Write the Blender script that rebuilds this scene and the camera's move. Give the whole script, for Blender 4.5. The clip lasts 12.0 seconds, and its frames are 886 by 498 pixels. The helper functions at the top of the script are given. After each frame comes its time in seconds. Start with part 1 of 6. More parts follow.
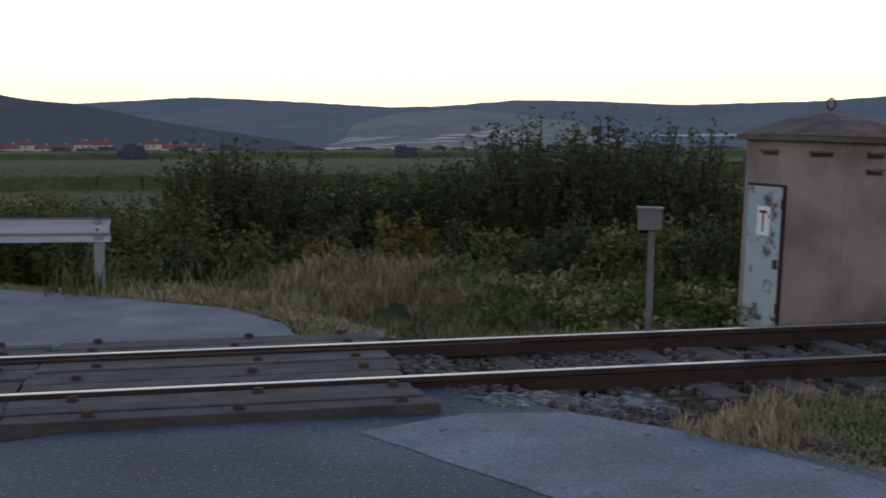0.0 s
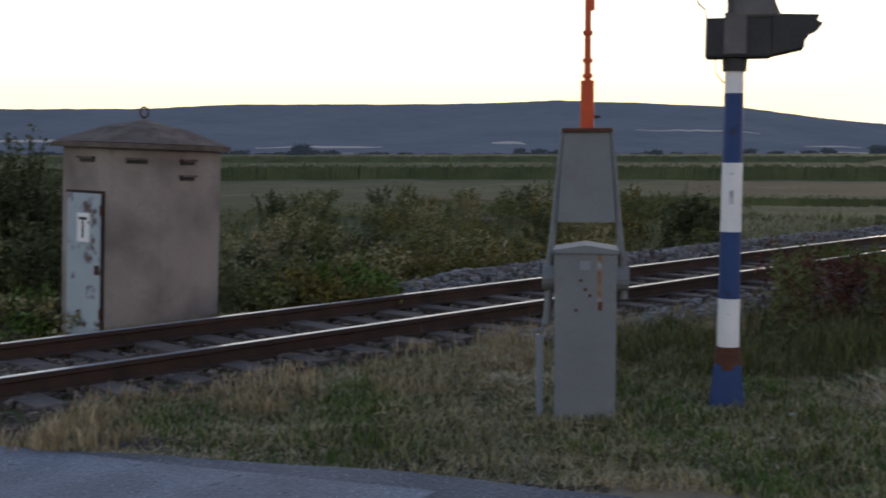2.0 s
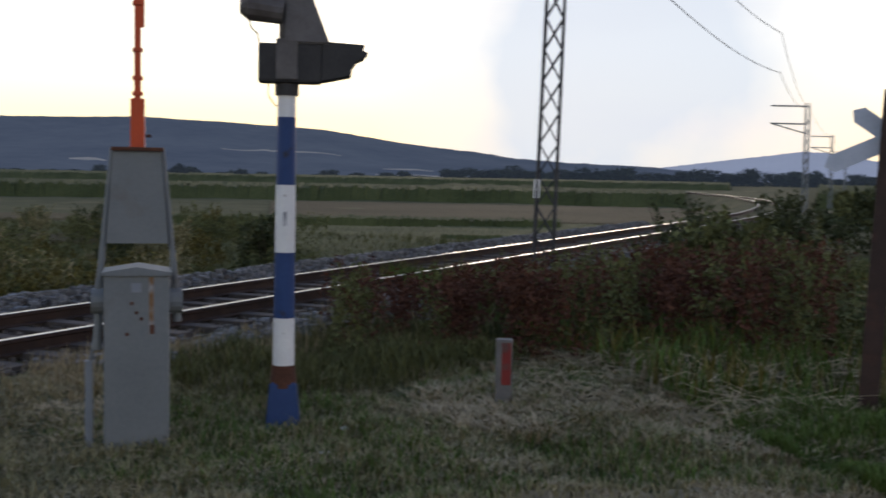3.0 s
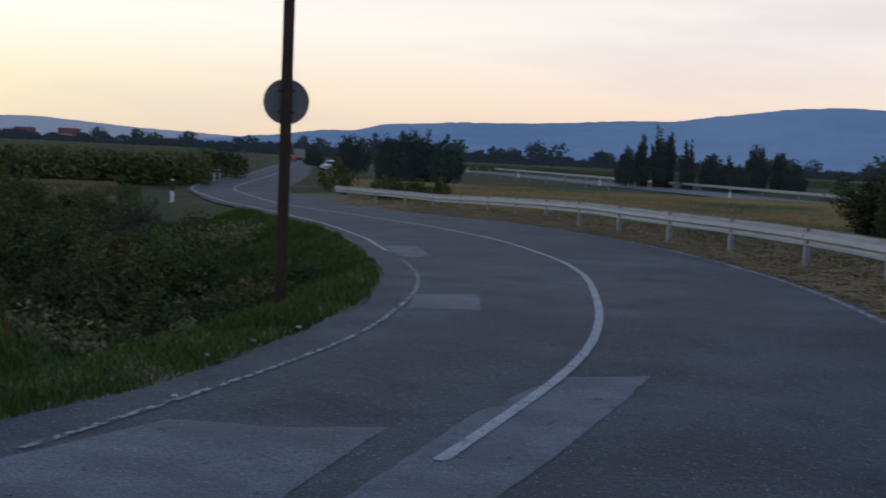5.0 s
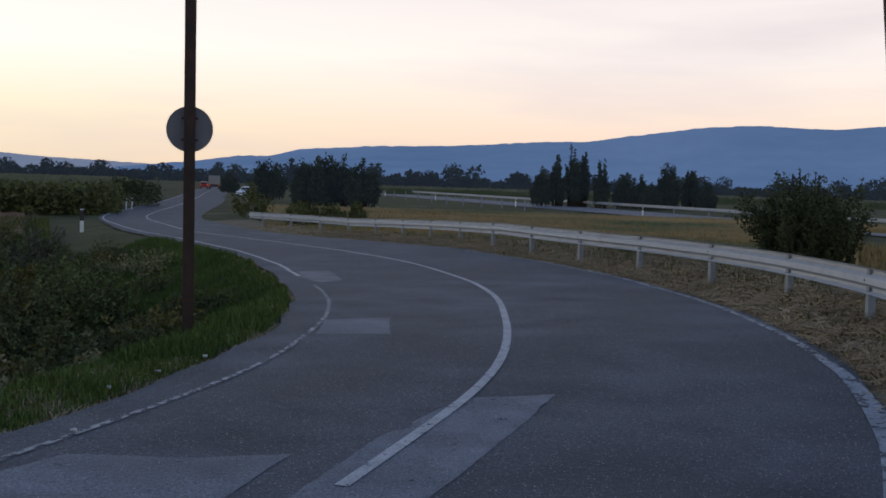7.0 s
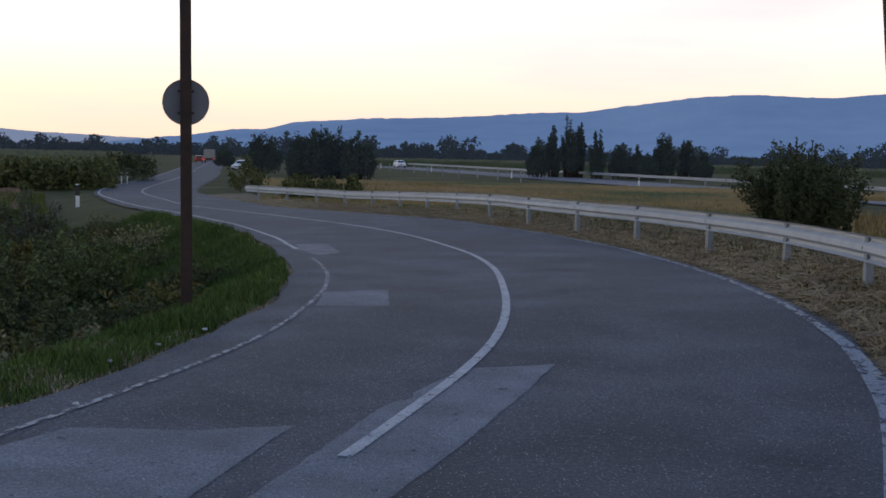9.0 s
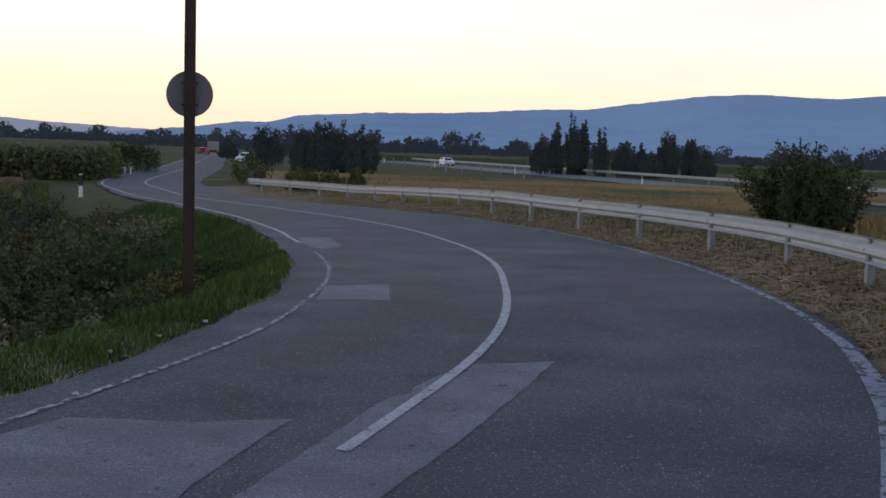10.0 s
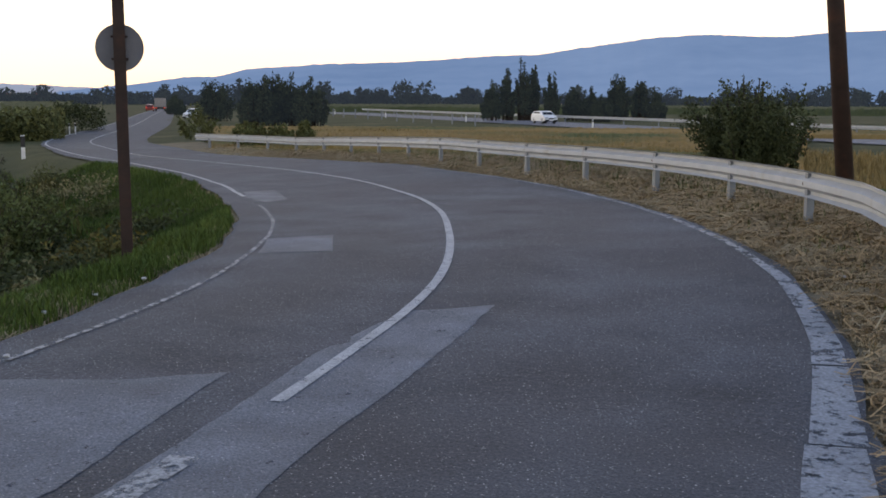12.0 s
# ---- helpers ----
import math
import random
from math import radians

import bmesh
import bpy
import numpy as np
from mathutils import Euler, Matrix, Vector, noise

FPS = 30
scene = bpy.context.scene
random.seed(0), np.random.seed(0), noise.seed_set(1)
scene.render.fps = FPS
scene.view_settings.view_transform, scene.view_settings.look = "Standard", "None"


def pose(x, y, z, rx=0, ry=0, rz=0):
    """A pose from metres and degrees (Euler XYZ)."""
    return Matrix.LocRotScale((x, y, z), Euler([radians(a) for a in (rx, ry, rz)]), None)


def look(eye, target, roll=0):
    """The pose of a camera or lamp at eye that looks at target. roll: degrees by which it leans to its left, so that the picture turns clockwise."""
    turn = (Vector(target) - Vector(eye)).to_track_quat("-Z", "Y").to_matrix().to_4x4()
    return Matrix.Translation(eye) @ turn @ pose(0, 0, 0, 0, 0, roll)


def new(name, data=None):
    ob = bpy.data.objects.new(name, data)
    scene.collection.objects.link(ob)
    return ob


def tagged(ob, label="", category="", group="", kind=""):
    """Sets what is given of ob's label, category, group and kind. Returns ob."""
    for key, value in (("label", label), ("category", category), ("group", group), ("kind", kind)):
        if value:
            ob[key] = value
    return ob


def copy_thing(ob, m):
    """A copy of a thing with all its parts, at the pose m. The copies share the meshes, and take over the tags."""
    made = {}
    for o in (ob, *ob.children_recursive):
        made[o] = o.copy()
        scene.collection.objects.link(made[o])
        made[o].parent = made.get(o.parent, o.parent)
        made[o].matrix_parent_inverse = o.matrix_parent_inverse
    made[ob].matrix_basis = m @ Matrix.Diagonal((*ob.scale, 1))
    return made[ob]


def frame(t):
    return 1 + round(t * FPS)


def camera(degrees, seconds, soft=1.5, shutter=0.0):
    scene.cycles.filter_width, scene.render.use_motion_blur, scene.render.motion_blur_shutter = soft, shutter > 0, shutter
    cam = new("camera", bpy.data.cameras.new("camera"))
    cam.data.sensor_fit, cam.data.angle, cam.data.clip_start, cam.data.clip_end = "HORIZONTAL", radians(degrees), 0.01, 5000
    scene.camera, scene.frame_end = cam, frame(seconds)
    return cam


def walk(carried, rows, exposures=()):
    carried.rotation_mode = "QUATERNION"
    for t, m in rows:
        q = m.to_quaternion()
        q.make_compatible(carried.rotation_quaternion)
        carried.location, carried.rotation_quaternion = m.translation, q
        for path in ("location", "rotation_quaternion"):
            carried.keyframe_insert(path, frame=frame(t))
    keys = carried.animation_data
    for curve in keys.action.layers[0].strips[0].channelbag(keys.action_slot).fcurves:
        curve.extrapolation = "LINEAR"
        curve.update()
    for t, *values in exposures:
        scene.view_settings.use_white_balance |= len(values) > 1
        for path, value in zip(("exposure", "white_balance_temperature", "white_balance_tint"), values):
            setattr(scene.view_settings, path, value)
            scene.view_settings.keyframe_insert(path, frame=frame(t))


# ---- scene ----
cam = camera(42.95, 12.0, soft=1.7, shutter=0.2)

# seconds, eye x y z, yaw, pitch, roll
PATH = [
    (0, -0.043, 0.118, 1.703, -11.74, -5.13, -0.25),
    (0.5, -0.079, 0.156, 1.681, -19.57, -5.61, -0.34),
    (1, -0.047, 0.174, 1.691, -25.56, -5.79, 1.31),
    (1.5, -0.031, 0.112, 1.693, -34.81, -5.01, 1.16),
    (2, 0.005, -0.066, 1.705, -44.82, -4.90, -0.09),
    (2.5, 0.121, -0.174, 1.719, -54.84, -3.88, 0.54),
    (2.7, 0.142, -0.256, 1.719, -58.83, -3.80, 0.84),
    (3.1, 0.119, -0.225, 1.720, -68.24, -3.73, 1.10),
    (3.5, 0.058, -0.096, 1.722, -79.63, -3.66, 1.37),
    (3.9, 0.003, 0.042, 1.723, -91.67, -3.60, 1.57),
    (4.3, -0.001, 0.097, 1.721, -103.00, -3.54, 1.67),
    (4.5, 0.059, 0.068, 1.716, -108.27, -3.48, 1.70),
    (5, 0.088, 0.066, 1.707, -118.54, -4.66, 2.80),
    (5.5, 0.058, 0.032, 1.712, -125.12, -4.45, 2.90),
    (6, -0.005, -0.000, 1.711, -124.46, -3.24, 2.26),
    (6.5, -0.028, -0.027, 1.709, -122.56, -2.87, 1.79),
    (7, -0.019, -0.019, 1.721, -122.60, -3.33, 1.71),
    (9, -0.003, -0.001, 1.713, -122.83, -4.75, 1.22),
    (9.5, -0.008, -0.015, 1.711, -122.34, -4.71, 1.75),
    (10, -0.011, -0.005, 1.716, -122.72, -4.99, 2.06),
    (10.5, 0.012, -0.001, 1.709, -122.53, -5.19, 2.07),
    (11, -0.019, -0.017, 1.712, -123.79, -5.65, 1.80),
    (11.5, -0.048, -0.063, 1.705, -124.76, -5.99, 1.34),
    (12, -0.052, -0.158, 1.688, -125.03, -7.50, 0.29),
]


def eye_pose(x, y, z, yaw, pitch, roll):
    return pose(x, y, z, 90 + pitch, 0, yaw) @ pose(0, 0, 0, 0, 0, roll)


# seconds, stops, kelvin, tint
EXPOSURES = [(0, -0.10, 6500, 10), (0.5, -0.06, 6500, 10), (1.0, 0.22, 6500, 10), (1.5, 0.14, 6480, 10), (2.0, -0.1, 6450, 10), (2.5, -0.08, 6450, 10), (4.3, -0.80, 6000, 8), (5.0, -0.74, 5850, 6), (5.5, -0.40, 5300, 6), (6.0, -0.40, 5450, 6), (6.5, -0.72, 5750, 7), (7.2, -0.66, 5950, 8),
             (8.8, -0.46, 5950, 9), (9.5, -0.40, 6250, 10), (10, -0.38, 6400, 10), (10.5, -0.27, 6650, 10), (11, -0.08, 6880, 10), (12, 0.2, 6950, 9)]
walk(cam, [(t, eye_pose(*row)) for t, *row in PATH], EXPOSURES)

# ---- light: dusk, the sun just gone behind cloud low over the rails ----
SUN_AZ = -72.0  # yaw of the sun from +y
SUN_EL = 4.0


def heading(az, far=1.0):
    """The point that lies far metres off in the direction az (degrees to the left of +y)."""
    a = radians(az)
    return -math.sin(a) * far, math.cos(a) * far


world = bpy.data.worlds.new("dusk_sky")
scene.world = world
world.use_nodes = True
wn, wl = world.node_tree.nodes, world.node_tree.links
wn.clear()


def wnode(kind, **values):
    node = wn.new(kind)
    for key, value in values.items():
        node.inputs[key].default_value = value
    return node


sky = wn.new("ShaderNodeTexSky")
sky.sky_type = "NISHITA"
sky.sun_disc = False
sky.sun_elevation = radians(SUN_EL)
sky.sun_rotation = radians(-SUN_AZ)
sky.dust_density = 3.0
sky_gain = wn.new("ShaderNodeMix")
sky_gain.data_type, sky_gain.blend_type = "RGBA", "MULTIPLY"
sky_gain.inputs[0].default_value = 1.0
sky_gain.inputs[7].default_value = (0.10, 0.10, 0.10, 1)
wl.new(sky.outputs[0], sky_gain.inputs[6])
way = wn.new("ShaderNodeTexCoord")
split = wn.new("ShaderNodeSeparateXYZ")
wl.new(way.outputs["Generated"], split.inputs[0])
# thin high haze: cream at the horizon, white above it, blue-grey overhead
haze = wn.new("ShaderNodeValToRGB")
HAZE = [(0.0, (1.82, 1.47, 0.90)), (0.05, (1.96, 1.70, 1.10)), (0.11, (2.08, 1.98, 1.68)), (0.24, (1.56, 1.54, 1.50)), (0.45, (0.36, 0.53, 0.88)), (1.0, (0.165, 0.33, 0.69))]
for place, colour in HAZE[1:-1]:
    haze.color_ramp.elements.new(place)
for stop, (place, colour) in zip(haze.color_ramp.elements, HAZE):
    stop.position, stop.color = place, (*colour, 1)
wl.new(split.outputs["Z"], haze.inputs[0])
# a rosier sky away from the sun's side
rose = wn.new("ShaderNodeValToRGB")
ROSE = [(0.0, (1.85, 1.26, 0.88)), (0.05, (1.98, 1.48, 1.12)), (0.11, (2.05, 1.74, 1.50)), (0.24, (1.66, 1.40, 1.40)), (0.45, (0.36, 0.53, 0.88)), (1.0, (0.165, 0.33, 0.69))]
for place, colour in ROSE[1:-1]:
    rose.color_ramp.elements.new(place)
for stop, (place, colour) in zip(rose.color_ramp.elements, ROSE):
    stop.position, stop.color = place, (*colour, 1)
wl.new(split.outputs["Z"], rose.inputs[0])
side = wn.new("ShaderNodeVectorMath")
side.operation = "DOT_PRODUCT"
side.inputs[1].default_value = (*heading(-150), 0)
wl.new(way.outputs["Generated"], side.inputs[0])
side_range = wn.new("ShaderNodeMapRange")
side_range.inputs[1].default_value, side_range.inputs[2].default_value = 0.45, 0.92
wl.new(side.outputs["Value"], side_range.inputs[0])
hue = wn.new("ShaderNodeMix")
hue.data_type = "RGBA"
wl.new(side_range.outputs[0], hue.inputs[0])
wl.new(haze.outputs[0], hue.inputs[6])
wl.new(rose.outputs[0], hue.inputs[7])
# long flat cloud streaks
stretch = wn.new("ShaderNodeVectorMath")
stretch.operation = "MULTIPLY"
stretch.inputs[1].default_value = (1.6, 1.6, 11.0)
wl.new(way.outputs["Generated"], stretch.inputs[0])
streak = wn.new("ShaderNodeTexNoise")
streak.inputs["Scale"].default_value, streak.inputs["Detail"].default_value = 1.5, 5.0
wl.new(stretch.outputs[0], streak.inputs[0])
streak_range = wn.new("ShaderNodeMapRange")
streak_range.inputs[1].default_value, streak_range.inputs[2].default_value = 0.5, 0.72
streak_range.inputs[3].default_value, streak_range.inputs[4].default_value = 0.0, 0.42
wl.new(streak.outputs[0], streak_range.inputs[0])
cloudy = wn.new("ShaderNodeMix")
cloudy.data_type = "RGBA"
cloudy.inputs[7].default_value = (1.32, 1.10, 1.16, 1)
wl.new(streak_range.outputs[0], cloudy.inputs[0])
wl.new(hue.outputs[2], cloudy.inputs[6])
blend = wn.new("ShaderNodeMix")
blend.data_type = "RGBA"
blend.inputs[0].default_value = 0.85
wl.new(sky_gain.outputs[2], blend.inputs[6])
# a gap of clear blue sky beside the brightest cloud
gap_side = wn.new("ShaderNodeVectorMath")
gap_side.operation = "DOT_PRODUCT"
gap_side.inputs[1].default_value = (*heading(-75), 0.10)
wl.new(way.outputs["Generated"], gap_side.inputs[0])
gap_noise = wn.new("ShaderNodeTexNoise")
gap_noise.inputs["Scale"].default_value, gap_noise.inputs["Detail"].default_value = 7.0, 5.0
wl.new(way.outputs["Generated"], gap_noise.inputs[0])
gap_sum = wn.new("ShaderNodeMath")
gap_sum.operation = "MULTIPLY_ADD"
gap_sum.inputs[1].default_value = 0.02
wl.new(gap_noise.outputs[0], gap_sum.inputs[0])
wl.new(gap_side.outputs["Value"], gap_sum.inputs[2])
gap_range = wn.new("ShaderNodeMapRange")
gap_range.inputs[1].default_value, gap_range.inputs[2].default_value = 0.988, 1.011
gap_range.inputs[4].default_value = 0.9
wl.new(gap_sum.outputs[0], gap_range.inputs[0])
gap_mix = wn.new("ShaderNodeMix")
gap_mix.data_type = "RGBA"
gap_mix.inputs[7].default_value = (0.80, 0.89, 1.02, 1)
wl.new(gap_range.outputs[0], gap_mix.inputs[0])
wl.new(cloudy.outputs[2], blend.inputs[7])
wl.new(blend.outputs[2], gap_mix.inputs[6])
back = wn.new("ShaderNodeBackground")
back.inputs[1].default_value = 1.0
wl.new(gap_mix.outputs[2], back.inputs[0])
wout = wn.new("ShaderNodeOutputWorld")
wl.new(back.outputs[0], wout.inputs[0])

sun_data = bpy.data.lights.new("sun", "SUN")
sun_data.energy, sun_data.angle, sun_data.color = 0.6, radians(12), (1.0, 0.80, 0.60)
sun = new("sun", sun_data)
sun.matrix_world = look((*heading(SUN_AZ, 50), 50 * math.tan(radians(SUN_EL + 3))), (0, 0, 0))


# ---- materials ----
def material(name, one, two, scale=6.0, rough=0.8, bump=0.2, metal=0.0, fine=60.0, stain=None, stain_scale=1.5, stain_at=(0.55, 0.75), random=0.0, space="Object", spec=0.3, specks=None, worn=None, grit=None):
    """Two colours mixed by noise at two scales, with fine relief and, if given, stains; random: how far pieces differ in brightness."""
    mat = bpy.data.materials.new(name)
    mat.use_nodes = True
    nodes, links = mat.node_tree.nodes, mat.node_tree.links
    bsdf = nodes["Principled BSDF"]
    bsdf.inputs["Metallic"].default_value = metal
    bsdf.inputs["Specular IOR Level"].default_value = spec
    where = nodes.new("ShaderNodeTexCoord")
    coarse, grain = nodes.new("ShaderNodeTexNoise"), nodes.new("ShaderNodeTexNoise")
    for tex, size, detail in ((coarse, scale, 6), (grain, fine, 3)):
        tex.inputs["Scale"].default_value, tex.inputs["Detail"].default_value = size, detail
        links.new(where.outputs[space], tex.inputs[0])
    both = nodes.new("ShaderNodeMath")
    both.operation = "MULTIPLY_ADD"
    both.inputs[1].default_value, both.inputs[2].default_value = 0.45, 0.0
    links.new(grain.outputs[0], both.inputs[0])
    links.new(coarse.outputs[0], both.inputs[2])
    reach = nodes.new("ShaderNodeMapRange")
    reach.inputs[1].default_value, reach.inputs[2].default_value = 0.45, 1.0
    links.new(both.outputs[0], reach.inputs[0])
    mix = nodes.new("ShaderNodeMix")
    mix.data_type = "RGBA"
    mix.inputs[6].default_value, mix.inputs[7].default_value = (*one, 1), (*two, 1)
    links.new(reach.outputs[0], mix.inputs[0])
    colour = mix.outputs[2]
    if stain:
        blot = nodes.new("ShaderNodeTexNoise")
        blot.inputs["Scale"].default_value, blot.inputs["Detail"].default_value = stain_scale, 8
        links.new(where.outputs[space], blot.inputs[0])
        much = nodes.new("ShaderNodeMapRange")
        much.inputs[1].default_value, much.inputs[2].default_value = stain_at
        links.new(blot.outputs[0], much.inputs[0])
        over = nodes.new("ShaderNodeMix")
        over.data_type = "RGBA"
        over.inputs[7].default_value = (*stain, 1)
        links.new(much.outputs[0], over.inputs[0])
        links.new(colour, over.inputs[6])
        colour = over.outputs[2]
    if specks:
        size, share, light = specks
        chips = nodes.new("ShaderNodeTexVoronoi")
        chips.inputs["Scale"].default_value = size
        links.new(where.outputs[space], chips.inputs["Vector"])
        near = nodes.new("ShaderNodeMapRange")
        near.inputs[1].default_value, near.inputs[2].default_value = 0.30, 0.18
        links.new(chips.outputs["Distance"], near.inputs[0])
        few = nodes.new("ShaderNodeSeparateColor")
        links.new(chips.outputs["Color"], few.inputs[0])
        cut = nodes.new("ShaderNodeMapRange")
        cut.inputs[1].default_value, cut.inputs[2].default_value = 1 - share, 1.0
        links.new(few.outputs[0], cut.inputs[0])
        both_chips = nodes.new("ShaderNodeMath")
        both_chips.operation = "MULTIPLY"
        links.new(near.outputs[0], both_chips.inputs[0])
        links.new(cut.outputs[0], both_chips.inputs[1])
        chip_mix = nodes.new("ShaderNodeMix")
        chip_mix.data_type = "RGBA"
        chip_mix.inputs[7].default_value = (*light, 1)
        links.new(both_chips.outputs[0], chip_mix.inputs[0])
        links.new(colour, chip_mix.inputs[6])
        colour = chip_mix.outputs[2]
    if grit:
        # single grains of stone, light and dark
        sand = nodes.new("ShaderNodeTexNoise")
        sand.inputs["Scale"].default_value, sand.inputs["Detail"].default_value = grit[0], 2
        links.new(where.outputs[space], sand.inputs[0])
        shade = nodes.new("ShaderNodeMapRange")
        shade.inputs[1].default_value, shade.inputs[2].default_value = 0.30, 0.70
        shade.inputs[3].default_value, shade.inputs[4].default_value = 1 - grit[1], 1 + grit[1]
        links.new(sand.outputs[0], shade.inputs[0])
        grains = nodes.new("ShaderNodeVectorMath")
        grains.operation = "SCALE"
        links.new(colour, grains.inputs[0])
        links.new(shade.outputs[0], grains.inputs["Scale"])
        colour = grains.outputs[0]
    if random:
        info = nodes.new("ShaderNodeObjectInfo") if random > 0 else nodes.new("ShaderNodeNewGeometry")
        value = info.outputs["Random"] if random > 0 else info.outputs["Random Per Island"]
        vary = nodes.new("ShaderNodeMapRange")
        vary.inputs[3].default_value, vary.inputs[4].default_value = 1 - abs(random), 1 + abs(random)
        links.new(value, vary.inputs[0])
        times = nodes.new("ShaderNodeVectorMath")
        times.operation = "SCALE"
        links.new(colour, times.inputs[0])
        links.new(vary.outputs[0], times.inputs["Scale"])
        colour = times.outputs[0]
    links.new(colour, bsdf.inputs["Base Color"])
    bsdf.inputs["Roughness"].default_value = rough
    if bump:
        relief = nodes.new("ShaderNodeBump")
        relief.inputs["Strength"].default_value, relief.inputs["Distance"].default_value = bump, 0.02
        links.new(both.outputs[0], relief.inputs["Height"])
        links.new(relief.outputs[0], bsdf.inputs["Normal"])
    if worn:
        # paint that has flaked off in places, so that what lies below shows
        flake = nodes.new("ShaderNodeTexNoise")
        flake.inputs["Scale"].default_value, flake.inputs["Detail"].default_value, flake.inputs["Roughness"].default_value = worn[0], 8, 0.7
        links.new(where.outputs[space], flake.inputs[0])
        gone = nodes.new("ShaderNodeMapRange")
        gone.inputs[1].default_value, gone.inputs[2].default_value = worn[1], worn[2]
        links.new(flake.outputs[0], gone.inputs[0])
        clear, both_bsdf = nodes.new("ShaderNodeBsdfTransparent"), nodes.new("ShaderNodeMixShader")
        links.new(gone.outputs[0], both_bsdf.inputs[0])
        links.new(bsdf.outputs[0], both_bsdf.inputs[1])
        links.new(clear.outputs[0], both_bsdf.inputs[2])
        links.new(both_bsdf.outputs[0], nodes["Material Output"].inputs[0])
    return mat


def haze_glow_material(name, one, two, scale, air, glow, space="Object"):
    """Far land, trees and houses: their own colours, with the haze before them put in as emission."""
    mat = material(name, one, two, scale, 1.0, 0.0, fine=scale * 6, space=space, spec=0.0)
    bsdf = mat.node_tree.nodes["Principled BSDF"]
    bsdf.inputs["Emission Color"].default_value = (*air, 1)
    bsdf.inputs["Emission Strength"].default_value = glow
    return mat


ASPHALT = material("asphalt", (0.0145, 0.0195, 0.027), (0.083, 0.096, 0.116), 0.9, 0.72, 1.0, fine=28, stain=(0.036, 0.039, 0.046), stain_scale=0.30, stain_at=(0.45, 0.72), spec=0.35, specks=(48.0, 0.5, (0.34, 0.35, 0.365)), grit=(70.0, 0.62))
ASPHALT_PALE = material("worn_asphalt", (0.062, 0.069, 0.083), (0.18, 0.188, 0.205), 1.6, 0.7, 0.8, fine=28, stain=(0.078, 0.083, 0.096), stain_scale=0.9, stain_at=(0.45, 0.7), spec=0.4, specks=(40.0, 0.35, (0.28, 0.28, 0.29)), grit=(60.0, 0.4))
PATCH = material("pale_repair_asphalt", (0.078, 0.092, 0.115), (0.170, 0.190, 0.220), 2.0, 0.7, 0.9, fine=30, stain=(0.082, 0.090, 0.105), stain_scale=1.2, stain_at=(0.42, 0.70), spec=0.4, specks=(52.0, 0.4, (0.36, 0.37, 0.385)), worn=(8.0, 0.60, 0.75), grit=(75.0, 0.45))
LINE_PAINT = material("road_paint", (0.44, 0.45, 0.46), (0.29, 0.30, 0.31), 3, 0.65, 0.3, fine=25, worn=(16.0, 0.56, 0.66), grit=(60.0, 0.25))
LINE_WORN = material("worn_road_paint", (0.34, 0.35, 0.36), (0.22, 0.23, 0.24), 3, 0.65, 0.3, fine=25, worn=(11.0, 0.47, 0.58), grit=(60.0, 0.3))
VERGE = material("grassy_soil", (0.032, 0.041, 0.015), (0.085, 0.083, 0.036), 0.35, 0.95, 0.5, fine=9, stain=(0.115, 0.100, 0.050), stain_scale=0.16, stain_at=(0.56, 0.74), spec=0.1)
DRY_SOIL = material("straw_covered_soil", (0.13, 0.105, 0.068), (0.25, 0.20, 0.125), 1.3, 0.95, 0.6, fine=22, stain=(0.12, 0.10, 0.055), stain_scale=0.9, stain_at=(0.58, 0.75), spec=0.1)
GRAVEL = material("gravel", (0.052, 0.042, 0.035), (0.14, 0.118, 0.100), 9, 0.9, 0.6, fine=40, random=-0.45)
GRAVEL_PALE = material("pale_gravel", (0.085, 0.084, 0.083), (0.20, 0.197, 0.194), 9, 0.9, 0.6, fine=40, random=-0.45)
RUST_RAIL = material("rusty_rail_steel", (0.018, 0.011, 0.009), (0.050, 0.027, 0.018), 5, 0.8, 0.3, fine=50)
RAIL_TOP = material("polished_rail_head", (0.45, 0.44, 0.44), (0.34, 0.33, 0.32), 3, 0.28, 0.02, metal=1.0, fine=60)
SLEEPER_WOOD = material("weathered_timber", (0.034, 0.030, 0.027), (0.10, 0.088, 0.080), 4, 0.85, 0.6, fine=30, random=0.25)
CONCRETE = material("sleeper_concrete", (0.045, 0.036, 0.030), (0.098, 0.080, 0.068), 5, 0.9, 0.3, fine=40, random=0.25)
PLASTER = material("stained_plaster", (0.205, 0.176, 0.156), (0.30, 0.256, 0.228), 1.2, 0.9, 0.4, fine=30, stain=(0.135, 0.115, 0.102), stain_scale=1.6, stain_at=(0.46, 0.72))
ROOF_CONCRETE = material("mossy_roof_concrete", (0.070, 0.050, 0.040), (0.16, 0.13, 0.108), 3.5, 0.95, 0.7, fine=22, stain=(0.045, 0.042, 0.03), stain_scale=4)
DOOR_BLUE = material("pale_blue_door_paint", (0.27, 0.33, 0.365), (0.34, 0.40, 0.43), 3, 0.6, 0.2, fine=40, stain=(0.09, 0.06, 0.05), stain_scale=5, stain_at=(0.58, 0.66))
GREY_PAINT = material("grey_machine_paint", (0.128, 0.142, 0.148), (0.175, 0.188, 0.192), 2.5, 0.6, 0.1, fine=40, stain=(0.12, 0.095, 0.075), stain_scale=2.2, stain_at=(0.58, 0.74), spec=0.35)
DARK_PAINT = material("black_lamp_housing", (0.02, 0.02, 0.022), (0.045, 0.043, 0.042), 5, 0.6, 0.1, fine=40)
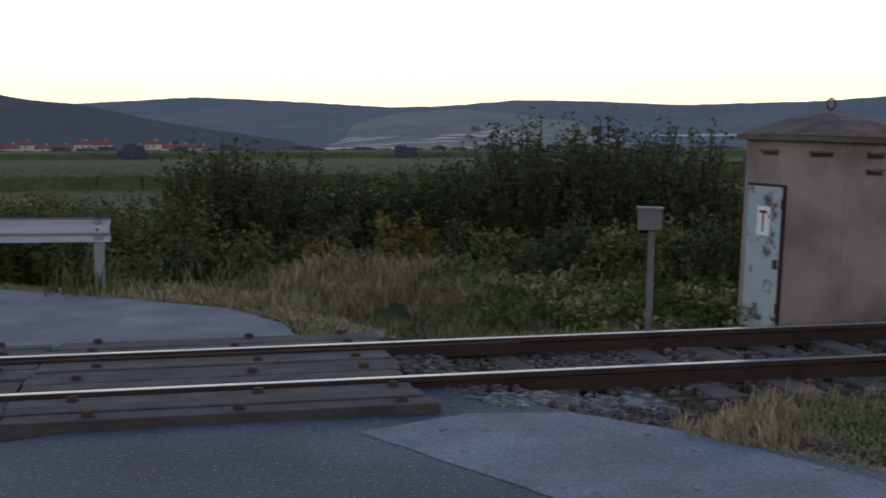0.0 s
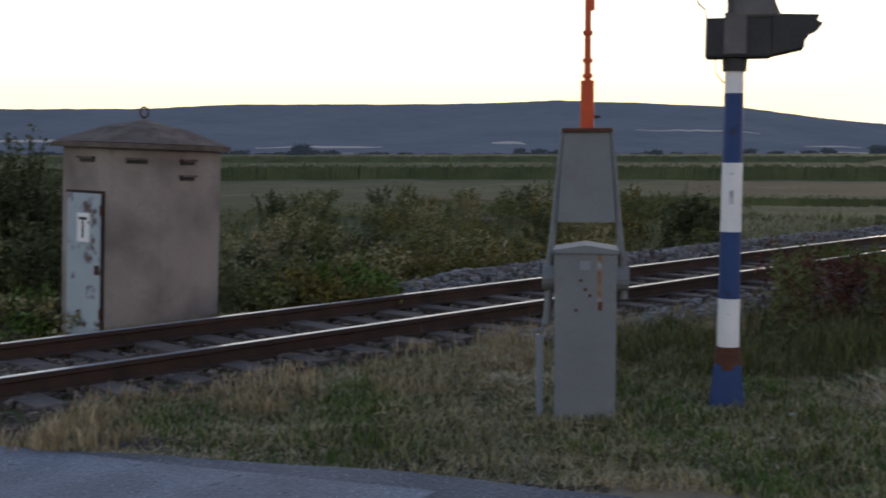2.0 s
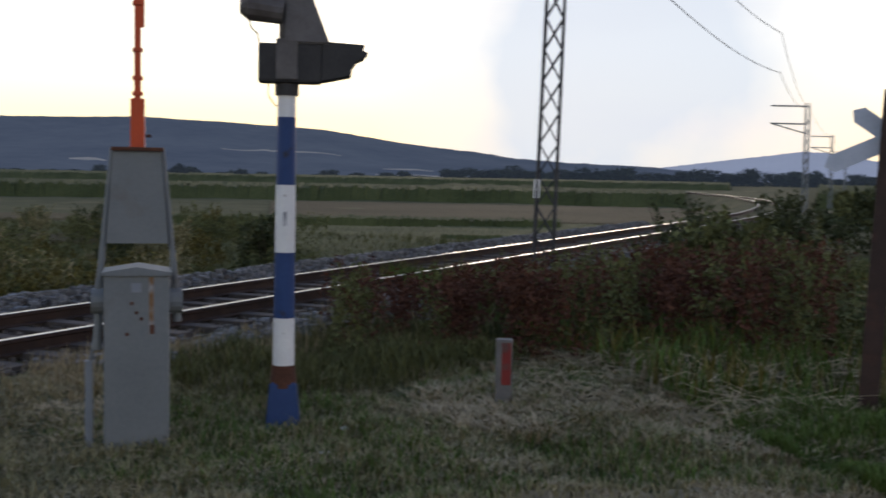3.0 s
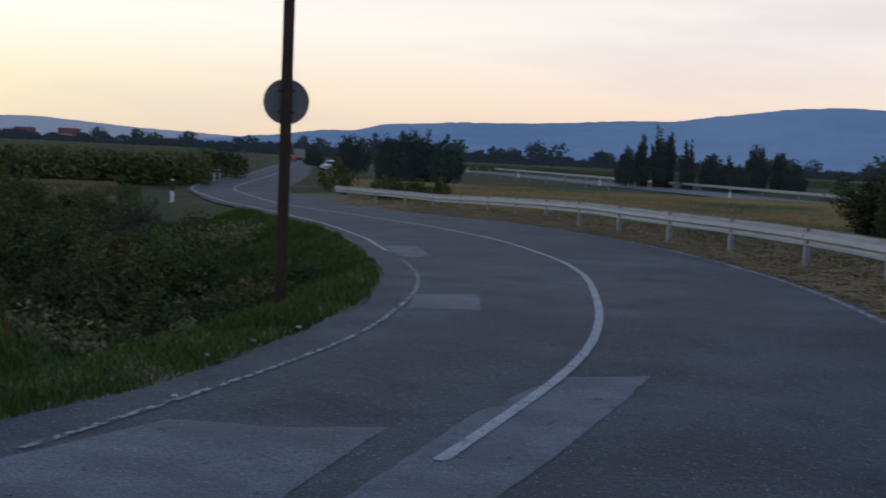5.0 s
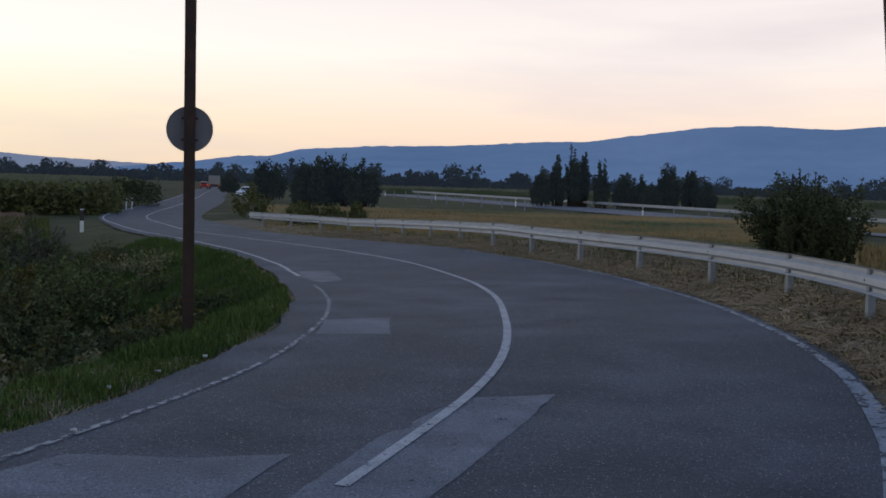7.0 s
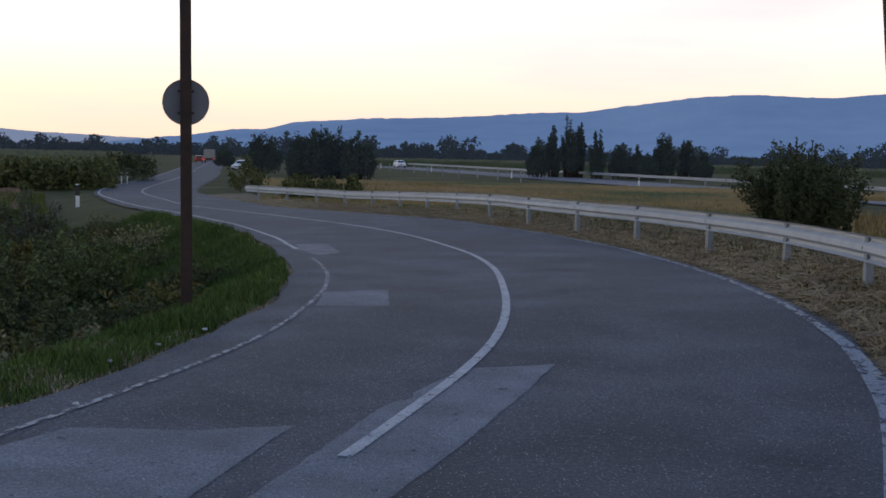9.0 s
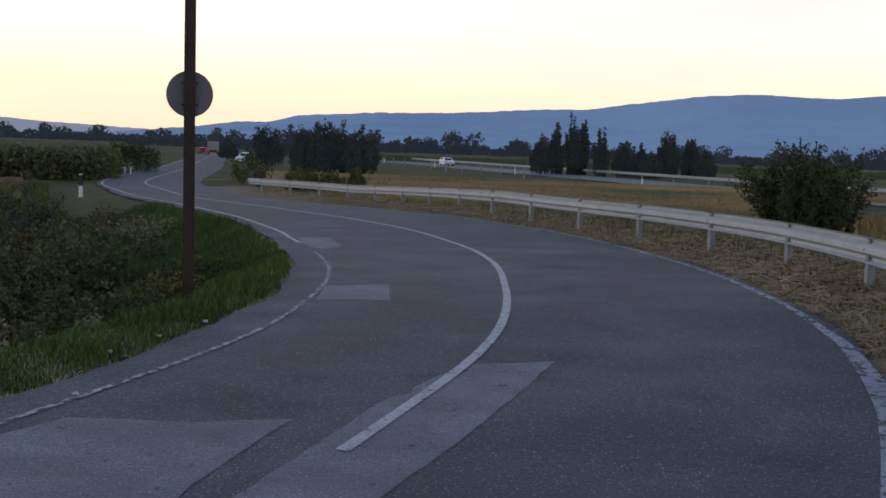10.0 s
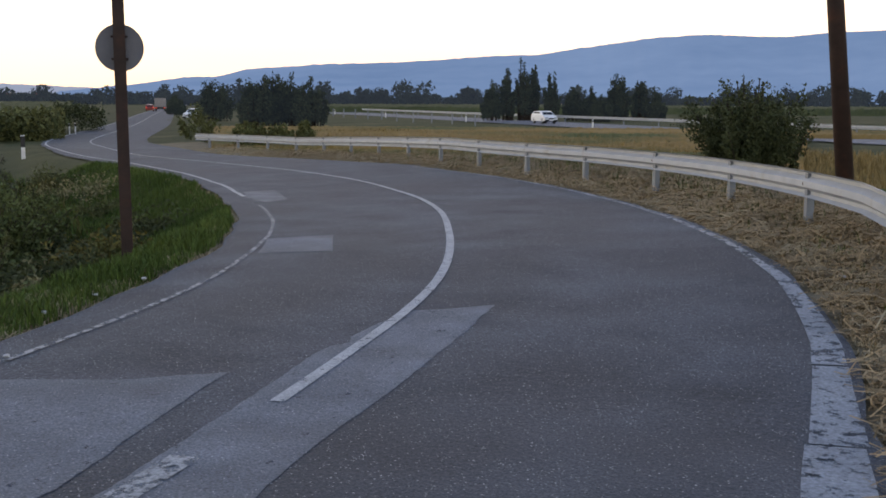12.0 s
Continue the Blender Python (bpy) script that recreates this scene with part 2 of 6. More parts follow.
ORANGE = material("orange_boom_paint", (0.55, 0.075, 0.018), (0.42, 0.06, 0.02), 6, 0.5, 0.05, fine=50, stain=(0.2, 0.05, 0.02), stain_scale=6, stain_at=(0.62, 0.72))
WHITE_PAINT = material("white_paint", (0.62, 0.62, 0.62), (0.74, 0.74, 0.73), 5, 0.5, 0.05, fine=40, stain=(0.22, 0.17, 0.13), stain_scale=7, stain_at=(0.66, 0.72))
BLUE_PAINT = material("blue_paint", (0.014, 0.040, 0.128), (0.022, 0.056, 0.165), 5, 0.55, 0.05, fine=40, stain=(0.03, 0.028, 0.035), stain_scale=6, stain_at=(0.60, 0.70))
RED_PAINT = material("faded_red_paint", (0.22, 0.022, 0.018), (0.14, 0.02, 0.018), 7, 0.65, 0.2, fine=50, stain=(0.08, 0.05, 0.045), stain_scale=9, stain_at=(0.5, 0.65))
RUST = material("rusted_iron", (0.05, 0.022, 0.014), (0.11, 0.045, 0.025), 9, 0.85, 0.4, fine=60)
POLE_BROWN = material("dark_brown_steel", (0.022, 0.014, 0.012), (0.05, 0.028, 0.022), 6, 0.7, 0.3, fine=60, stain=(0.07, 0.03, 0.02), stain_scale=5)
GALVANISED = material("galvanised_steel", (0.33, 0.355, 0.395), (0.42, 0.445, 0.48), 3, 0.6, 0.08, metal=0.0, fine=50, stain=(0.30, 0.29, 0.28), stain_scale=2, stain_at=(0.58, 0.75), spec=0.5)
POST_STEEL = material("grey_post_steel", (0.17, 0.19, 0.22), (0.24, 0.26, 0.29), 4, 0.6, 0.1, metal=0.2, fine=50)
SIGN_BACK = material("grey_sign_back", (0.13, 0.13, 0.15), (0.17, 0.17, 0.19), 4, 0.6, 0.05, fine=40)
CROSS_WHITE = material("weathered_white_board", (0.40, 0.44, 0.52), (0.50, 0.54, 0.62), 5, 0.6, 0.1, fine=40)
LATTICE = material("lattice_steel", (0.030, 0.032, 0.036), (0.06, 0.06, 0.065), 6, 0.6, 0.1, metal=0.3, fine=40)
WIRE = material("wire", (0.10, 0.10, 0.11), (0.14, 0.14, 0.15), 6, 0.6, 0.0)
LEAF_DARK = material("dark_green_leaves", (0.034, 0.043, 0.019), (0.084, 0.094, 0.043), 0.8, 0.8, 0.0, fine=8, random=-0.3, spec=0.1)
LEAF_OLIVE = material("olive_green_leaves", (0.062, 0.074, 0.027), (0.15, 0.152, 0.062), 0.8, 0.8, 0.0, fine=8, random=-0.35, spec=0.1)
LEAF_YELLOW = material("yellowing_leaves", (0.08, 0.075, 0.018), (0.15, 0.12, 0.03), 0.8, 0.75, 0.0, fine=8, random=-0.4, spec=0.2)
LEAF_GREEN_PALE = material("fresh_green_leaves", (0.055, 0.075, 0.022), (0.135, 0.155, 0.06), 0.9, 0.75, 0.0, fine=8, random=-0.4, spec=0.15)
LEAF_GREY = material("grey_green_leaves", (0.075, 0.082, 0.055), (0.13, 0.135, 0.095), 0.9, 0.8, 0.0, fine=8, random=-0.25, spec=0.1)
LEAF_RUST = material("reddish_dry_weed_leaves", (0.060, 0.026, 0.019), (0.12, 0.055, 0.034), 0.8, 0.8, 0.0, fine=8, random=-0.4, spec=0.1)
GRASS_GREEN = material("green_grass_blades", (0.042, 0.076, 0.014), (0.105, 0.142, 0.032), 0.6, 0.8, 0.0, fine=6, random=-0.4, spec=0.15)
GRASS_MIXED = material("half_dry_grass_blades", (0.098, 0.105, 0.042), (0.33, 0.275, 0.155), 0.5, 0.85, 0.0, fine=6, random=-0.4, spec=0.15)
GRASS_DRY = material("dry_grass_blades", (0.20, 0.155, 0.085), (0.37, 0.295, 0.175), 0.6, 0.85, 0.0, fine=6, random=-0.35, spec=0.15)
GRASS_OCHRE = material("ochre_meadow_grass", (0.18, 0.13, 0.050), (0.31, 0.225, 0.100), 0.4, 0.85, 0.0, fine=5, random=-0.35, spec=0.1)
GRASS_OLIVE = material("olive_meadow_grass", (0.050, 0.060, 0.020), (0.125, 0.12, 0.046), 0.4, 0.85, 0.0, fine=5, random=-0.4, spec=0.1)
STRAW = material("cut_straw", (0.28, 0.215, 0.125), (0.44, 0.36, 0.23), 0.8, 0.9, 0.0, fine=6, random=-0.35, spec=0.1)
BARK = material("dark_bark", (0.025, 0.018, 0.013), (0.055, 0.042, 0.032), 8, 0.9, 0.5, fine=50)
CORN = material("maize_field", (0.034, 0.042, 0.013), (0.085, 0.092, 0.033), 0.2, 0.9, 0.5, fine=2.5, spec=0.1)
STUBBLE = material("stubble_field", (0.056, 0.045, 0.022), (0.098, 0.076, 0.038), 0.08, 0.95, 0.2, fine=2, spec=0.1)
MEADOW = material("ochre_meadow", (0.15, 0.095, 0.026), (0.29, 0.185, 0.06), 0.12, 0.95, 0.3, fine=2, spec=0.1, stain=(0.075, 0.085, 0.025), stain_scale=0.07, stain_at=(0.52, 0.66))
GREEN_MEADOW = material("green_meadow_grass", (0.045, 0.075, 0.018), (0.095, 0.125, 0.036), 0.25, 0.95, 0.4, fine=3, spec=0.1)
BROWN_FIELD = material("bare_brown_field", (0.115, 0.060, 0.033), (0.19, 0.105, 0.060), 0.15, 0.95, 0.4, fine=3, spec=0.1)
# the hills glow faintly blue: evening haze painted into their materials
HILL_WOOD = haze_glow_material("wooded_hill", (0.008, 0.013, 0.013), (0.05, 0.052, 0.045), 0.006, (0.088, 0.112, 0.18), 0.62)
HILL_FIELD = haze_glow_material("hill_farmland", (0.035, 0.042, 0.033), (0.15, 0.135, 0.10), 0.006, (0.088, 0.105, 0.15), 0.6)
HILL_STUBBLE = haze_glow_material("far_stubble_strips", (0.19, 0.17, 0.135), (0.28, 0.245, 0.195), 0.02, (0.10, 0.11, 0.14), 0.75)
HILL_BLUE_HAZE = haze_glow_material("far_mountain_in_painted_haze", (0.03, 0.035, 0.045), (0.12, 0.125, 0.13), 0.0016, (0.115, 0.19, 0.36), 1.0)
HILL_FOOT = haze_glow_material("wooded_foothill_in_painted_haze", (0.03, 0.035, 0.04), (0.10, 0.10, 0.095), 0.004, (0.082, 0.135, 0.255), 1.0)
HILL_PALE_FIELD = haze_glow_material("pale_fields_in_painted_haze", (0.30, 0.29, 0.27), (0.40, 0.38, 0.35), 0.004, (0.20, 0.235, 0.33), 1.0)
HILL_PALE_HAZE = haze_glow_material("pale_mountain_in_painted_haze", (0.05, 0.055, 0.07), (0.08, 0.085, 0.1), 0.004, (0.27, 0.31, 0.43), 0.9)
HILL_NEAR = haze_glow_material("near_dark_hill", (0.016, 0.02, 0.018), (0.035, 0.038, 0.035), 0.02, (0.055, 0.066, 0.10), 0.6)


# ---- builders ----
def mesh_object(name, verts, faces, mat, parent=None, label="", smooth=False):
    data = bpy.data.meshes.new(name)
    data.from_pydata(verts if isinstance(verts, list) else verts.tolist(), [], faces if isinstance(faces, list) else faces.tolist())
    data.materials.append(mat)
    if smooth:
        data.polygons.foreach_set("use_smooth", [True] * len(data.polygons))
    data.update()
    ob = new(name, data)
    ob.parent = parent
    return tagged(ob, label)


def part(name, bm, mat, parent=None, label="", smooth=False):
    """Links a bmesh as one mesh object under a thing or under a part."""
    data = bpy.data.meshes.new(name)
    bm.to_mesh(data)
    bm.free()
    data.materials.append(mat)
    if smooth:
        data.polygons.foreach_set("use_smooth", [True] * len(data.polygons))
    ob = new(name, data)
    ob.parent = parent
    return tagged(ob, label)


def thing(name, m, label, category, group=""):
    ob = new(name)
    ob.empty_display_size = 0.1
    ob.matrix_basis = m
    return tagged(ob, label, category, group)


def box(bm, x0, y0, z0, x1, y1, z1, bevel=0.0, m=None):
    made = bmesh.ops.create_cube(bm, size=1, matrix=Matrix.Translation(((x0 + x1) / 2, (y0 + y1) / 2, (z0 + z1) / 2)) @ Matrix.Diagonal((x1 - x0, y1 - y0, z1 - z0, 1)))
    verts = made["verts"]
    if m is not None:
        bmesh.ops.transform(bm, matrix=m, verts=verts)
    if bevel:
        edges = list({e for v in verts for e in v.link_edges})
        bmesh.ops.bevel(bm, geom=edges, offset=bevel, segments=2, affect="EDGES", profile=0.7)
    return bm


def new_box(*values, bevel=0.0, m=None):
    return box(bmesh.new(), *values, bevel=bevel, m=m)


def tube(bm, a, b, r0, r1=None, sides=12, caps=True):
    a, b = Vector(a), Vector(b)
    turn = (b - a).to_track_quat("Z", "Y").to_matrix().to_4x4()
    bmesh.ops.create_cone(bm, cap_ends=caps, segments=sides, radius1=r0, radius2=r0 if r1 is None else r1, depth=(b - a).length, matrix=Matrix.Translation((a + b) / 2) @ turn)
    return bm


def new_tube(*values, **more):
    return tube(bmesh.new(), *values, **more)


def prism(bm, outline, z0, z1, shrink=1.0):
    """An upright body over a plan outline; its top may be smaller."""
    low = [bm.verts.new((x, y, z0)) for x, y in outline]
    high = [bm.verts.new((x * shrink, y * shrink, z1)) for x, y in outline]
    n = len(outline)
    for k in range(n):
        bm.faces.new((low[k], low[(k + 1) % n], high[(k + 1) % n], high[k]))
    bm.faces.new(high)
    bm.faces.new(low[::-1])
    bmesh.ops.recalc_face_normals(bm, faces=bm.faces)
    return bm


def sweep(outline, path, closed=True):
    """A profile (across, up) carried along a path of (x, y, z): vertices and faces."""
    path = np.asarray(path, float)
    ahead = np.gradient(path[:, :2], axis=0)
    ahead /= np.linalg.norm(ahead, axis=1)[:, None]
    across = np.stack([ahead[:, 1], -ahead[:, 0]], 1)
    outline = np.asarray(outline, float)
    n, k = len(path), len(outline)
    verts = np.zeros((n, k, 3))
    verts[:, :, :2] = path[:, None, :2] + across[:, None] * outline[None, :, :1]
    verts[:, :, 2] = path[:, 2:3] + outline[None, :, 1]
    faces = [(i * k + j, (i + 1) * k + j, (i + 1) * k + (j + 1) % k, i * k + (j + 1) % k) for i in range(n - 1) for j in range(k if closed else k - 1)]
    if closed:
        faces += [tuple(range(k))[::-1], tuple((n - 1) * k + j for j in range(k))]
    return verts.reshape(-1, 3), faces


def spline(points, step=0.5):
    """A smooth curve (Catmull-Rom) through plan points, cut into even steps."""
    p = np.asarray(points, float)
    p = np.vstack([2 * p[0] - p[1], p, 2 * p[-1] - p[-2]])
    out = []
    for k in range(1, len(p) - 2):
        a, b, c, d = p[k - 1 : k + 3]
        for s in np.linspace(0, 1, 24, endpoint=False)[:, None]:
            out.append(0.5 * (2 * b + (c - a) * s + (2 * a - 5 * b + 4 * c - d) * s**2 + (3 * b - a - 3 * c + d) * s**3))
    out = np.vstack([*out, p[-2][None]])
    along = np.r_[0, np.cumsum(np.linalg.norm(np.diff(out, axis=0), axis=1))]
    even = np.linspace(0, along[-1], max(2, int(along[-1] / step)))
    return np.stack([np.interp(even, along, out[:, n]) for n in range(out.shape[1])], 1)


def wave(x, y, size, seed=0.0):
    """Smooth uneven values between about -1 and 1."""
    x, y = np.asarray(x, float) / size + seed, np.asarray(y, float) / size - seed
    return (np.sin(1.7 * x + 0.6 * np.sin(1.3 * y + seed)) * np.cos(1.4 * y + 0.8 * np.sin(0.9 * x)) + 0.5 * np.sin(3.7 * x - 2.9 * y + 1.3 * seed) + 0.3 * np.sin(7.9 * y + 5.3 * x)) / 1.6


# ---- the lie of the land ----
ROAD = spline([(-60, 17), (-30, 16.6), (-14, 15.8), (-7.5, 14.4), (-3.7, 12.3), (-1.9, 9.9), (-1.3, 7.3), (0.2, 4.2), (2.4, 0.9), (4.1, -1.2), (5.62, -3.05), (7.2, -4.85), (8.7, -6.25), (11.0, -7.95), (14.2, -10.0), (17.8, -11.65),
               (23.3, -13.3), (32.6, -14.5), (42.6, -15.6), (52, -17.6), (62.3, -20.1), (72.5, -23.7), (98, -34.8), (124, -45.6), (220, -84.6), (420, -168)], 0.5)
ROAD_AHEAD = np.gradient(ROAD, axis=0)
ROAD_AHEAD /= np.linalg.norm(ROAD_AHEAD, axis=1)[:, None]
ROAD_LEFT, ROAD_RIGHT = 2.85, 3.22  # metres from the centre line to the asphalt's edges
PLAIN = -0.95


def road_level(x, y, off):
    """The road's height: it falls slowly away from the crossing and is banked in the bend; off is metres right of its left edge."""
    far = np.hypot(x, y)
    fall = -np.clip(0.014 * (far - 12), 0, 0.8)
    bank = 0.04 * np.interp(far, [6, 12, 30, 45], [0, 1, 1, 0])
    return fall + bank * np.clip(off, 0, 9) * (np.asarray(x) > 2)


def road_place(x, y):
    """Distance from the road's centre line, to the right of it positive."""
    x, y = np.atleast_1d(x).ravel(), np.atleast_1d(y).ravel()
    out = np.zeros(len(x))
    for k in range(0, len(x), 20000):
        d = np.stack([x[k : k + 20000], y[k : k + 20000]], 1)[:, None] - ROAD[None, ::2]
        near = (d**2).sum(-1).argmin(1)
        pick = d[np.arange(len(near)), near]
        t = ROAD_AHEAD[::2][near]
        side = pick[:, 0] * t[:, 1] - pick[:, 1] * t[:, 0]
        out[k : k + 20000] = np.sign(side) * np.linalg.norm(pick, axis=1)
    return out


RAIL_Y = (7.88, 9.315)
RAIL_Z = 0.09


def rail_shift(x):
    """The track bends gently away to the north-east far down the line."""
    return np.where(np.asarray(x) > 45, 0.0022 * (np.asarray(x, float) - 45) ** 2, 0.0)


def capsule(x, y, a, b):
    a, b = np.array(a, float), np.array(b, float)
    u = b - a
    s = np.clip(((x - a[0]) * u[0] + (y - a[1]) * u[1]) / (u @ u), 0, 1)
    return np.hypot(x - a[0] - s * u[0], y - a[1] - s * u[1])


def land(x, y):
    """The ground's height at plan points."""
    x, y = np.asarray(x, float), np.asarray(y, float)
    flat = x.ravel(), y.ravel()
    side = road_place(*flat).reshape(x.shape)
    off = side + ROAD_LEFT
    lvl = road_level(x, y, off)
    out_l, out_r = -side - ROAD_LEFT, side - ROAD_RIGHT
    away = np.maximum(out_l, out_r)
    rough = 0.05 * wave(x, y, 1.1, 3.1) + 0.03 * wave(x, y, 0.37, 1.7)
    road_bank = np.where(away < 0, lvl - 0.06, lvl - 0.035 - np.clip(away - np.where(out_l > out_r, 0.5, 2.9), 0, 99) * 0.42 + np.where(out_r > 0, 0.10 * np.clip((out_r - 0.6) * 1.2, 0, 1) * (x > 1), 0.0))
    z = np.maximum(PLAIN + 0.12 * wave(x, y, 9, 0.4), road_bank)
    track = np.abs(y - 8.6 - rail_shift(x))
    bed = np.where(track < 1.75, -0.13, -0.13 - (track - 1.75) * 0.45)
    z = np.maximum(z, bed)
    verge = capsule(x, y, (3.0, 6.2), (11.5, 2.2))
    z = np.maximum(z, np.where(verge < 3.2, -0.10, -0.10 - (verge - 3.2) * 0.4))
    apron = capsule(x, y, (-3.0, 12.8), (-0.7, 11.2))
    z = np.maximum(z, np.where(apron < 1.55, -0.05, -0.05 - (apron - 1.55) * 0.4))
    yard = capsule(x, y, (-2.5, 12.6), (7.5, 13.2))
    z = np.maximum(z, np.where(yard < 2.6, -0.36, -0.36 - (yard - 2.6) * 0.3))
    mx, my = heading(-7.0, 14.6)
    z = z + 0.40 * np.exp(-(((x - mx) / 1.9) ** 2 + ((y - my) / 1.2) ** 2)) * (away > 0)
    z = z + 0.16 * np.exp(-(((x - 9.7) / 1.3) ** 2 + ((y - 1.7) / 1.0) ** 2)) * (away > 0)
    # the ditch along the inside of the bend
    z = z - 0.75 * np.exp(-(((side + 7.6) / 1.9) ** 2)) * np.clip((x - 10) / 4, 0, 1) * np.clip((44 - x) / 10, 0, 1) * (y < 0)
    # stones heaped along the far shoulder of the track
    z = z + 0.22 * np.exp(-(((y - 10.4 - rail_shift(x)) / 0.36) ** 2)) * np.clip((x - 8.0) / 2.5, 0, 1)
    soft = np.clip(away * 2.5, 0, 1) * np.clip((track - 1.6) * 2, 0, 1)
    return z + rough * soft


def axis_steps(limit, finest, n):
    """Places along an axis, close together near the middle and wide apart far out."""
    s = np.linspace(-1, 1, n)
    k = 7.6
    return limit * np.sinh(k * s) / np.sinh(k)


gx, gy = axis_steps(2600, 0.1, 340) + 7.0, axis_steps(2600, 0.1, 340) + 1.5
GX, GY = np.meshgrid(gx, gy, indexing="ij")
GZ = land(GX, GY)
n = len(gx)
idx = np.arange(n * n).reshape(n, n)
quads = np.stack([idx[:-1, :-1], idx[1:, :-1], idx[1:, 1:], idx[:-1, 1:]], -1).reshape(-1, 4)
ground = mesh_object("ground", np.stack([GX, GY, GZ], -1).reshape(-1, 3), quads, VERGE, smooth=True)
ground.data.materials.append(DRY_SOIL)
mid_x, mid_y = (GX[:-1, :-1] + GX[1:, 1:]) / 2, (GY[:-1, :-1] + GY[1:, 1:]) / 2
mid_side = road_place(mid_x, mid_y).reshape(mid_x.shape)
dry = (mid_side > 2.9) & (mid_side < 6.2 + 0.7 * wave(mid_x, mid_y, 2.0, 1.0)) & (mid_x > 1) & (mid_x < 60)
dry |= (mid_side < -2.5) & (mid_side > -3.35) & (mid_x > 0) & (mid_y > 0.3) & (mid_y < 7)
dry |= (mid_side < -2.5) & (mid_side > -2.9) & (mid_x > 5) & (mid_y <= 0.3) & (mid_x < 30)
ground.data.polygons.foreach_set("material_index", dry.ravel().astype(int))
tagged(ground, "uneven grassy soil, half dry, spreading to the horizon", "ground", kind="structure")


# ---- roads ----
LINE_FADED = material("faded_edge_strip", (0.165, 0.185, 0.21), (0.29, 0.31, 0.34), 2, 0.7, 0.6, fine=24, worn=(9.0, 0.53, 0.61), grit=(50.0, 0.3))

def ribbon(line, left, right, lift, level):
    """A strip along a line from left to right of it (metres, right positive), cut across into lanes of about a metre."""
    ahead = np.gradient(line, axis=0)
    ahead /= np.linalg.norm(ahead, axis=1)[:, None]
    across = np.stack([ahead[:, 1], -ahead[:, 0]], 1)
    left, right = np.broadcast_to(left, len(line)), np.broadcast_to(right, len(line))
    k = max(2, int(np.ceil(np.max(right - left) / 0.8)) + 1)
    s = left[:, None] + (right - left)[:, None] * np.linspace(0, 1, k)[None]
    xy = line[:, None] + across[:, None] * s[..., None]
    z = level(xy[..., 0], xy[..., 1], s) + lift
    i = np.arange(len(line) * k).reshape(len(line), k)
    faces = np.stack([i[:-1, :-1], i[:-1, 1:], i[1:, 1:], i[1:, :-1]], -1).reshape(-1, 4)
    return np.concatenate([xy, z[..., None]], -1).reshape(-1, 3), faces


def on_road(x, y, s):
    return road_level(x, y, s + ROAD_LEFT)


def station(x, y):
    return int(((ROAD - (x, y)) ** 2).sum(1).argmin())


north_end, south_start = station(-1.9, 10.05), station(-1.3, 7.15)
rng = np.random.default_rng(5)
along_ix = np.arange(len(ROAD))
inner_edge = np.interp(along_ix, [140, 147, 151, 157, 164, 169, 173, 179, 187, 204, 219], [2.80, 2.72, 2.52, 2.66, 2.68, 2.88, 3.08, 3.28, 3.34, 2.72, 2.66])
outer_edge = np.interp(along_ix, [146, 149, 152, 154, 158, 161, 167, 174, 183, 191, 200], [3.10, 3.14, 3.16, 3.20, 3.14, 3.04, 3.02, 2.84, 2.86, 2.80, 3.20])
ragged_l = inner_edge - 0.02 + 0.07 * wave(np.arange(len(ROAD)) * 0.5, 0, 1.4, 2.0)
ragged_r = ROAD_RIGHT + 0.02 + 0.06 * wave(np.arange(len(ROAD)) * 0.5, 0, 1.9, 5.0)
# where the outer edge line runs, from the centre line
outer_in = np.interp(np.arange(len(ROAD)), [146, 149, 152, 154, 158, 161, 167, 174, 183, 191], [2.74, 2.80, 2.91, 2.98, 3.00, 2.92, 2.88, 2.72, 2.74, 2.68])
ragged_r = np.where(along_ix < 196, outer_edge + 0.04 + 0.06 * wave(np.arange(len(ROAD)) * 0.5, 0, 0.9, 5.0), ragged_r)
# the verge side of the road flares out near the crossing
flare = 0.55 * np.exp(-(((ROAD - (0.6, 3.6)) ** 2).sum(1)) / 9.0)
v, f = ribbon(ROAD[: north_end + 1], -ragged_l[: north_end + 1], ragged_r[: north_end + 1], 0.0, on_road)
tagged(mesh_object("road_north", v, f, ASPHALT_PALE), "pale worn asphalt road beyond the level crossing", "road", kind="structure")
v, f = ribbon(ROAD[south_start:], -(ragged_l + flare)[south_start:], ragged_r[south_start:], 0.0, on_road)
road = tagged(mesh_object("road_south", v, f, ASPHALT), "dark grey asphalt country road with a patched surface", "road", kind="structure")


def paint(name, i0, i1, left, right, mat, label, lift=0.006):
    v, f = ribbon(ROAD[i0:i1], left, right, 0.0, lambda x, y, s: on_road(x, y, s) + 1.3 * lift + 0.00012 * np.hypot(x, y))
    return tagged(mesh_object(name, v, f, mat), label, "road marking", kind="structure")


# the line was painted a little off the middle in the bend
drift = np.interp(along_ix, [150, 153, 156, 160, 168, 180], [0.0, 0.005, 0.03, 0.05, 0.03, 0.0])


def span(values, i0, i1):
    return values[i0:i1]


a, b = station(5.62, -3.05), station(300, -118)
paint("centre_line", a, b, span(drift, a, b) - 0.043, span(drift, a, b) + 0.045, LINE_PAINT, "solid white centre line, slightly worn")
paint("centre_line_worn", station(3.0, 0.3), station(5.0, -2.4), -0.10, 0.06, LINE_WORN, "almost worn away centre line")
inner = np.interp(along_ix, [151, 160, 166, 170, 173, 178, 185, 193, 202, 218, 234, 254], [-2.07, -2.12, -2.22, -2.40, -2.55, -2.76, -2.88, -2.74, -2.38, -2.1, -2.1, -2.4])
a, b = station(4.9, -2.2), station(16.8, -11.2)
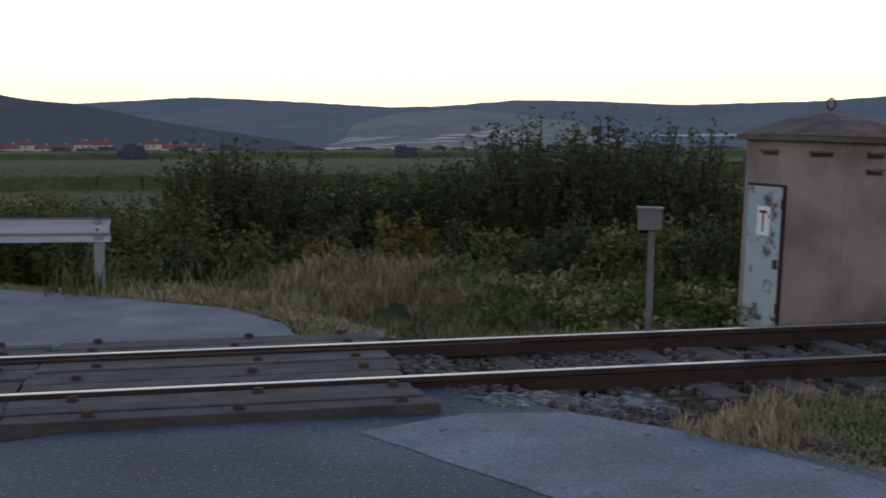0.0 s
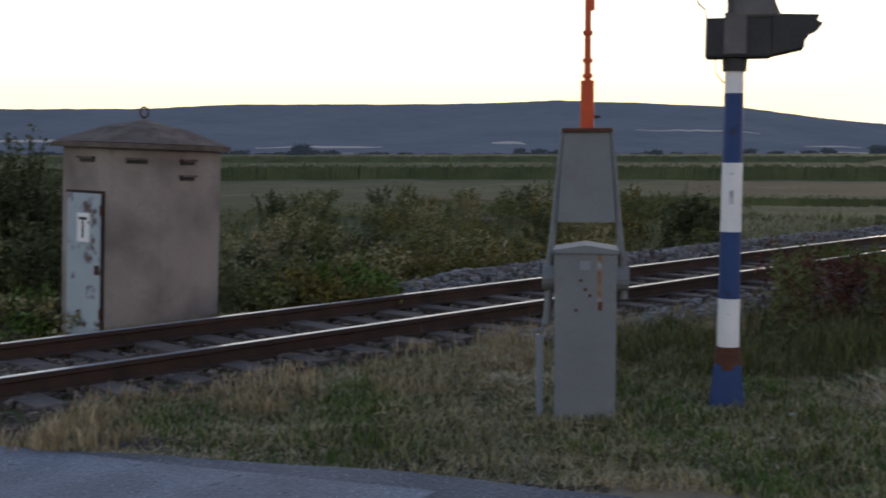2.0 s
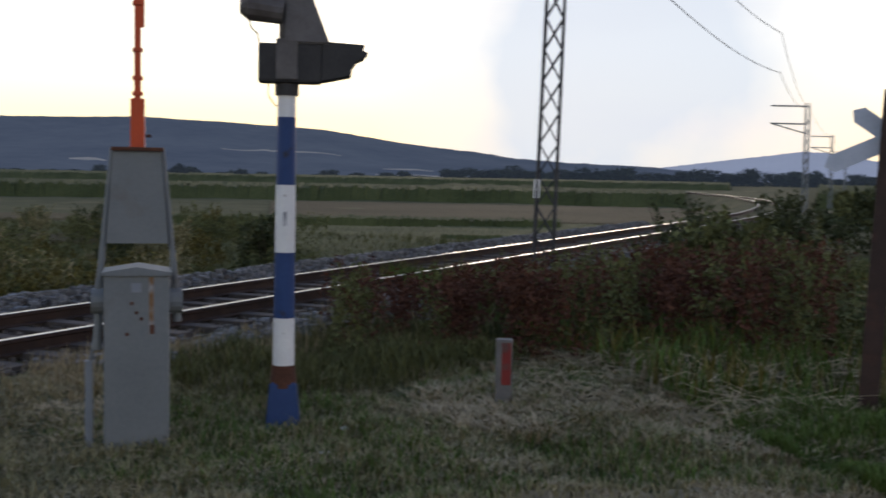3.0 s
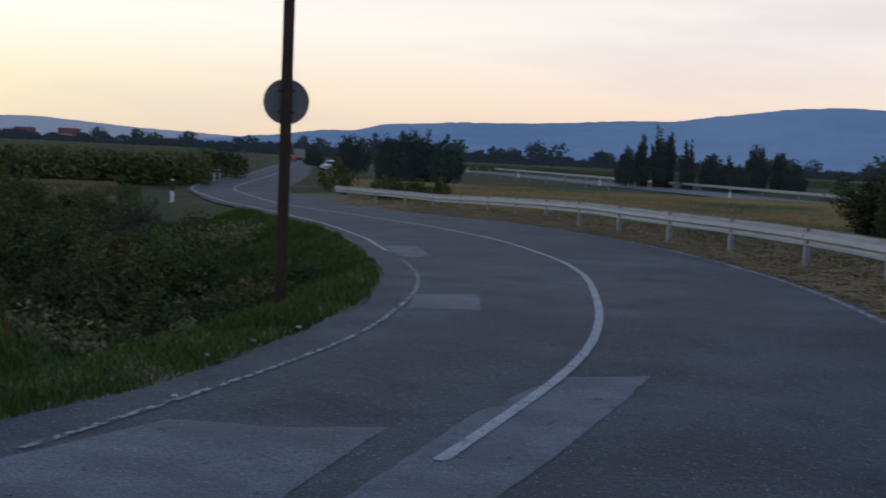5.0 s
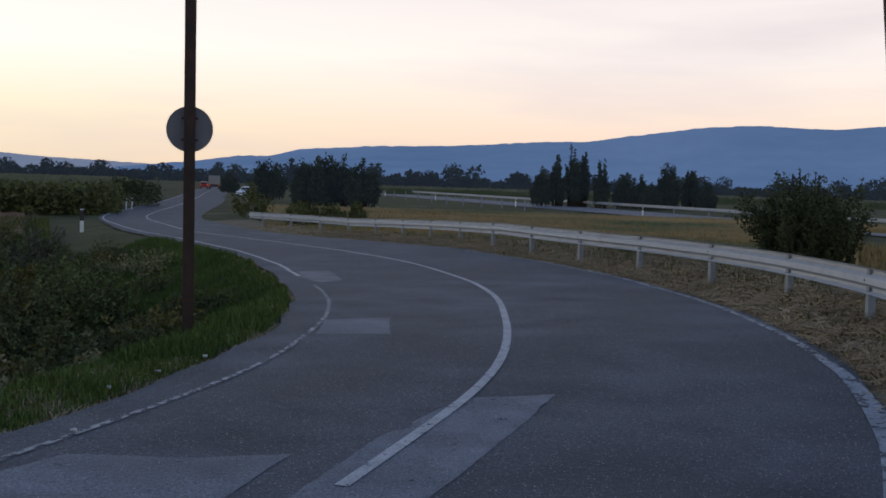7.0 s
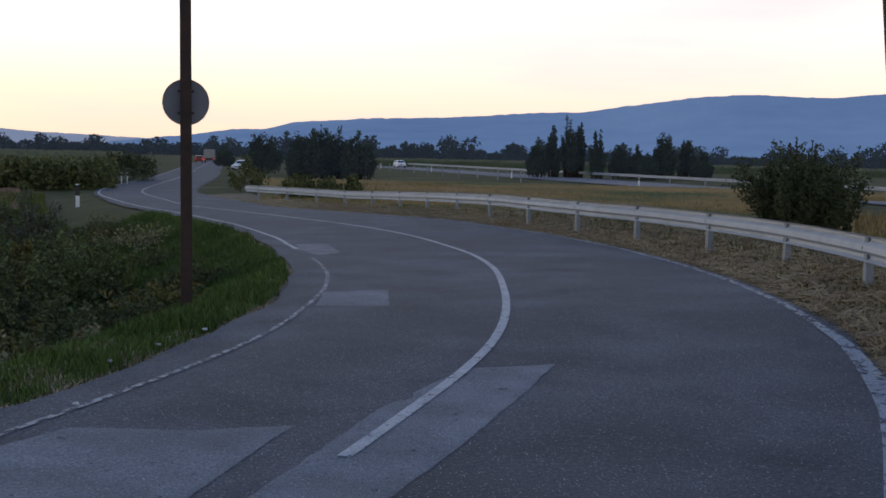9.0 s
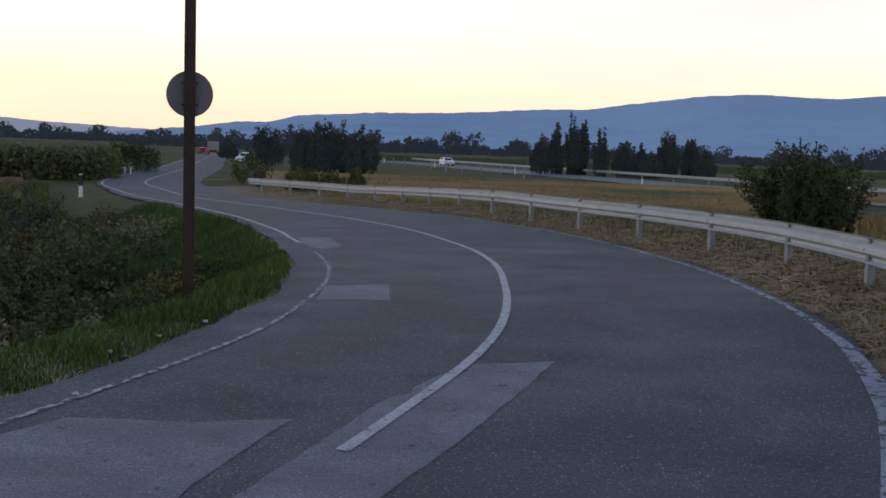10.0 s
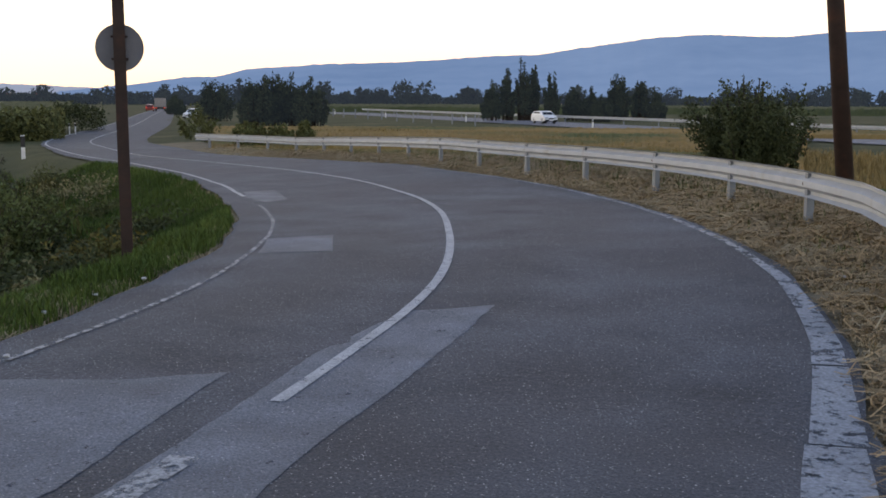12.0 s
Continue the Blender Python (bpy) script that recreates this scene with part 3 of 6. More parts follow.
paint("edge_line_left", a, b, span(inner, a, b) - 0.028, span(inner, a, b) + 0.028, LINE_WORN, "worn white edge line")
a, b = station(18.6, -11.9), station(300, -118)
paint("edge_line_left", a, b, span(inner, a, b) - 0.045, span(inner, a, b) + 0.045, LINE_PAINT, "white edge line along the inside of the bend")
# the broad outer edge strip lies in broken lengths with cracks between them
strip_rng = random.Random(21)
for k, (a, b) in enumerate(((142, 151), (150, 154), (153, 160))):
    gap = strip_rng.uniform(-0.02, 0.02)
    paint("edge_line_right", a, b, span(outer_in, a, b) + gap, span(outer_edge, a, b) - 0.02 + gap, LINE_FADED, "broad broken pale edge strip on the outside", 0.005)
a, b = 158, 196
paint("edge_line_right", a, b, span(outer_in, a, b), span(outer_in, a, b) + 0.09, LINE_WORN, "thin worn edge line on the outside", 0.005)


def road_patch(outline, mat, label, lift):
    """A repair in the asphalt with an uneven outline, laid on the road's curved surface."""
    wob = random.Random(len(label) + int(lift * 1e5))
    pts = []
    for (x0, y0), (x1, y1) in zip(outline, outline[1:] + outline[:1]):
        steps = max(6, int(math.hypot(x1 - x0, y1 - y0) / 0.06))
        drift_x = drift_y = 0.0
        for k in range(steps):
            s = k / steps
            drift_x, drift_y = 0.8 * drift_x + wob.uniform(-0.007, 0.007), 0.8 * drift_y + wob.uniform(-0.007, 0.007)
            pts.append((x0 + s * (x1 - x0) + drift_x, y0 + s * (y1 - y0) + drift_y))
    bm = bmesh.new()
    bm.faces.new([bm.verts.new((x, y, 0)) for x, y in pts])
    bmesh.ops.triangulate(bm, faces=bm.faces)
    for _ in range(4):
        long_edges = [e for e in bm.edges if e.calc_length() > 0.45]
        if long_edges:
            bmesh.ops.subdivide_edges(bm, edges=long_edges, cuts=1)
            bmesh.ops.triangulate(bm, faces=[f for f in bm.faces if len(f.verts) > 3])
    xs, ys = np.array([v.co.x for v in bm.verts]), np.array([v.co.y for v in bm.verts])
    for v, z in zip(bm.verts, road_level(xs, ys, road_place(xs, ys) + ROAD_LEFT) + lift):
        v.co.z = z
    for face in bm.faces:
        face.normal_update()
        if face.normal.z < 0:
            face.normal_flip()
    return tagged(part("asphalt_patch", bm, mat), label, "road patch", kind="structure")


road_patch([(11.10, -5.50), (10.58, -6.14), (12.08, -7.0), (12.38, -6.26)], PATCH, "square pale repair patch in the road", 0.004)
road_patch([(17.96, -8.99), (19.46, -9.05), (20.73, -9.84), (20.54, -10.42), (18.17, -9.51)], ASPHALT_PALE, "small pale repair patch", 0.004)
road_patch([(6.89, -1.77), (6.46, -2.42), (6.28, -2.98), (5.6, -2.27), (4.79, -1.5), (3.6, 0.4), (4.4, 2.2), (5.6, 0.6)], PATCH, "large pale resurfaced strip of road", 0.0035)
road_patch([(6.42, -3.67), (7.2, -4.85), (6.97, -5.60), (5.8, -4.16), (4.76, -2.80), (4.1, -2.05), (3.2, -0.9), (2.6, 0.2), (3.1, 0.6), (4.6, -1.6), (5.69, -2.84)], PATCH, "long pale resurfaced strip beside the centre line", 0.003)
road_patch([(0.81, 6.74), (1.54, 7.05), (2.2, 6.95), (2.75, 6.3), (3.25, 5.2), (3.9, 3.9), (2.9, 3.6), (1.53, 5.33)], PATCH, "pale dusty asphalt where the roadside is driven over", 0.0035)

road_patch([(-4.6, 10.09), (0.72, 10.09), (0.66, 11.0), (0.14, 12.3), (-1.1, 13.55), (-2.5, 14.6), (-5.5, 14.9), (-6.0, 13.0)], ASPHALT_PALE, "pale broken asphalt apron where the road meets the crossing deck", 0.006)


# ---- railway ----
rail_x = np.r_[np.arange(-60, 45, 3.0), np.arange(45, 150, 4.0)]
HEAD = [(-0.036, -0.002), (-0.036, -0.040), (-0.010, -0.052), (-0.010, -0.130), (-0.062, -0.145), (-0.062, -0.156), (0.062, -0.156), (0.062, -0.145), (0.010, -0.130), (0.010, -0.052), (0.036, -0.040), (0.036, -0.002)]
for y in RAIL_Y:
    path = np.stack([rail_x, y + rail_shift(rail_x), np.full(len(rail_x), RAIL_Z)], 1)
    rail = thing("railway_rail", Matrix.Identity(4), "rust-brown steel rail with a polished running surface", "rail", "rails of the track")
    v, f = sweep(HEAD, path)
    mesh_object("rail_body", v, f, RUST_RAIL, rail)
    v, f = sweep([(-0.034, -0.003), (-0.030, 0.002), (0.030, 0.002), (0.034, -0.003)], path)
    mesh_object("rail_head", v, f, RAIL_TOP, rail, "bright polished rail head")
# check rails inside the crossing
for y, s in ((RAIL_Y[0], 1), (RAIL_Y[1], -1)):
    bm = new_box(-5.2, y + s * 0.115 - 0.02, -0.03, 2.5, y + s * 0.115 + 0.02, 0.075, bevel=0.006)
    tagged(part("check_rail", bm, RUST_RAIL), "rusty check rail along the crossing deck", "rail", "check rails")

sleeper_mesh = None
sleeper_bm = new_box(-0.12, -1.25, -0.13, 0.12, 1.25, -0.055, bevel=0.02)
first = tagged(part("sleeper", sleeper_bm, CONCRETE), "weathered railway sleeper in ballast", "sleeper", "track sleepers")
first.matrix_basis = pose(1.75, 8.6, 0)
for k in range(1, 90):
    x = 1.75 + 0.6 * k
    copy_thing(first, pose(x, 8.6 + float(rail_shift(x)), 0.008 * math.sin(k * 2.3), 0, 0, math.sin(k * 1.7)))

# crossing deck: timbers along the rails, in three strips
deck = []
y_rows = [(7.13, 7.33), (7.35, 7.56), (7.58, 7.80), (8.06, 8.27), (8.29, 8.50), (8.52, 8.72), (8.74, 8.93), (8.95, 9.13), (9.41, 9.63), (9.65, 9.86), (9.88, 10.06)]
deck_rng = random.Random(3)
for y0, y1 in y_rows:
    for x0, x1 in ((-4.1, -1.35), (-1.33, 1.36)):
        ends = deck_rng.uniform(-0.05, 0.05)
        bm = new_box(x0, y0, -0.09, x1 + (ends if x1 > 0 else 0), y1, 0.065 + deck_rng.uniform(-0.012, 0.008), bevel=0.012, m=pose(0, 0, 0, 0, 0, deck_rng.uniform(-0.2, 0.2)))
        tagged(part("crossing_plank", bm, SLEEPER_WOOD), "grey worn crossing timber with iron bolts", "plank", "crossing deck timbers")
bolt_bm = bmesh.new()
bmesh.ops.create_cone(bolt_bm, cap_ends=True, segments=8, radius1=0.045, radius2=0.03, depth=0.03)
bolt = tagged(part("deck_bolt", bolt_bm, RUST_RAIL), "rusty iron bolt head in the crossing deck", "bolt", "deck bolts")
spots = [(x, (a + b) / 2) for a, b in y_rows[::2] for x in (-3.2, -1.7, -0.9, 0.2, 1.1)]
bolt.matrix_basis = pose(*spots[0], 0.085)
for x, y in spots[1:]:
    copy_thing(bolt, pose(x + deck_rng.uniform(-0.1, 0.1), y, 0.085))


def stones(count, spots_x, spots_y, low, high, seed, level=None):
    """Loose broken stones: each a small uneven eight-cornered lump."""
    r = np.random.default_rng(seed)
    x, y = spots_x, spots_y
    size = r.uniform(low, high, count)
    cube = np.array([(a, b, c) for a in (-1, 1) for b in (-1, 1) for c in (-1, 1)], float)
    verts = cube[None] * r.uniform(0.45, 1.0, (count, 8, 3)) * size[:, None, None]
    turn = r.uniform(0, 6.28, count)
    c, s = np.cos(turn)[:, None], np.sin(turn)[:, None]
    vx, vy = verts[..., 0] * c - verts[..., 1] * s, verts[..., 0] * s + verts[..., 1] * c
    z = (land(x, y) if level is None else level(x, y)) + size * r.uniform(0.0, 0.6, count)
    verts = np.stack([vx + x[:, None], vy + y[:, None], verts[..., 2] + z[:, None]], -1)
    face = np.array([(0, 1, 3, 2), (4, 6, 7, 5), (0, 4, 5, 1), (2, 3, 7, 6), (0, 2, 6, 4), (1, 5, 7, 3)])
    faces = (np.arange(count)[:, None, None] * 8 + face[None]).reshape(-1, 4)
    return verts.reshape(-1, 3), faces


r = np.random.default_rng(11)
m = 13000
sx = 1.4 + 34 * r.random(m) ** 1.35
sy = 8.6 + r.normal(0, 0.85, m).clip(-1.4, 1.6) + rail_shift(sx)
v, f = stones(m, sx, sy, 0.012, 0.036, 12, lambda x, y: land(x, y) + 0.012)
tagged(mesh_object("ballast", v, f, GRAVEL), "dirty brown broken-stone ballast round the sleepers", "ballast", kind="stuff")
m = 15000
sx = 8.0 + 34 * r.random(m) ** 1.4
sy = np.where(r.random(m) < 0.62, r.normal(10.45, 0.35, m), r.normal(6.75, 0.3, m)) + rail_shift(sx)
v, f = stones(m, sx, sy, 0.025, 0.060, 14)
tagged(mesh_object("ballast_shoulder", v, f, GRAVEL_PALE), "pale grey stones along the shoulders of the track", "ballast", kind="stuff")
m = 1500
sx = r.uniform(1.35, 3.0, m)
sy = 7.3 + 0.10 * r.normal(0, 1, m) + 0.16 * r.random(m)
v, f = stones(m, sx, sy, 0.015, 0.042, 13)
tagged(mesh_object("loose_gravel", v, f, GRAVEL_PALE), "loose pale gravel at the edge of the asphalt", "gravel", kind="stuff")
m = 3600
sx = r.uniform(2.0, 4.6, m)
sy = np.where(sx < 3.2, r.uniform(6.3, 7.25, m), 6.4 - 1.75 * (sx - 3.1) + r.normal(0, 0.22, m))
v, f = stones(m, sx, sy, 0.006, 0.020, 15)
tagged(mesh_object("loose_gravel", v, f, GRAVEL), "fine brown gravel and dirt between the road and the grass", "gravel", kind="stuff")


# ---- hills and mountains ----
def ridge(name, points, far, deep, mat, label, seed, rough=0.05, foot=-6.0, strip=None, strip_mat=None):
    """A long hill: crest heights from (azimuth, elevation in degrees) at a distance, falling towards the viewer in folds."""
    pts = sorted(points, reverse=True)
    az = np.linspace(pts[0][0], pts[-1][0], 260)
    el = np.interp(-az, [-a for a, _ in pts], [e for _, e in pts])
    rr = np.random.default_rng(seed)
    jag = np.convolve(rr.normal(0, 1, 270), np.ones(5) / 5, "same")[:260] + 0.6 * rr.normal(0, 1, 260)
    crest = 1.7 + far * np.tan(np.radians(el)) + far * np.radians(rough) * jag
    rows = 14
    verts = []
    for k in range(rows):
        s = k / (rows - 1)  # 0 at the foot, 1 at the crest
        d = far - deep * (1 - s)
        fold = 1 + 0.10 * wave(az * 9, s * 3, 6.0, seed) * (1 - s)
        z = foot + (crest * d / far * fold - foot) * (s**1.25)
        a = np.radians(az)
        verts.append(np.stack([-np.sin(a) * d, np.cos(a) * d, z], 1))
    d = far + deep * 0.5
    verts.append(np.stack([-np.sin(np.radians(az)) * d, np.cos(np.radians(az)) * d, np.full(260, foot)], 1))
    verts = np.concatenate(verts)
    i = np.arange((rows + 1) * 260).reshape(rows + 1, 260)
    faces = np.stack([i[:-1, :-1], i[:-1, 1:], i[1:, 1:], i[1:, :-1]], -1).reshape(-1, 4)
    ob = mesh_object(name, verts, faces, mat, smooth=True)
    tagged(ob, label, "hill", kind="structure")
    if strip:
        # pale harvested strips lying on the lower slopes
        sr = random.Random(seed + 50)
        grid, sv, sf = verts.reshape(rows + 1, 260, 3), [], []
        for k in range(strip):
            row, col, wide = sr.randrange(1, rows - 6), sr.randrange(4, 236), sr.randrange(4, 16)
            share = sr.uniform(0.25, 0.8)
            slant = sr.uniform(-0.25, 0.25)
            for j in range(col, col + wide):
                quad = []
                for cc, base in ((j, slant * (j - col) / wide), (j + 1, slant * (j + 1 - col) / wide)):
                    low, high = grid[row, cc], grid[row + 1, cc]
                    s0 = min(max(0.3 + base, 0.02), 0.9)
                    s1 = min(s0 + share * math.sin(math.pi * (min(max((cc - col) / wide, 0.12), 0.88))), 0.98)
                    quad.append((low + (high - low) * s0, low + (high - low) * s1))
                n = len(sv)
                for p in (quad[0][0], quad[1][0], quad[1][1], quad[0][1]):
                    sv.append(tuple((np.array(p) * (1 - 4.0 / far) + np.array([0, 0, 0.35])).tolist()))
                sf.append((n, n + 1, n + 2, n + 3))
        tagged(mesh_object("stubble_strips", sv, sf, strip_mat or HILL_STUBBLE), "pale harvested strips on the lower slopes of the hills", "fields", kind="stuff")
    return ob


NORTH = [(30, 2.5), (22, 2.6), (14, 2.5), (6.1, 2.2), (0.5, 2.55), (-4.2, 2.35), (-9, 2.05), (-12.1, 2.12), (-15.5, 2.38), (-19.1, 2.3), (-23.7, 2.07), (-30.4, 2.17), (-34.4, 2.4), (-41, 2.42), (-46.5, 2.45),
         (-50.5, 2.6), (-54.5, 2.45), (-59.4, 2.2), (-64.2, 1.5), (-67.2, 1.22), (-69.2, 0.93), (-71.8, 0.75), (-76, 0.6), (-80, 0.2)]
ridge("hill_north", NORTH, 2300, 900, HILL_WOOD, "long wooded hill range with blue evening haze put in as glow", 1, 0.016, strip=9)
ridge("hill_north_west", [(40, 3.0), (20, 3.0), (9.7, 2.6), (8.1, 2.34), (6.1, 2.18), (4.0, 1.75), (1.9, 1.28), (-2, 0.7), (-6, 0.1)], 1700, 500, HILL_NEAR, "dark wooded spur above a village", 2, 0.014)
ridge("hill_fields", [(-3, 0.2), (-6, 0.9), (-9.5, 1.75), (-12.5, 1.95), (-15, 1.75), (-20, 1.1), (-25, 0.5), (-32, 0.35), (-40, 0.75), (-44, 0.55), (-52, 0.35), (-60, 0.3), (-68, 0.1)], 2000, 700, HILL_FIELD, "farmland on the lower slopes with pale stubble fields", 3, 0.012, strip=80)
ridge("hill_east", [(-76, 0.5), (-79, 0.9), (-81.3, 1.19), (-83.3, 1.46), (-84.6, 1.38), (-86.4, 1.06), (-90.5, 0.42), (-93, 0.1)], 3900, 900, HILL_PALE_HAZE, "distant mountain, pale with haze put in as glow", 4, 0.012)
ridge("hill_south_east", [(-88, 0.3), (-91, 0.6), (-94.1, 0.93), (-98.6, 1.02), (-103.2, 0.72), (-106, 0.62), (-108.4, 0.52), (-112, 0.3)], 3600, 800, HILL_PALE_HAZE, "low distant ridge, pale with haze put in as glow", 5, 0.012)
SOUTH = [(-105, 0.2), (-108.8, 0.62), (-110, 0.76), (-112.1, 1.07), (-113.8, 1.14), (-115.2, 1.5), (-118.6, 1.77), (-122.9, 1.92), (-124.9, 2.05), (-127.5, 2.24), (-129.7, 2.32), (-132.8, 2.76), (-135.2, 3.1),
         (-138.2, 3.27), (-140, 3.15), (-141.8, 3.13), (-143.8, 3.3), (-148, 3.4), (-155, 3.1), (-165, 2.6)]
ridge("hill_south", SOUTH, 3400, 1100, HILL_BLUE_HAZE, "long mountain range beyond the plain, blue haze put in as glow", 6, 0.016)
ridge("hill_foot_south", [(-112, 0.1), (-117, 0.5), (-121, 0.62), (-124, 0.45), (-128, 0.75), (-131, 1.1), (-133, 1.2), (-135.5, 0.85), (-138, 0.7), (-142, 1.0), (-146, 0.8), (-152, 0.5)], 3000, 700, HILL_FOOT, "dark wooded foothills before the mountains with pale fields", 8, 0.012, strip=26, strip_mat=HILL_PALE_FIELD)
ridge("hill_behind", [(-150, 2.8), (-170, 2.2), (-190, 1.8), (-210, 2.0), (-230, 2.3), (-250, 2.4), (-270, 2.6), (-290, 2.7), (-310, 2.8), (-330, 3.0)], 3000, 900, HILL_BLUE_HAZE, "hill range closing the valley, blue haze put in as glow", 7, 0.016)


# ---- fields ----
def field(name, az0, az1, near, far, height, mat, label, step=0.6):
    """A standing crop: a sheet of uneven height with steep edges, between two azimuths and two distances."""
    a = np.radians(np.linspace(az0, az1, max(8, int(abs(az1 - az0) * 9))))
    d = np.geomspace(near, far, max(6, int(9 * math.log(far / near) / 0.2)))
    A, D = np.meshgrid(a, d, indexing="ij")
    X, Y = -np.sin(A) * D, np.cos(A) * D
    rr = np.random.default_rng(int(near * 7))
    top = height * (1 + 0.09 * rr.normal(0, 1, A.shape)) + 0.03 * wave(X, Y, 31, 1.0)
    top[0, :] = top[-1, :] = -0.3
    top[:, 0] = top[:, -1] = -0.3
    Z = PLAIN + top
    i = np.arange(A.size).reshape(A.shape)
    faces = np.stack([i[:-1, :-1], i[1:, :-1], i[1:, 1:], i[:-1, 1:]], -1).reshape(-1, 4)
    ob = mesh_object(name, np.stack([X, Y, Z], -1).reshape(-1, 3), faces, mat)
    return tagged(ob, label, "crop field", kind="stuff")


field("maize_field", 12, -80, 300, 620, 1.6, CORN, "dark green field of standing maize")
field("stubble_field", -44, -58, 59, 70, 0.12, STUBBLE, "pale harvested stubble strip")
field("stubble_field", -57, -80, 63, 104, 0.12, STUBBLE, "broad pale harvested stubble field")
field("maize_field", -52, -72, 55, 60, 0.5, CORN, "low dark green crop strip before the stubble")
field("maize_field", -18, -78, 110, 150, 1.25, CORN, "dark green strip of standing maize")
field("maize_field", 14, -20, 75, 130, 0.9, CORN, "green strip of standing maize")
field("maize_field", -85, -106.5, 75, 105, 1.5, CORN, "dark green maize field beside the road")
field("maize_field", -84, -107, 120, 500, 1.5, CORN, "dark green maize field reaching to the village")
field("ploughed_field", -87, -102.3, 40, 73, 0.22, BROWN_FIELD, "brown bare field beyond the ditch")
field("meadow", -113.5, -143, 52, 84, 0.45, MEADOW, "ochre dry meadow with tall grass")
field("meadow", -113.5, -150, 84, 104, 0.35, MEADOW, "ochre dry meadow reaching to the motorway")
field("maize_field", -119, -150, 240, 420, 1.3, CORN, "green maize field beyond the motorway")
field("rough_pasture", -31, -51, 24, 57, 0.22, CORN, "rough green pasture with weeds beyond the railway")
field("rough_pasture", -50.5, -66, 28, 55, 0.22, CORN, "rough dark green pasture beyond the track")
field("rough_pasture", -65.5, -75, 46, 62, 0.22, CORN, "rough dark green pasture along the far track")
field("stubble_field", -41, -50, 37, 44, 0.34, STUBBLE, "small patch of bare brown soil among weeds")
field("meadow", -118, -143, 34, 52, 0.5, MEADOW, "ochre dry meadow close behind the guardrail")
field("green_meadow", -121, -150, 22, 34, 0.30, GREEN_MEADOW, "strip of green grass at the foot of the bank")


# ---- telephone hut ----
def hut():
    az = -29.8
    cx, cy = heading(az, 12.95)
    base = thing("telephone_hut", pose(cx, cy, -0.42, 0, 2.2, az), "small eight-sided plastered railway telephone hut with a mossy concrete roof", "hut")
    plan = [(-0.84, -0.18), (-0.32, -0.70), (0.18, -0.72), (0.84, -0.06), (0.84, 0.18), (0.32, 0.70), (-0.18, 0.72), (-0.84, 0.06)]
    bm = prism(bmesh.new(), plan, 0, 2.17)
    bmesh.ops.bevel(bm, geom=[e for e in bm.edges if abs(e.verts[0].co.z - e.verts[1].co.z) > 1], offset=0.02, segments=2, affect="EDGES")
    part("wall", bm, PLASTER, base, "brownish grey stained plaster wall")
    bm = prism(bmesh.new(), [(x * 1.13, y * 1.13) for x, y in plan], 2.17, 2.225)
    top = bm.verts.new((0, 0, 2.50))
    rim = [bm.verts.new((x * 1.11, y * 1.11, 2.23)) for x, y in plan]
    mid = [bm.verts.new((x * 0.55 , y * 0.55, 2.40)) for x, y in plan]
    for k in range(8):
        bm.faces.new((rim[k], rim[(k + 1) % 8], mid[(k + 1) % 8], mid[k]))
        bm.faces.new((mid[k], mid[(k + 1) % 8], top))
    bmesh.ops.recalc_face_normals(bm, faces=bm.faces)
    part("roof", bm, ROOF_CONCRETE, base, "low concrete roof with moss")
    ring = bmesh.new()
    for k in range(10):
        a, b = 2 * math.pi * k / 10, 2 * math.pi * (k + 1) / 10
        tube(ring, (0.045 * math.cos(a), 0, 2.575 + 0.06 * math.sin(a)), (0.045 * math.cos(b), 0, 2.575 + 0.06 * math.sin(b)), 0.011, sides=6)
    part("lifting_ring", ring, RUST, base, "rusty iron lifting ring")
    # faces that carry things: the door's face runs from plan[0] to plan[1]
    def on_face(k, along, z):
        (x0, y0), (x1, y1) = plan[k], plan[k + 1]
        turn = math.degrees(math.atan2(y1 - y0, x1 - x0))
        return pose(x0 + (x1 - x0) * along, y0 + (y1 - y0) * along, z, 0, 0, turn)
    m = on_face(0, 0.48, 0.10)
    door = part("door", new_box(-0.25, -0.03, 0, 0.25, 0.02, 1.58, bevel=0.006, m=m), DOOR_BLUE, base, "pale blue steel door, rust along its edges")
    part("door_frame", box(new_box(-0.28, -0.02, 1.58, 0.285, 0.02, 1.61, bevel=0.004, m=m), 0.25, -0.022, 0, 0.285, 0.02, 1.58, bevel=0.004, m=m), RUST_RAIL, base, "rusted door frame")
    for z in (0.25, 1.35):
        part("hinge", new_tube(m @ Vector((0.262, -0.035, z)), m @ Vector((0.262, -0.035, z + 0.11)), 0.014, sides=8), RUST, door)
    part("handle", new_box(0.19, -0.055, 0.72, 0.24, -0.03, 0.82, bevel=0.006, m=m), RUST, door, "small rusty handle")
    plate = part("sign_plate", new_box(-0.092, -0.036, 1.06, 0.092, -0.0305, 1.37, bevel=0.002, m=m), WHITE_PAINT, door, "white plate with a black letter T")
    letter = bpy.data.curves.new("letter", "FONT")
    letter.body, letter.size, letter.align_x, letter.extrude = "T", 0.33, "CENTER", 0.002
    letter.materials.append(DARK_PAINT)
    sign = new("letter", letter)
    sign.parent = plate
    sign.matrix_basis = m @ pose(0, -0.039, 1.10, 90, 0, 0) @ Matrix.Diagonal((0.62, 1, 1, 1))
    for k, along, z in ((0, 0.5, 2.03), (1, 0.5, 2.03), (2, 0.42, 2.03), (2, 0.42, 1.86)):
        n = on_face(k, along, z)
        vent = part("vent", new_box(-0.12, -0.05, 0.02, 0.12, 0.01, 0.045, bevel=0.006, m=n), ROOF_CONCRETE, base, "narrow vent slot under a small ledge")
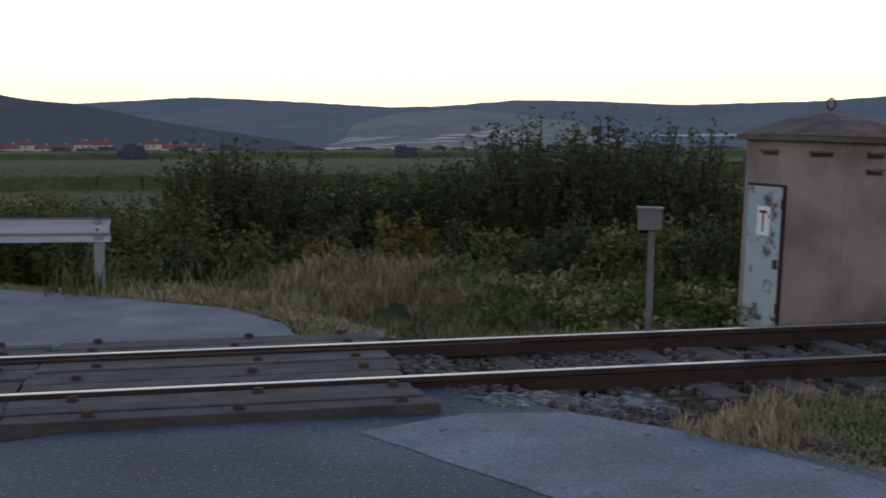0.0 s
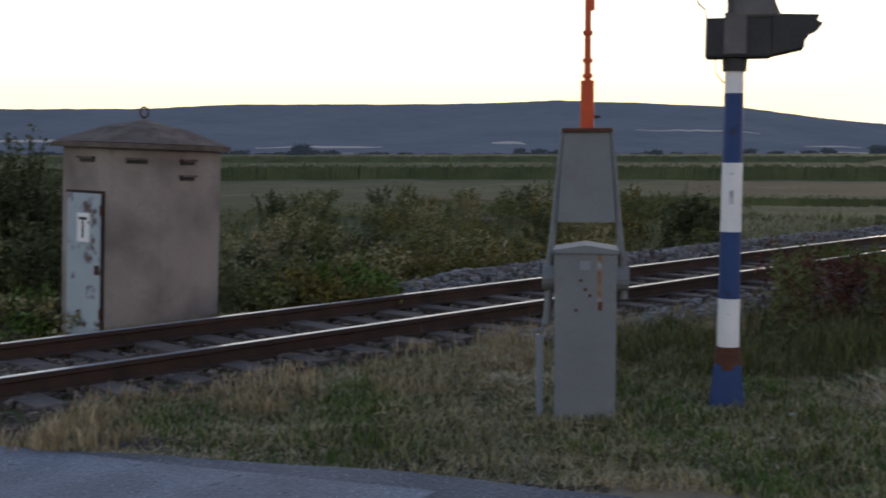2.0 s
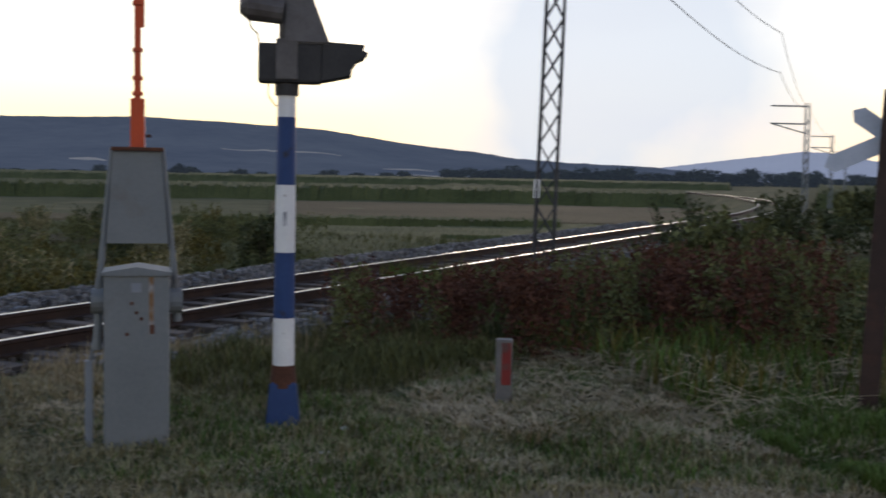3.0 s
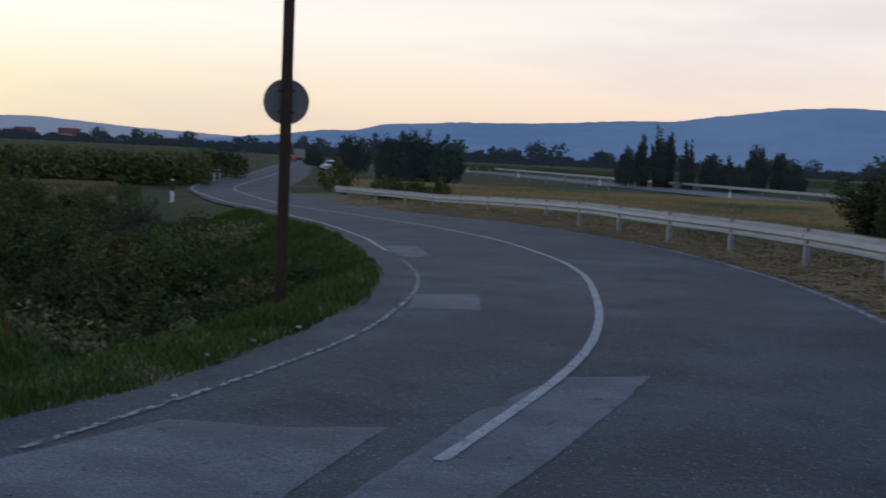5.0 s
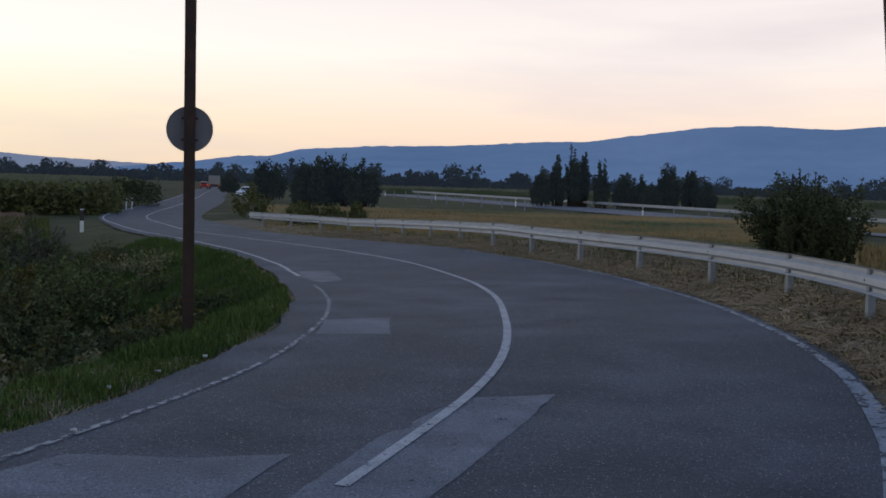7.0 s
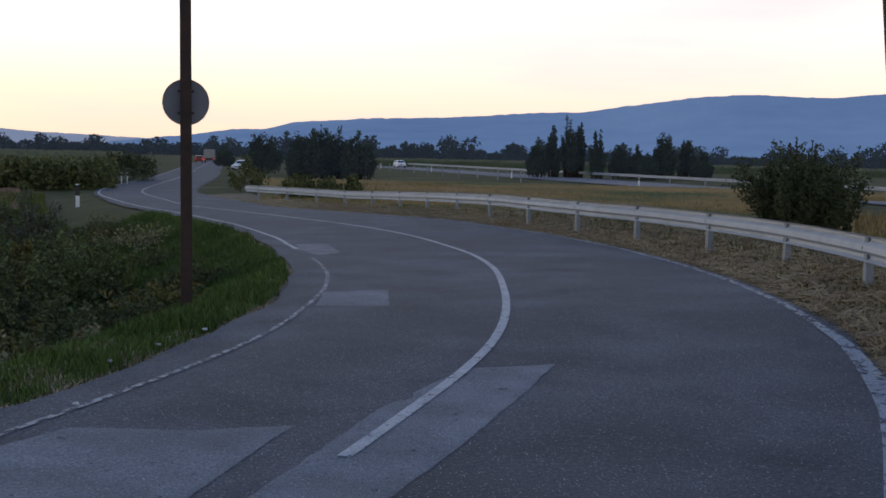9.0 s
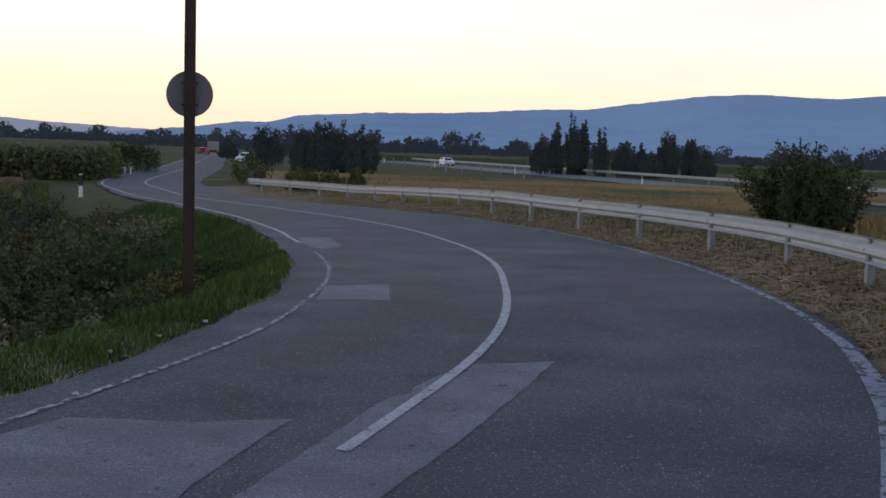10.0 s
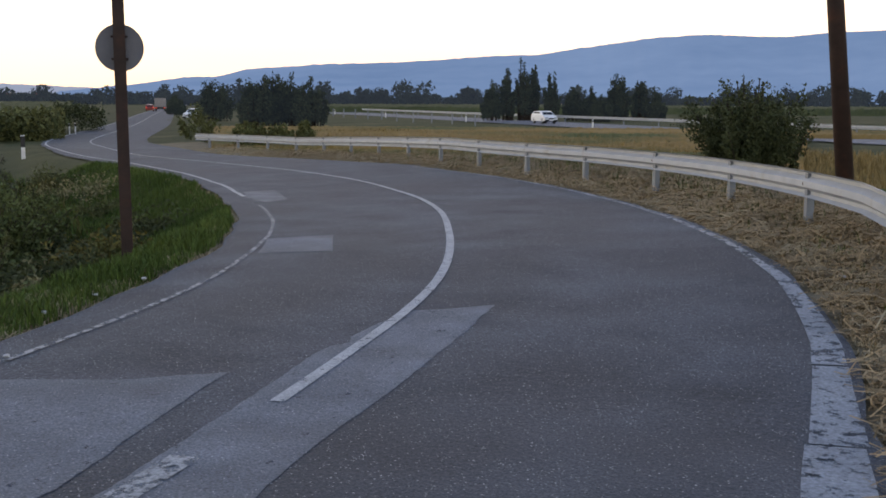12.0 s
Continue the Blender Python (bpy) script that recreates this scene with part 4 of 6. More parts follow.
        part("slot", new_box(-0.11, -0.006, -0.02, 0.11, 0.004, 0.018, m=n), DARK_PAINT, vent)


hut()


# ---- junction box on its post ----
BOX_GREY = material("weathered_dark_grey_paint", (0.10, 0.095, 0.09), (0.17, 0.165, 0.16), 5, 0.8, 0.2, fine=50)


def junction_box():
    x, y = 4.36, 10.95
    base = thing("junction_box", pose(x, y, -0.40, 0, 1.5, -22), "small grey metal junction box on a thin steel post", "junction box")
    part("post", new_box(-0.035, -0.035, 0, 0.035, 0.035, 1.36, bevel=0.006), BOX_GREY, base, "thin grey post")
    body = part("box", new_box(-0.15, -0.10, 1.26, 0.10, 0.08, 1.47, bevel=0.012), BOX_GREY, base, "grey weathered box")
    part("lid", new_box(-0.16, -0.115, 1.47, 0.11, 0.09, 1.495, bevel=0.006), GREY_PAINT, body, "pale lid")


junction_box()


# ---- barrier machine ----
def barrier():
    base = thing("level_crossing_barrier", pose(6.02, 4.62, -0.14, 0, 0, -52.5), "grey barrier machine with its orange boom raised upright", "barrier")
    cab = part("cabinet", new_box(-0.205, -0.16, 0, 0.205, 0.20, 1.18, bevel=0.012), GREY_PAINT, base, "grey steel cabinet with rust streaks")
    roof = bmesh.new()
    prism(roof, [(-0.22, -0.18), (0.22, -0.18), (0.22, 0.22), (-0.22, 0.22)], 1.18, 1.20)
    a, b = roof.verts.new((0, -0.18, 1.235)), roof.verts.new((0, 0.22, 1.235))
    q = [roof.verts.new(p) for p in ((-0.22, -0.18, 1.2), (0.22, -0.18, 1.2), (0.22, 0.22, 1.2), (-0.22, 0.22, 1.2))]
    for face in ((q[0], a, b, q[3]), (a, q[1], q[2], b), (q[0], q[1], a), (q[2], q[3], b)):
        roof.faces.new(face)
    bmesh.ops.recalc_face_normals(roof, faces=roof.faces)
    part("cabinet_roof", roof, GREY_PAINT, cab, "shallow gabled sheet-metal roof")
    part("name_plate", new_box(-0.035, -0.167, 1.07, 0.03, -0.161, 1.13, bevel=0.002), POST_STEEL, cab, "small maker's plate")
    for x, z in ((-0.03, 1.0), (0.0, 0.94), (-0.06, 0.80), (0.03, 0.90)):
        part("bolt", new_tube((x, -0.172, z), (x, -0.160, z), 0.012, sides=8), RUST, cab)
    part("rust_streak", new_box(0.078, -0.1635, 0.80, 0.106, -0.1610, 1.17, bevel=0.001), RUST_STREAK, cab, "rust run down the cabinet")
    for s, low in ((-1, 0.68), (1, 0.86)):
        bm = bmesh.new()
        tube(bm, (s * 0.255, 0.0, low), (s * 0.24, 0.0, 1.15), 0.028, 0.026, sides=8)
        tube(bm, (s * 0.24, 0.0, 1.13), (s * 0.155, 0.0, 2.0), 0.022, 0.018, sides=8)
        part("yoke_arm", bm, GREY_PAINT, base, "grey yoke arm beside the cabinet")
        part("pivot", new_tube((s * 0.20, 0.0, 1.0), (s * 0.29, 0.0, 1.0), 0.085, sides=16), GREY_PAINT, base, "round pivot boss")
    bm = bmesh.new()
    low = [bm.verts.new(p) for p in ((-0.195, -0.05, 1.38), (0.195, -0.05, 1.38), (0.195, 0.06, 1.38), (-0.195, 0.06, 1.38))]
    high = [bm.verts.new(p) for p in ((-0.15, -0.05, 1.98), (0.15, -0.05, 1.98), (0.15, 0.06, 1.98), (-0.15, 0.06, 1.98))]
    for k in range(4):
        bm.faces.new((low[k], low[(k + 1) % 4], high[(k + 1) % 4], high[k]))
    bm.faces.new(high)
    bm.faces.new(low[::-1])
    bmesh.ops.recalc_face_normals(bm, faces=bm.faces)
    part("counterweight_plate", bm, GREY_PAINT, base, "tapered grey counterweight plate")
    part("clamp_plate", new_box(-0.165, -0.075, 1.98, 0.165, 0.08, 2.005, bevel=0.006), RUST, base, "rusty clamp plate at the boom's foot")
    boom = part("boom", new_box(-0.045, -0.035, 2.0, 0.045, 0.035, 2.32, bevel=0.006), ORANGE, base, "orange-red boom standing upright")
    part("boom_tube", new_box(-0.022, -0.02, 2.30, 0.022, 0.02, 5.6, bevel=0.006), ORANGE, boom, "slim orange boom tube")
    for z in (2.34, 2.44, 2.62, 2.92):
        part("boom_clamp", new_box(-0.034, -0.03, z, 0.034, 0.03, z + 0.025, bevel=0.004), ORANGE, boom)
    part("boom_bracket", new_box(0.02, -0.02, 2.78, 0.045, 0.02, 2.98, bevel=0.004), ORANGE, boom)
    part("rust_blot", new_box(0.082, -0.166, 0.80, 0.112, -0.1630, 0.86, bevel=0.002), RUST, cab, "dark rust blot")
    part("latch", new_tube((0.05, 0, 2.08), (0.085, 0, 2.08), 0.010, sides=6), RUST, boom)
    # the stop post beside the machine and its hinged strut
    part("stop_post", new_box(-0.335, 0.02, 0, -0.285, 0.09, 0.60, bevel=0.008), POST_STEEL, base, "short dark steel post")
    part("strut", new_tube((-0.30, 0.03, 0.60), (-0.255, 0.0, 0.86), 0.012, sides=6), GREY_PAINT, base)


RUST_STREAK = material("rust_run", (0.17, 0.085, 0.035), (0.23, 0.15, 0.085), 12, 0.8, 0.1, fine=60, stain=(0.27, 0.27, 0.27), stain_scale=9, stain_at=(0.5, 0.62))
barrier()


# ---- flashing light on its striped post ----
HEAD_GREY = material("grimy_brown_grey_paint", (0.075, 0.068, 0.064), (0.13, 0.12, 0.115), 6, 0.7, 0.3, fine=40, stain=(0.05, 0.035, 0.03), stain_scale=5)


def signal():
    base = thing("crossing_signal", pose(6.98, 4.10, -0.18, 0, 0.2, -59.5), "level crossing light on a post striped blue and white", "signal")
    foot = bmesh.new()
    prism(foot, [(-0.13, -0.12), (0.13, -0.12), (0.13, 0.12), (-0.13, 0.12)], 0, 0.40, 0.72)
    bmesh.ops.bevel(foot, geom=foot.edges[:], offset=0.012, segments=2, affect="EDGES")
    part("foot", foot, BLUE_PAINT, base, "blue concrete foot with rusty flaking paint")
    part("collar", new_tube((0, 0, 0.36), (0, 0, 0.52), 0.098, 0.084, sides=20), RUST, base, "rusted collar")
    for k, (z0, z1) in enumerate(((0.48, 0.86), (0.86, 1.33), (1.33, 1.81), (1.81, 2.29), (2.29, 2.47))):
        part("post_band", new_tube((0, 0, z0), (0, 0, z1), 0.078 - 0.003 * k, 0.078 - 0.003 * (k + 1), sides=24), (WHITE_PAINT, BLUE_PAINT)[k % 2], base, ("white painted band", "blue painted band")[k % 2], smooth=False)
    part("small_plate", new_box(-0.012, -0.07, 1.52, 0.012, -0.062, 1.62, bevel=0.002), SIGN_BACK, base)
    part("neck", new_tube((0, 0, 2.46), (0, 0, 3.35), 0.060, 0.060, sides=16), HEAD_GREY, base, "grey pipe neck")
    part("socket", new_tube((0, 0, 2.44), (0, 0, 2.52), 0.082, 0.085, sides=20), DARK_PAINT, base)
    head = part("lamp_housing", new_box(-0.20, -0.10, 2.53, 0.24, 0.12, 2.80, bevel=0.02), DARK_PAINT, base, "black lamp housing")
    visor = bmesh.new()
    prism(visor, [(0.24, 2.54), (0.45, 2.585), (0.455, 2.635), (0.49, 2.69), (0.535, 2.71), (0.57, 2.75), (0.53, 2.765), (0.545, 2.805), (0.24, 2.82)], -0.12, 0.10)
    bmesh.ops.transform(visor, matrix=pose(0, 0, 0, 90, 0, 0), verts=visor.verts)
    bmesh.ops.bevel(visor, geom=visor.edges[:], offset=0.006, segments=1, affect="EDGES")
    part("visor", visor, DARK_PAINT, head, "dented black visor")
    part("lens", new_tube((-0.05, 0.12, 2.66), (-0.05, 0.135, 2.66), 0.09, sides=20), DARK_PAINT, head)
    part("clamp", new_box(-0.075, -0.115, 2.55, 0.075, -0.09, 2.83, bevel=0.006), HEAD_GREY, base, "grey clamp strap")
    upper = bmesh.new()
    prism(upper, [(-0.02, -0.12), (0.30, -0.12), (0.30, 0.12), (-0.02, 0.12)], 2.80, 3.30, 0.35)
    bmesh.ops.bevel(upper, geom=upper.edges[:], offset=0.012, segments=2, affect="EDGES")
    part("upper_hood", upper, HEAD_GREY, base, "grey tapered hood above the lamp")
    bell = bmesh.new()
    tube(bell, (-0.03, -0.03, 3.02), (-0.27, -0.03, 3.05), 0.085, 0.095, sides=14)
    tube(bell, (-0.27, -0.03, 3.05), (-0.33, -0.03, 3.05), 0.095, 0.05, sides=14)
    part("bell", bell, HEAD_GREY, base, "grey cast warning bell")
    wire = bmesh.new()
    pts = [(-0.27, -0.05, 2.98), (-0.25, -0.07, 2.90), (-0.205, -0.09, 2.86), (-0.19, -0.10, 2.78)]
    for a, b in zip(pts, pts[1:]):
        tube(wire, a, b, 0.006, sides=6)
    part("cable", wire, DARK_PAINT, base)
    drip = bmesh.new()
    pts = [(-0.13, 0.0, 2.53), (-0.13, 0.0, 2.44), (-0.08, 0.0, 2.37), (-0.02, -0.02, 2.36)]
    for a, b in zip(pts, pts[1:]):
        tube(drip, a, b, 0.004, sides=6)
    part("cable", drip, DARK_PAINT, base)


signal()


def marker_post():
    base = thing("marker_post", pose(8.38, 2.94, -0.16, 0, 0, -70), "short square grey post with a flaking red face", "marker post")
    part("shaft", new_box(-0.065, -0.05, 0, 0.065, 0.05, 0.60, bevel=0.014), BOX_GREY, base, "dark weathered grey shaft")
    part("red_panel", new_box(-0.018, -0.0535, 0.24, 0.056, -0.049, 0.575, bevel=0.003), RED_PAINT, base, "flaking red painted face")


marker_post()


# ---- lattice mast with wires ----
def lattice(name, m, height, low, high, label):
    base = thing(name, m, label, "mast")
    corners = [(-1, -1), (1, -1), (1, 1), (-1, 1)]
    legs = []
    for x, y in corners:
        part("leg", new_tube((x * low / 2, y * low / 2, 0), (x * high / 2, y * high / 2, height), 0.028, 0.022, sides=6), LATTICE, base)
    n = int(height / 0.45)
    for k in range(4):
        (x0, y0), (x1, y1) = corners[k], corners[(k + 1) % 4]
        for j in range(n):
            z0, z1 = height * j / n, height * (j + 1) / n
            w0, w1 = (low + (high - low) * z / height for z in (z0, z1))
            part("brace", new_tube((x0 * w0 / 2, y0 * w0 / 2, z0), (x1 * w1 / 2, y1 * w1 / 2, z1), 0.010, sides=4), LATTICE, base)
            part("brace", new_tube((x1 * w0 / 2, y1 * w0 / 2, z0), (x0 * w1 / 2, y0 * w1 / 2, z1), 0.010, sides=4), LATTICE, base)
    return base


mx, my = heading(-71.6, 17.2)
mast = lattice("lattice_mast", pose(mx, my, -0.6, 0, 1.4, -72), 9.4, 0.30, 0.24, "dark steel lattice mast beside the track")
part("mast_plate", new_box(-0.19, -0.16, 2.0, -0.10, -0.145, 2.28, bevel=0.002), WHITE_PAINT, mast, "small white plate")


def wire_run(points, sag, label):
    curve = bpy.data.curves.new("overhead_wire", "CURVE")
    curve.dimensions, curve.bevel_depth, curve.bevel_resolution = "3D", 0.012, 1
    for a, b in zip(points, points[1:]):
        line = curve.splines.new("POLY")
        line.points.add(15)
        for k in range(16):
            s = k / 15
            p = Vector(a).lerp(Vector(b), s)
            line.points[k].co = (p.x, p.y, p.z - sag * 4 * s * (1 - s), 1)
    curve.materials.append(WIRE)
    return tagged(new("overhead_wire", curve), label, "wire", "overhead wires")


# far masts along the bend of the line
FAR_MASTS = []
for az, far, high, arm in ((-83.6, 74, 6.6, 2.2), (-84.7, 118, 6.4, 2.0), (-85.3, 170, 6.2, 2.0)):
    x, y = heading(az, far)
    base = thing("catenary_mast", pose(x, y, -0.9, 0, 0, az), "grey catenary mast with bracket arms beside the railway", "mast", "catenary masts")
    for s in (-1, 1):
        part("leg", new_tube((s * 0.14, 0, 0), (s * 0.11, 0, high + 0.9), 0.06, 0.05, sides=6), GREY_PAINT, base)
    for k in range(int(high / 0.6)):
        part("brace", new_tube((-0.14, 0, 0.6 * k), (0.13, 0, 0.6 * k + 0.6), 0.03, sides=4), GREY_PAINT, base)
    for z in (high + 0.7, high - 0.4):
        part("arm", new_tube((0, 0, z), (-arm, 0, z + 0.05), 0.05, sides=6), GREY_PAINT, base)
    part("stay", new_tube((0, 0, high - 1.0), (-arm, 0, high - 0.35), 0.04, sides=6), GREY_PAINT, base)
    FAR_MASTS.append((x, y, high + 0.7 - 0.9))
wire_run([(mx, my, 6.2), (22 + 20, 5.6, 5.6), FAR_MASTS[0], FAR_MASTS[1], FAR_MASTS[2]], 0.5, "thin overhead wire along the railway")
wire_run([(mx, my, 7.6), (22 + 20, 5.6, 7.0), FAR_MASTS[0]], 0.5, "thin overhead wire along the railway")


# ---- posts and signs of the road ----
def i_beam(bm, w, d, z0, z1, thick=0.014):
    box(bm, -w / 2, -d / 2, z0, w / 2, -d / 2 + thick, z1, bevel=0.003)
    box(bm, -w / 2, d / 2 - thick, z0, w / 2, d / 2, z1, bevel=0.003)
    box(bm, -thick / 2, -d / 2 + thick, z0, thick / 2, d / 2 - thick, z1)
    return bm


def crossbuck():
    base = thing("crossbuck_sign", pose(9.27, 0.30, -0.30, 0, 2.2, -88), "white crossing boards seen from behind on a rusty steel beam", "road sign")
    part("post", i_beam(bmesh.new(), 0.145, 0.14, 0, 2.72), POLE_BROWN, base, "rust-brown steel beam")
    part("plate", new_box(-0.03, -0.075, 2.62, 0.03, -0.0705, 2.655), WHITE_PAINT, base, "small pale plate")
    for lean, length, shift in ((26.5, 1.08, 0.02), (-33, 0.76, 0.03)):
        bm = bmesh.new()
        h, l = 0.068, length / 2
        prism(bm, [(-l + 0.06, -h), (l - 0.06, -h), (l, 0), (l - 0.06, h), (-l + 0.06, h), (-l, 0)], -0.009, 0.009)
        bmesh.ops.transform(bm, matrix=pose(shift, 0.085 if lean > 0 else 0.105, 2.36, 90, 0, 0) @ pose(0, 0, 0, 0, 0, lean), verts=bm.verts)
        part("cross_board", bm, CROSS_WHITE, base, "weathered white board with pointed ends")


def round_sign():
    base = thing("round_sign", pose(12.07, -4.39, -0.12, 0, -0.4, -110), "round grey sign seen from behind on a tall brown steel pole", "road sign")
    part("pole", i_beam(bmesh.new(), 0.125, 0.12, 0, 7.0), POLE_BROWN, base, "tall dark brown steel pole")
    disc = bmesh.new()
    tube(disc, (0, 0.066, 2.36), (0, 0.078, 2.36), 0.255, sides=48)
    tube(disc, (0, 0.058, 2.36), (0, 0.068, 2.36), 0.252, 0.256, sides=48, caps=False)
    part("sign_disc", disc, SIGN_BACK, base, "grey unpainted back of a round sign")
    for z in (2.24, 2.48):
        part("bracket", new_box(-0.09, 0.04, z - 0.012, 0.09, 0.066, z + 0.012, bevel=0.003), POLE_BROWN, base)


crossbuck()
round_sign()
px, py = heading(-145.45, 16.4)
pole = thing("utility_pole", pose(px, py, -0.3, 0, -5.6, -142), "dark leaning wooden utility pole behind the guardrail", "pole")
part("pole_shaft", new_tube((0, 0, 0), (0, 0, 8.5), 0.125, 0.095, sides=18), POLE_BROWN, pole, smooth=True)


# ---- guardrails ----
W_BEAM = [(a * 1.75, b) for a, b in [(0.0, 0.155), (0.045, 0.125), (0.045, 0.085), (0.0, 0.035), (0.0, -0.035), (0.045, -0.085), (0.045, -0.125), (0.0, -0.155), (-0.004, -0.155), (0.039, -0.125), (0.039, -0.087), (-0.006, -0.037), (-0.006, 0.037), (0.039, 0.087), (0.039, 0.125), (-0.004, 0.155)]]


def guardrail(name, line, base_z, spacing, label, top=0.75, flip=1.0, first_post=0.0, beam_scale=1.0, end_cap=False):
    base = thing(name, Matrix.Identity(4), label, "guardrail")
    path = spline(line, 0.8)
    z = base_z(path[:, 0], path[:, 1]) + top - 0.155
    outline = [(-flip * a * beam_scale, b * beam_scale) for a, b in W_BEAM]
    v, f = sweep(outline if flip > 0 else outline[::-1], np.c_[path, z])
    beam = mesh_object("beam", v, f, GALVANISED, base, "galvanised corrugated beam")
    along = np.r_[0, np.cumsum(np.linalg.norm(np.diff(path, axis=0), axis=1))]
    for k, s in enumerate(np.arange(first_post, along[-1], spacing)):
        x, y = np.interp(s, along, path[:, 0]), np.interp(s, along, path[:, 1])
        s2 = min(s + 0.1, along[-1])
        turn = math.degrees(math.atan2(np.interp(s2, along, path[:, 1]) - y, np.interp(s2, along, path[:, 0]) - x)) if s2 > s else 0
        zz = float(base_z(np.array([x]), np.array([y]))[0])
        n = pose(x, y, zz, 0, 0, turn)
        back_side = 0.075 * flip
        bm = bmesh.new()
        box(bm, -0.055, back_side - 0.045, -0.45, 0.055, back_side + 0.045, top - 0.03, bevel=0.006, m=n)
        part("post", bm, POST_STEEL, base)
        if k % 2 == 0:
            part("bolt", new_tube(n @ Vector((0, -0.012 * flip, top - 0.155)), n @ Vector((0, 0.0, top - 0.155)), 0.02, sides=6), RUST, base)
    return base


def road_side_level(x, y):
    return road_level(x, y, road_place(x, y) + ROAD_LEFT) - 0.05 - np.interp(x, [4, 9, 16], [0.09, 0.06, 0.0])


guardrail("guardrail", [(50.9, -21.4), (43.2, -21.4), (37, -20.7), (31, -19.4), (26, -18.0), (22.3, -16.9), (19.2, -16.0), (16.3, -15.1), (13.7, -14.2), (11.2, -13.05), (8.4, -11.3), (5.8, -9.2), (3.4, -6.9), (1.0, -4.2)], road_side_level, 3.05,
          "long galvanised guardrail on the outside of the bend", flip=1.0, first_post=1.5)
guardrail("guardrail", [(-1.28, 14.85), (-4, 15.3), (-8, 16.5), (-14, 18.4), (-30, 19.6)], lambda x, y: np.full(len(x), 0.10), 4.0, "grey guardrail ending at the level crossing", flip=-1.0, first_post=0.15)


# ---- motorway beyond the meadow ----
HW_A, HW_D = np.array([100.6, -86.0]), np.array([0.957, -0.290])
hw = np.stack([HW_A + HW_D * s for s in np.arange(-120, 700, 12.0)])
v, f = ribbon(hw, -5.5, 5.0, 0.0, lambda x, y, s: np.full(x.shape, -0.86))
tagged(mesh_object("motorway", v, f, ASPHALT_PALE), "pale grey motorway carriageway", "road", kind="structure")
hw_flat = lambda x, y: np.full(len(x), -0.86)
guardrail("motorway_guardrail", [tuple(HW_A + HW_D * s + np.array([-0.290, -0.957]) * 6.2) for s in (-110, -50, 0, 50, 110, 180, 260)], hw_flat, 8.0, "pale guardrail along the far side of the motorway", flip=-1.0, top=0.8)
for s, off in ((-26, -7.2), (10, -7.0), (46, -7.4), (82, -7.2), (118, -7.2)):
    x, y = HW_A + HW_D * s + np.array([-0.290, -0.957]) * off
    base = thing("delineator_post", pose(x, y, -0.9), "white roadside delineator post", "road post", "delineators")
    part("post", new_box(-0.06, -0.05, 0, 0.06, 0.05, 0.95, bevel=0.02), WHITE_PAINT, base)
    part("black_band", new_box(-0.064, -0.054, 0.72, 0.064, 0.054, 0.86, bevel=0.01), DARK_PAINT, base)


# ---- plants ----
def leaves(count, centres, spread, low, high, seed, share=None):
    """Many small leaves (bent quads) about clump centres: vertices and faces."""
    r = np.random.default_rng(seed)
    centres, spread = np.asarray(centres, float), np.asarray(spread, float)
    pick = r.integers(0, len(centres), count) if share is None else r.choice(len(centres), count, p=share / share.sum())
    way = r.normal(0, 1, (count, 3))
    way /= np.linalg.norm(way, axis=1)[:, None]
    place = centres[pick] + way * (r.random(count) ** 0.45)[:, None] * spread[pick][:, None] if spread.ndim == 1 else centres[pick] + way * (r.random(count) ** 0.45)[:, None] * spread[pick]
    size = r.uniform(low, high, count)
    u = r.normal(0, 1, (count, 3))
    u /= np.linalg.norm(u, axis=1)[:, None]
    w = np.cross(u, r.normal(0, 1, (count, 3)))
    w /= np.linalg.norm(w, axis=1)[:, None]
    a, b = u * size[:, None], w * size[:, None] * 0.45
    verts = np.stack([place - a, place + b, place + a, place - b], 1)
    faces = np.arange(count * 4).reshape(count, 4)
    return verts.reshape(-1, 3), faces


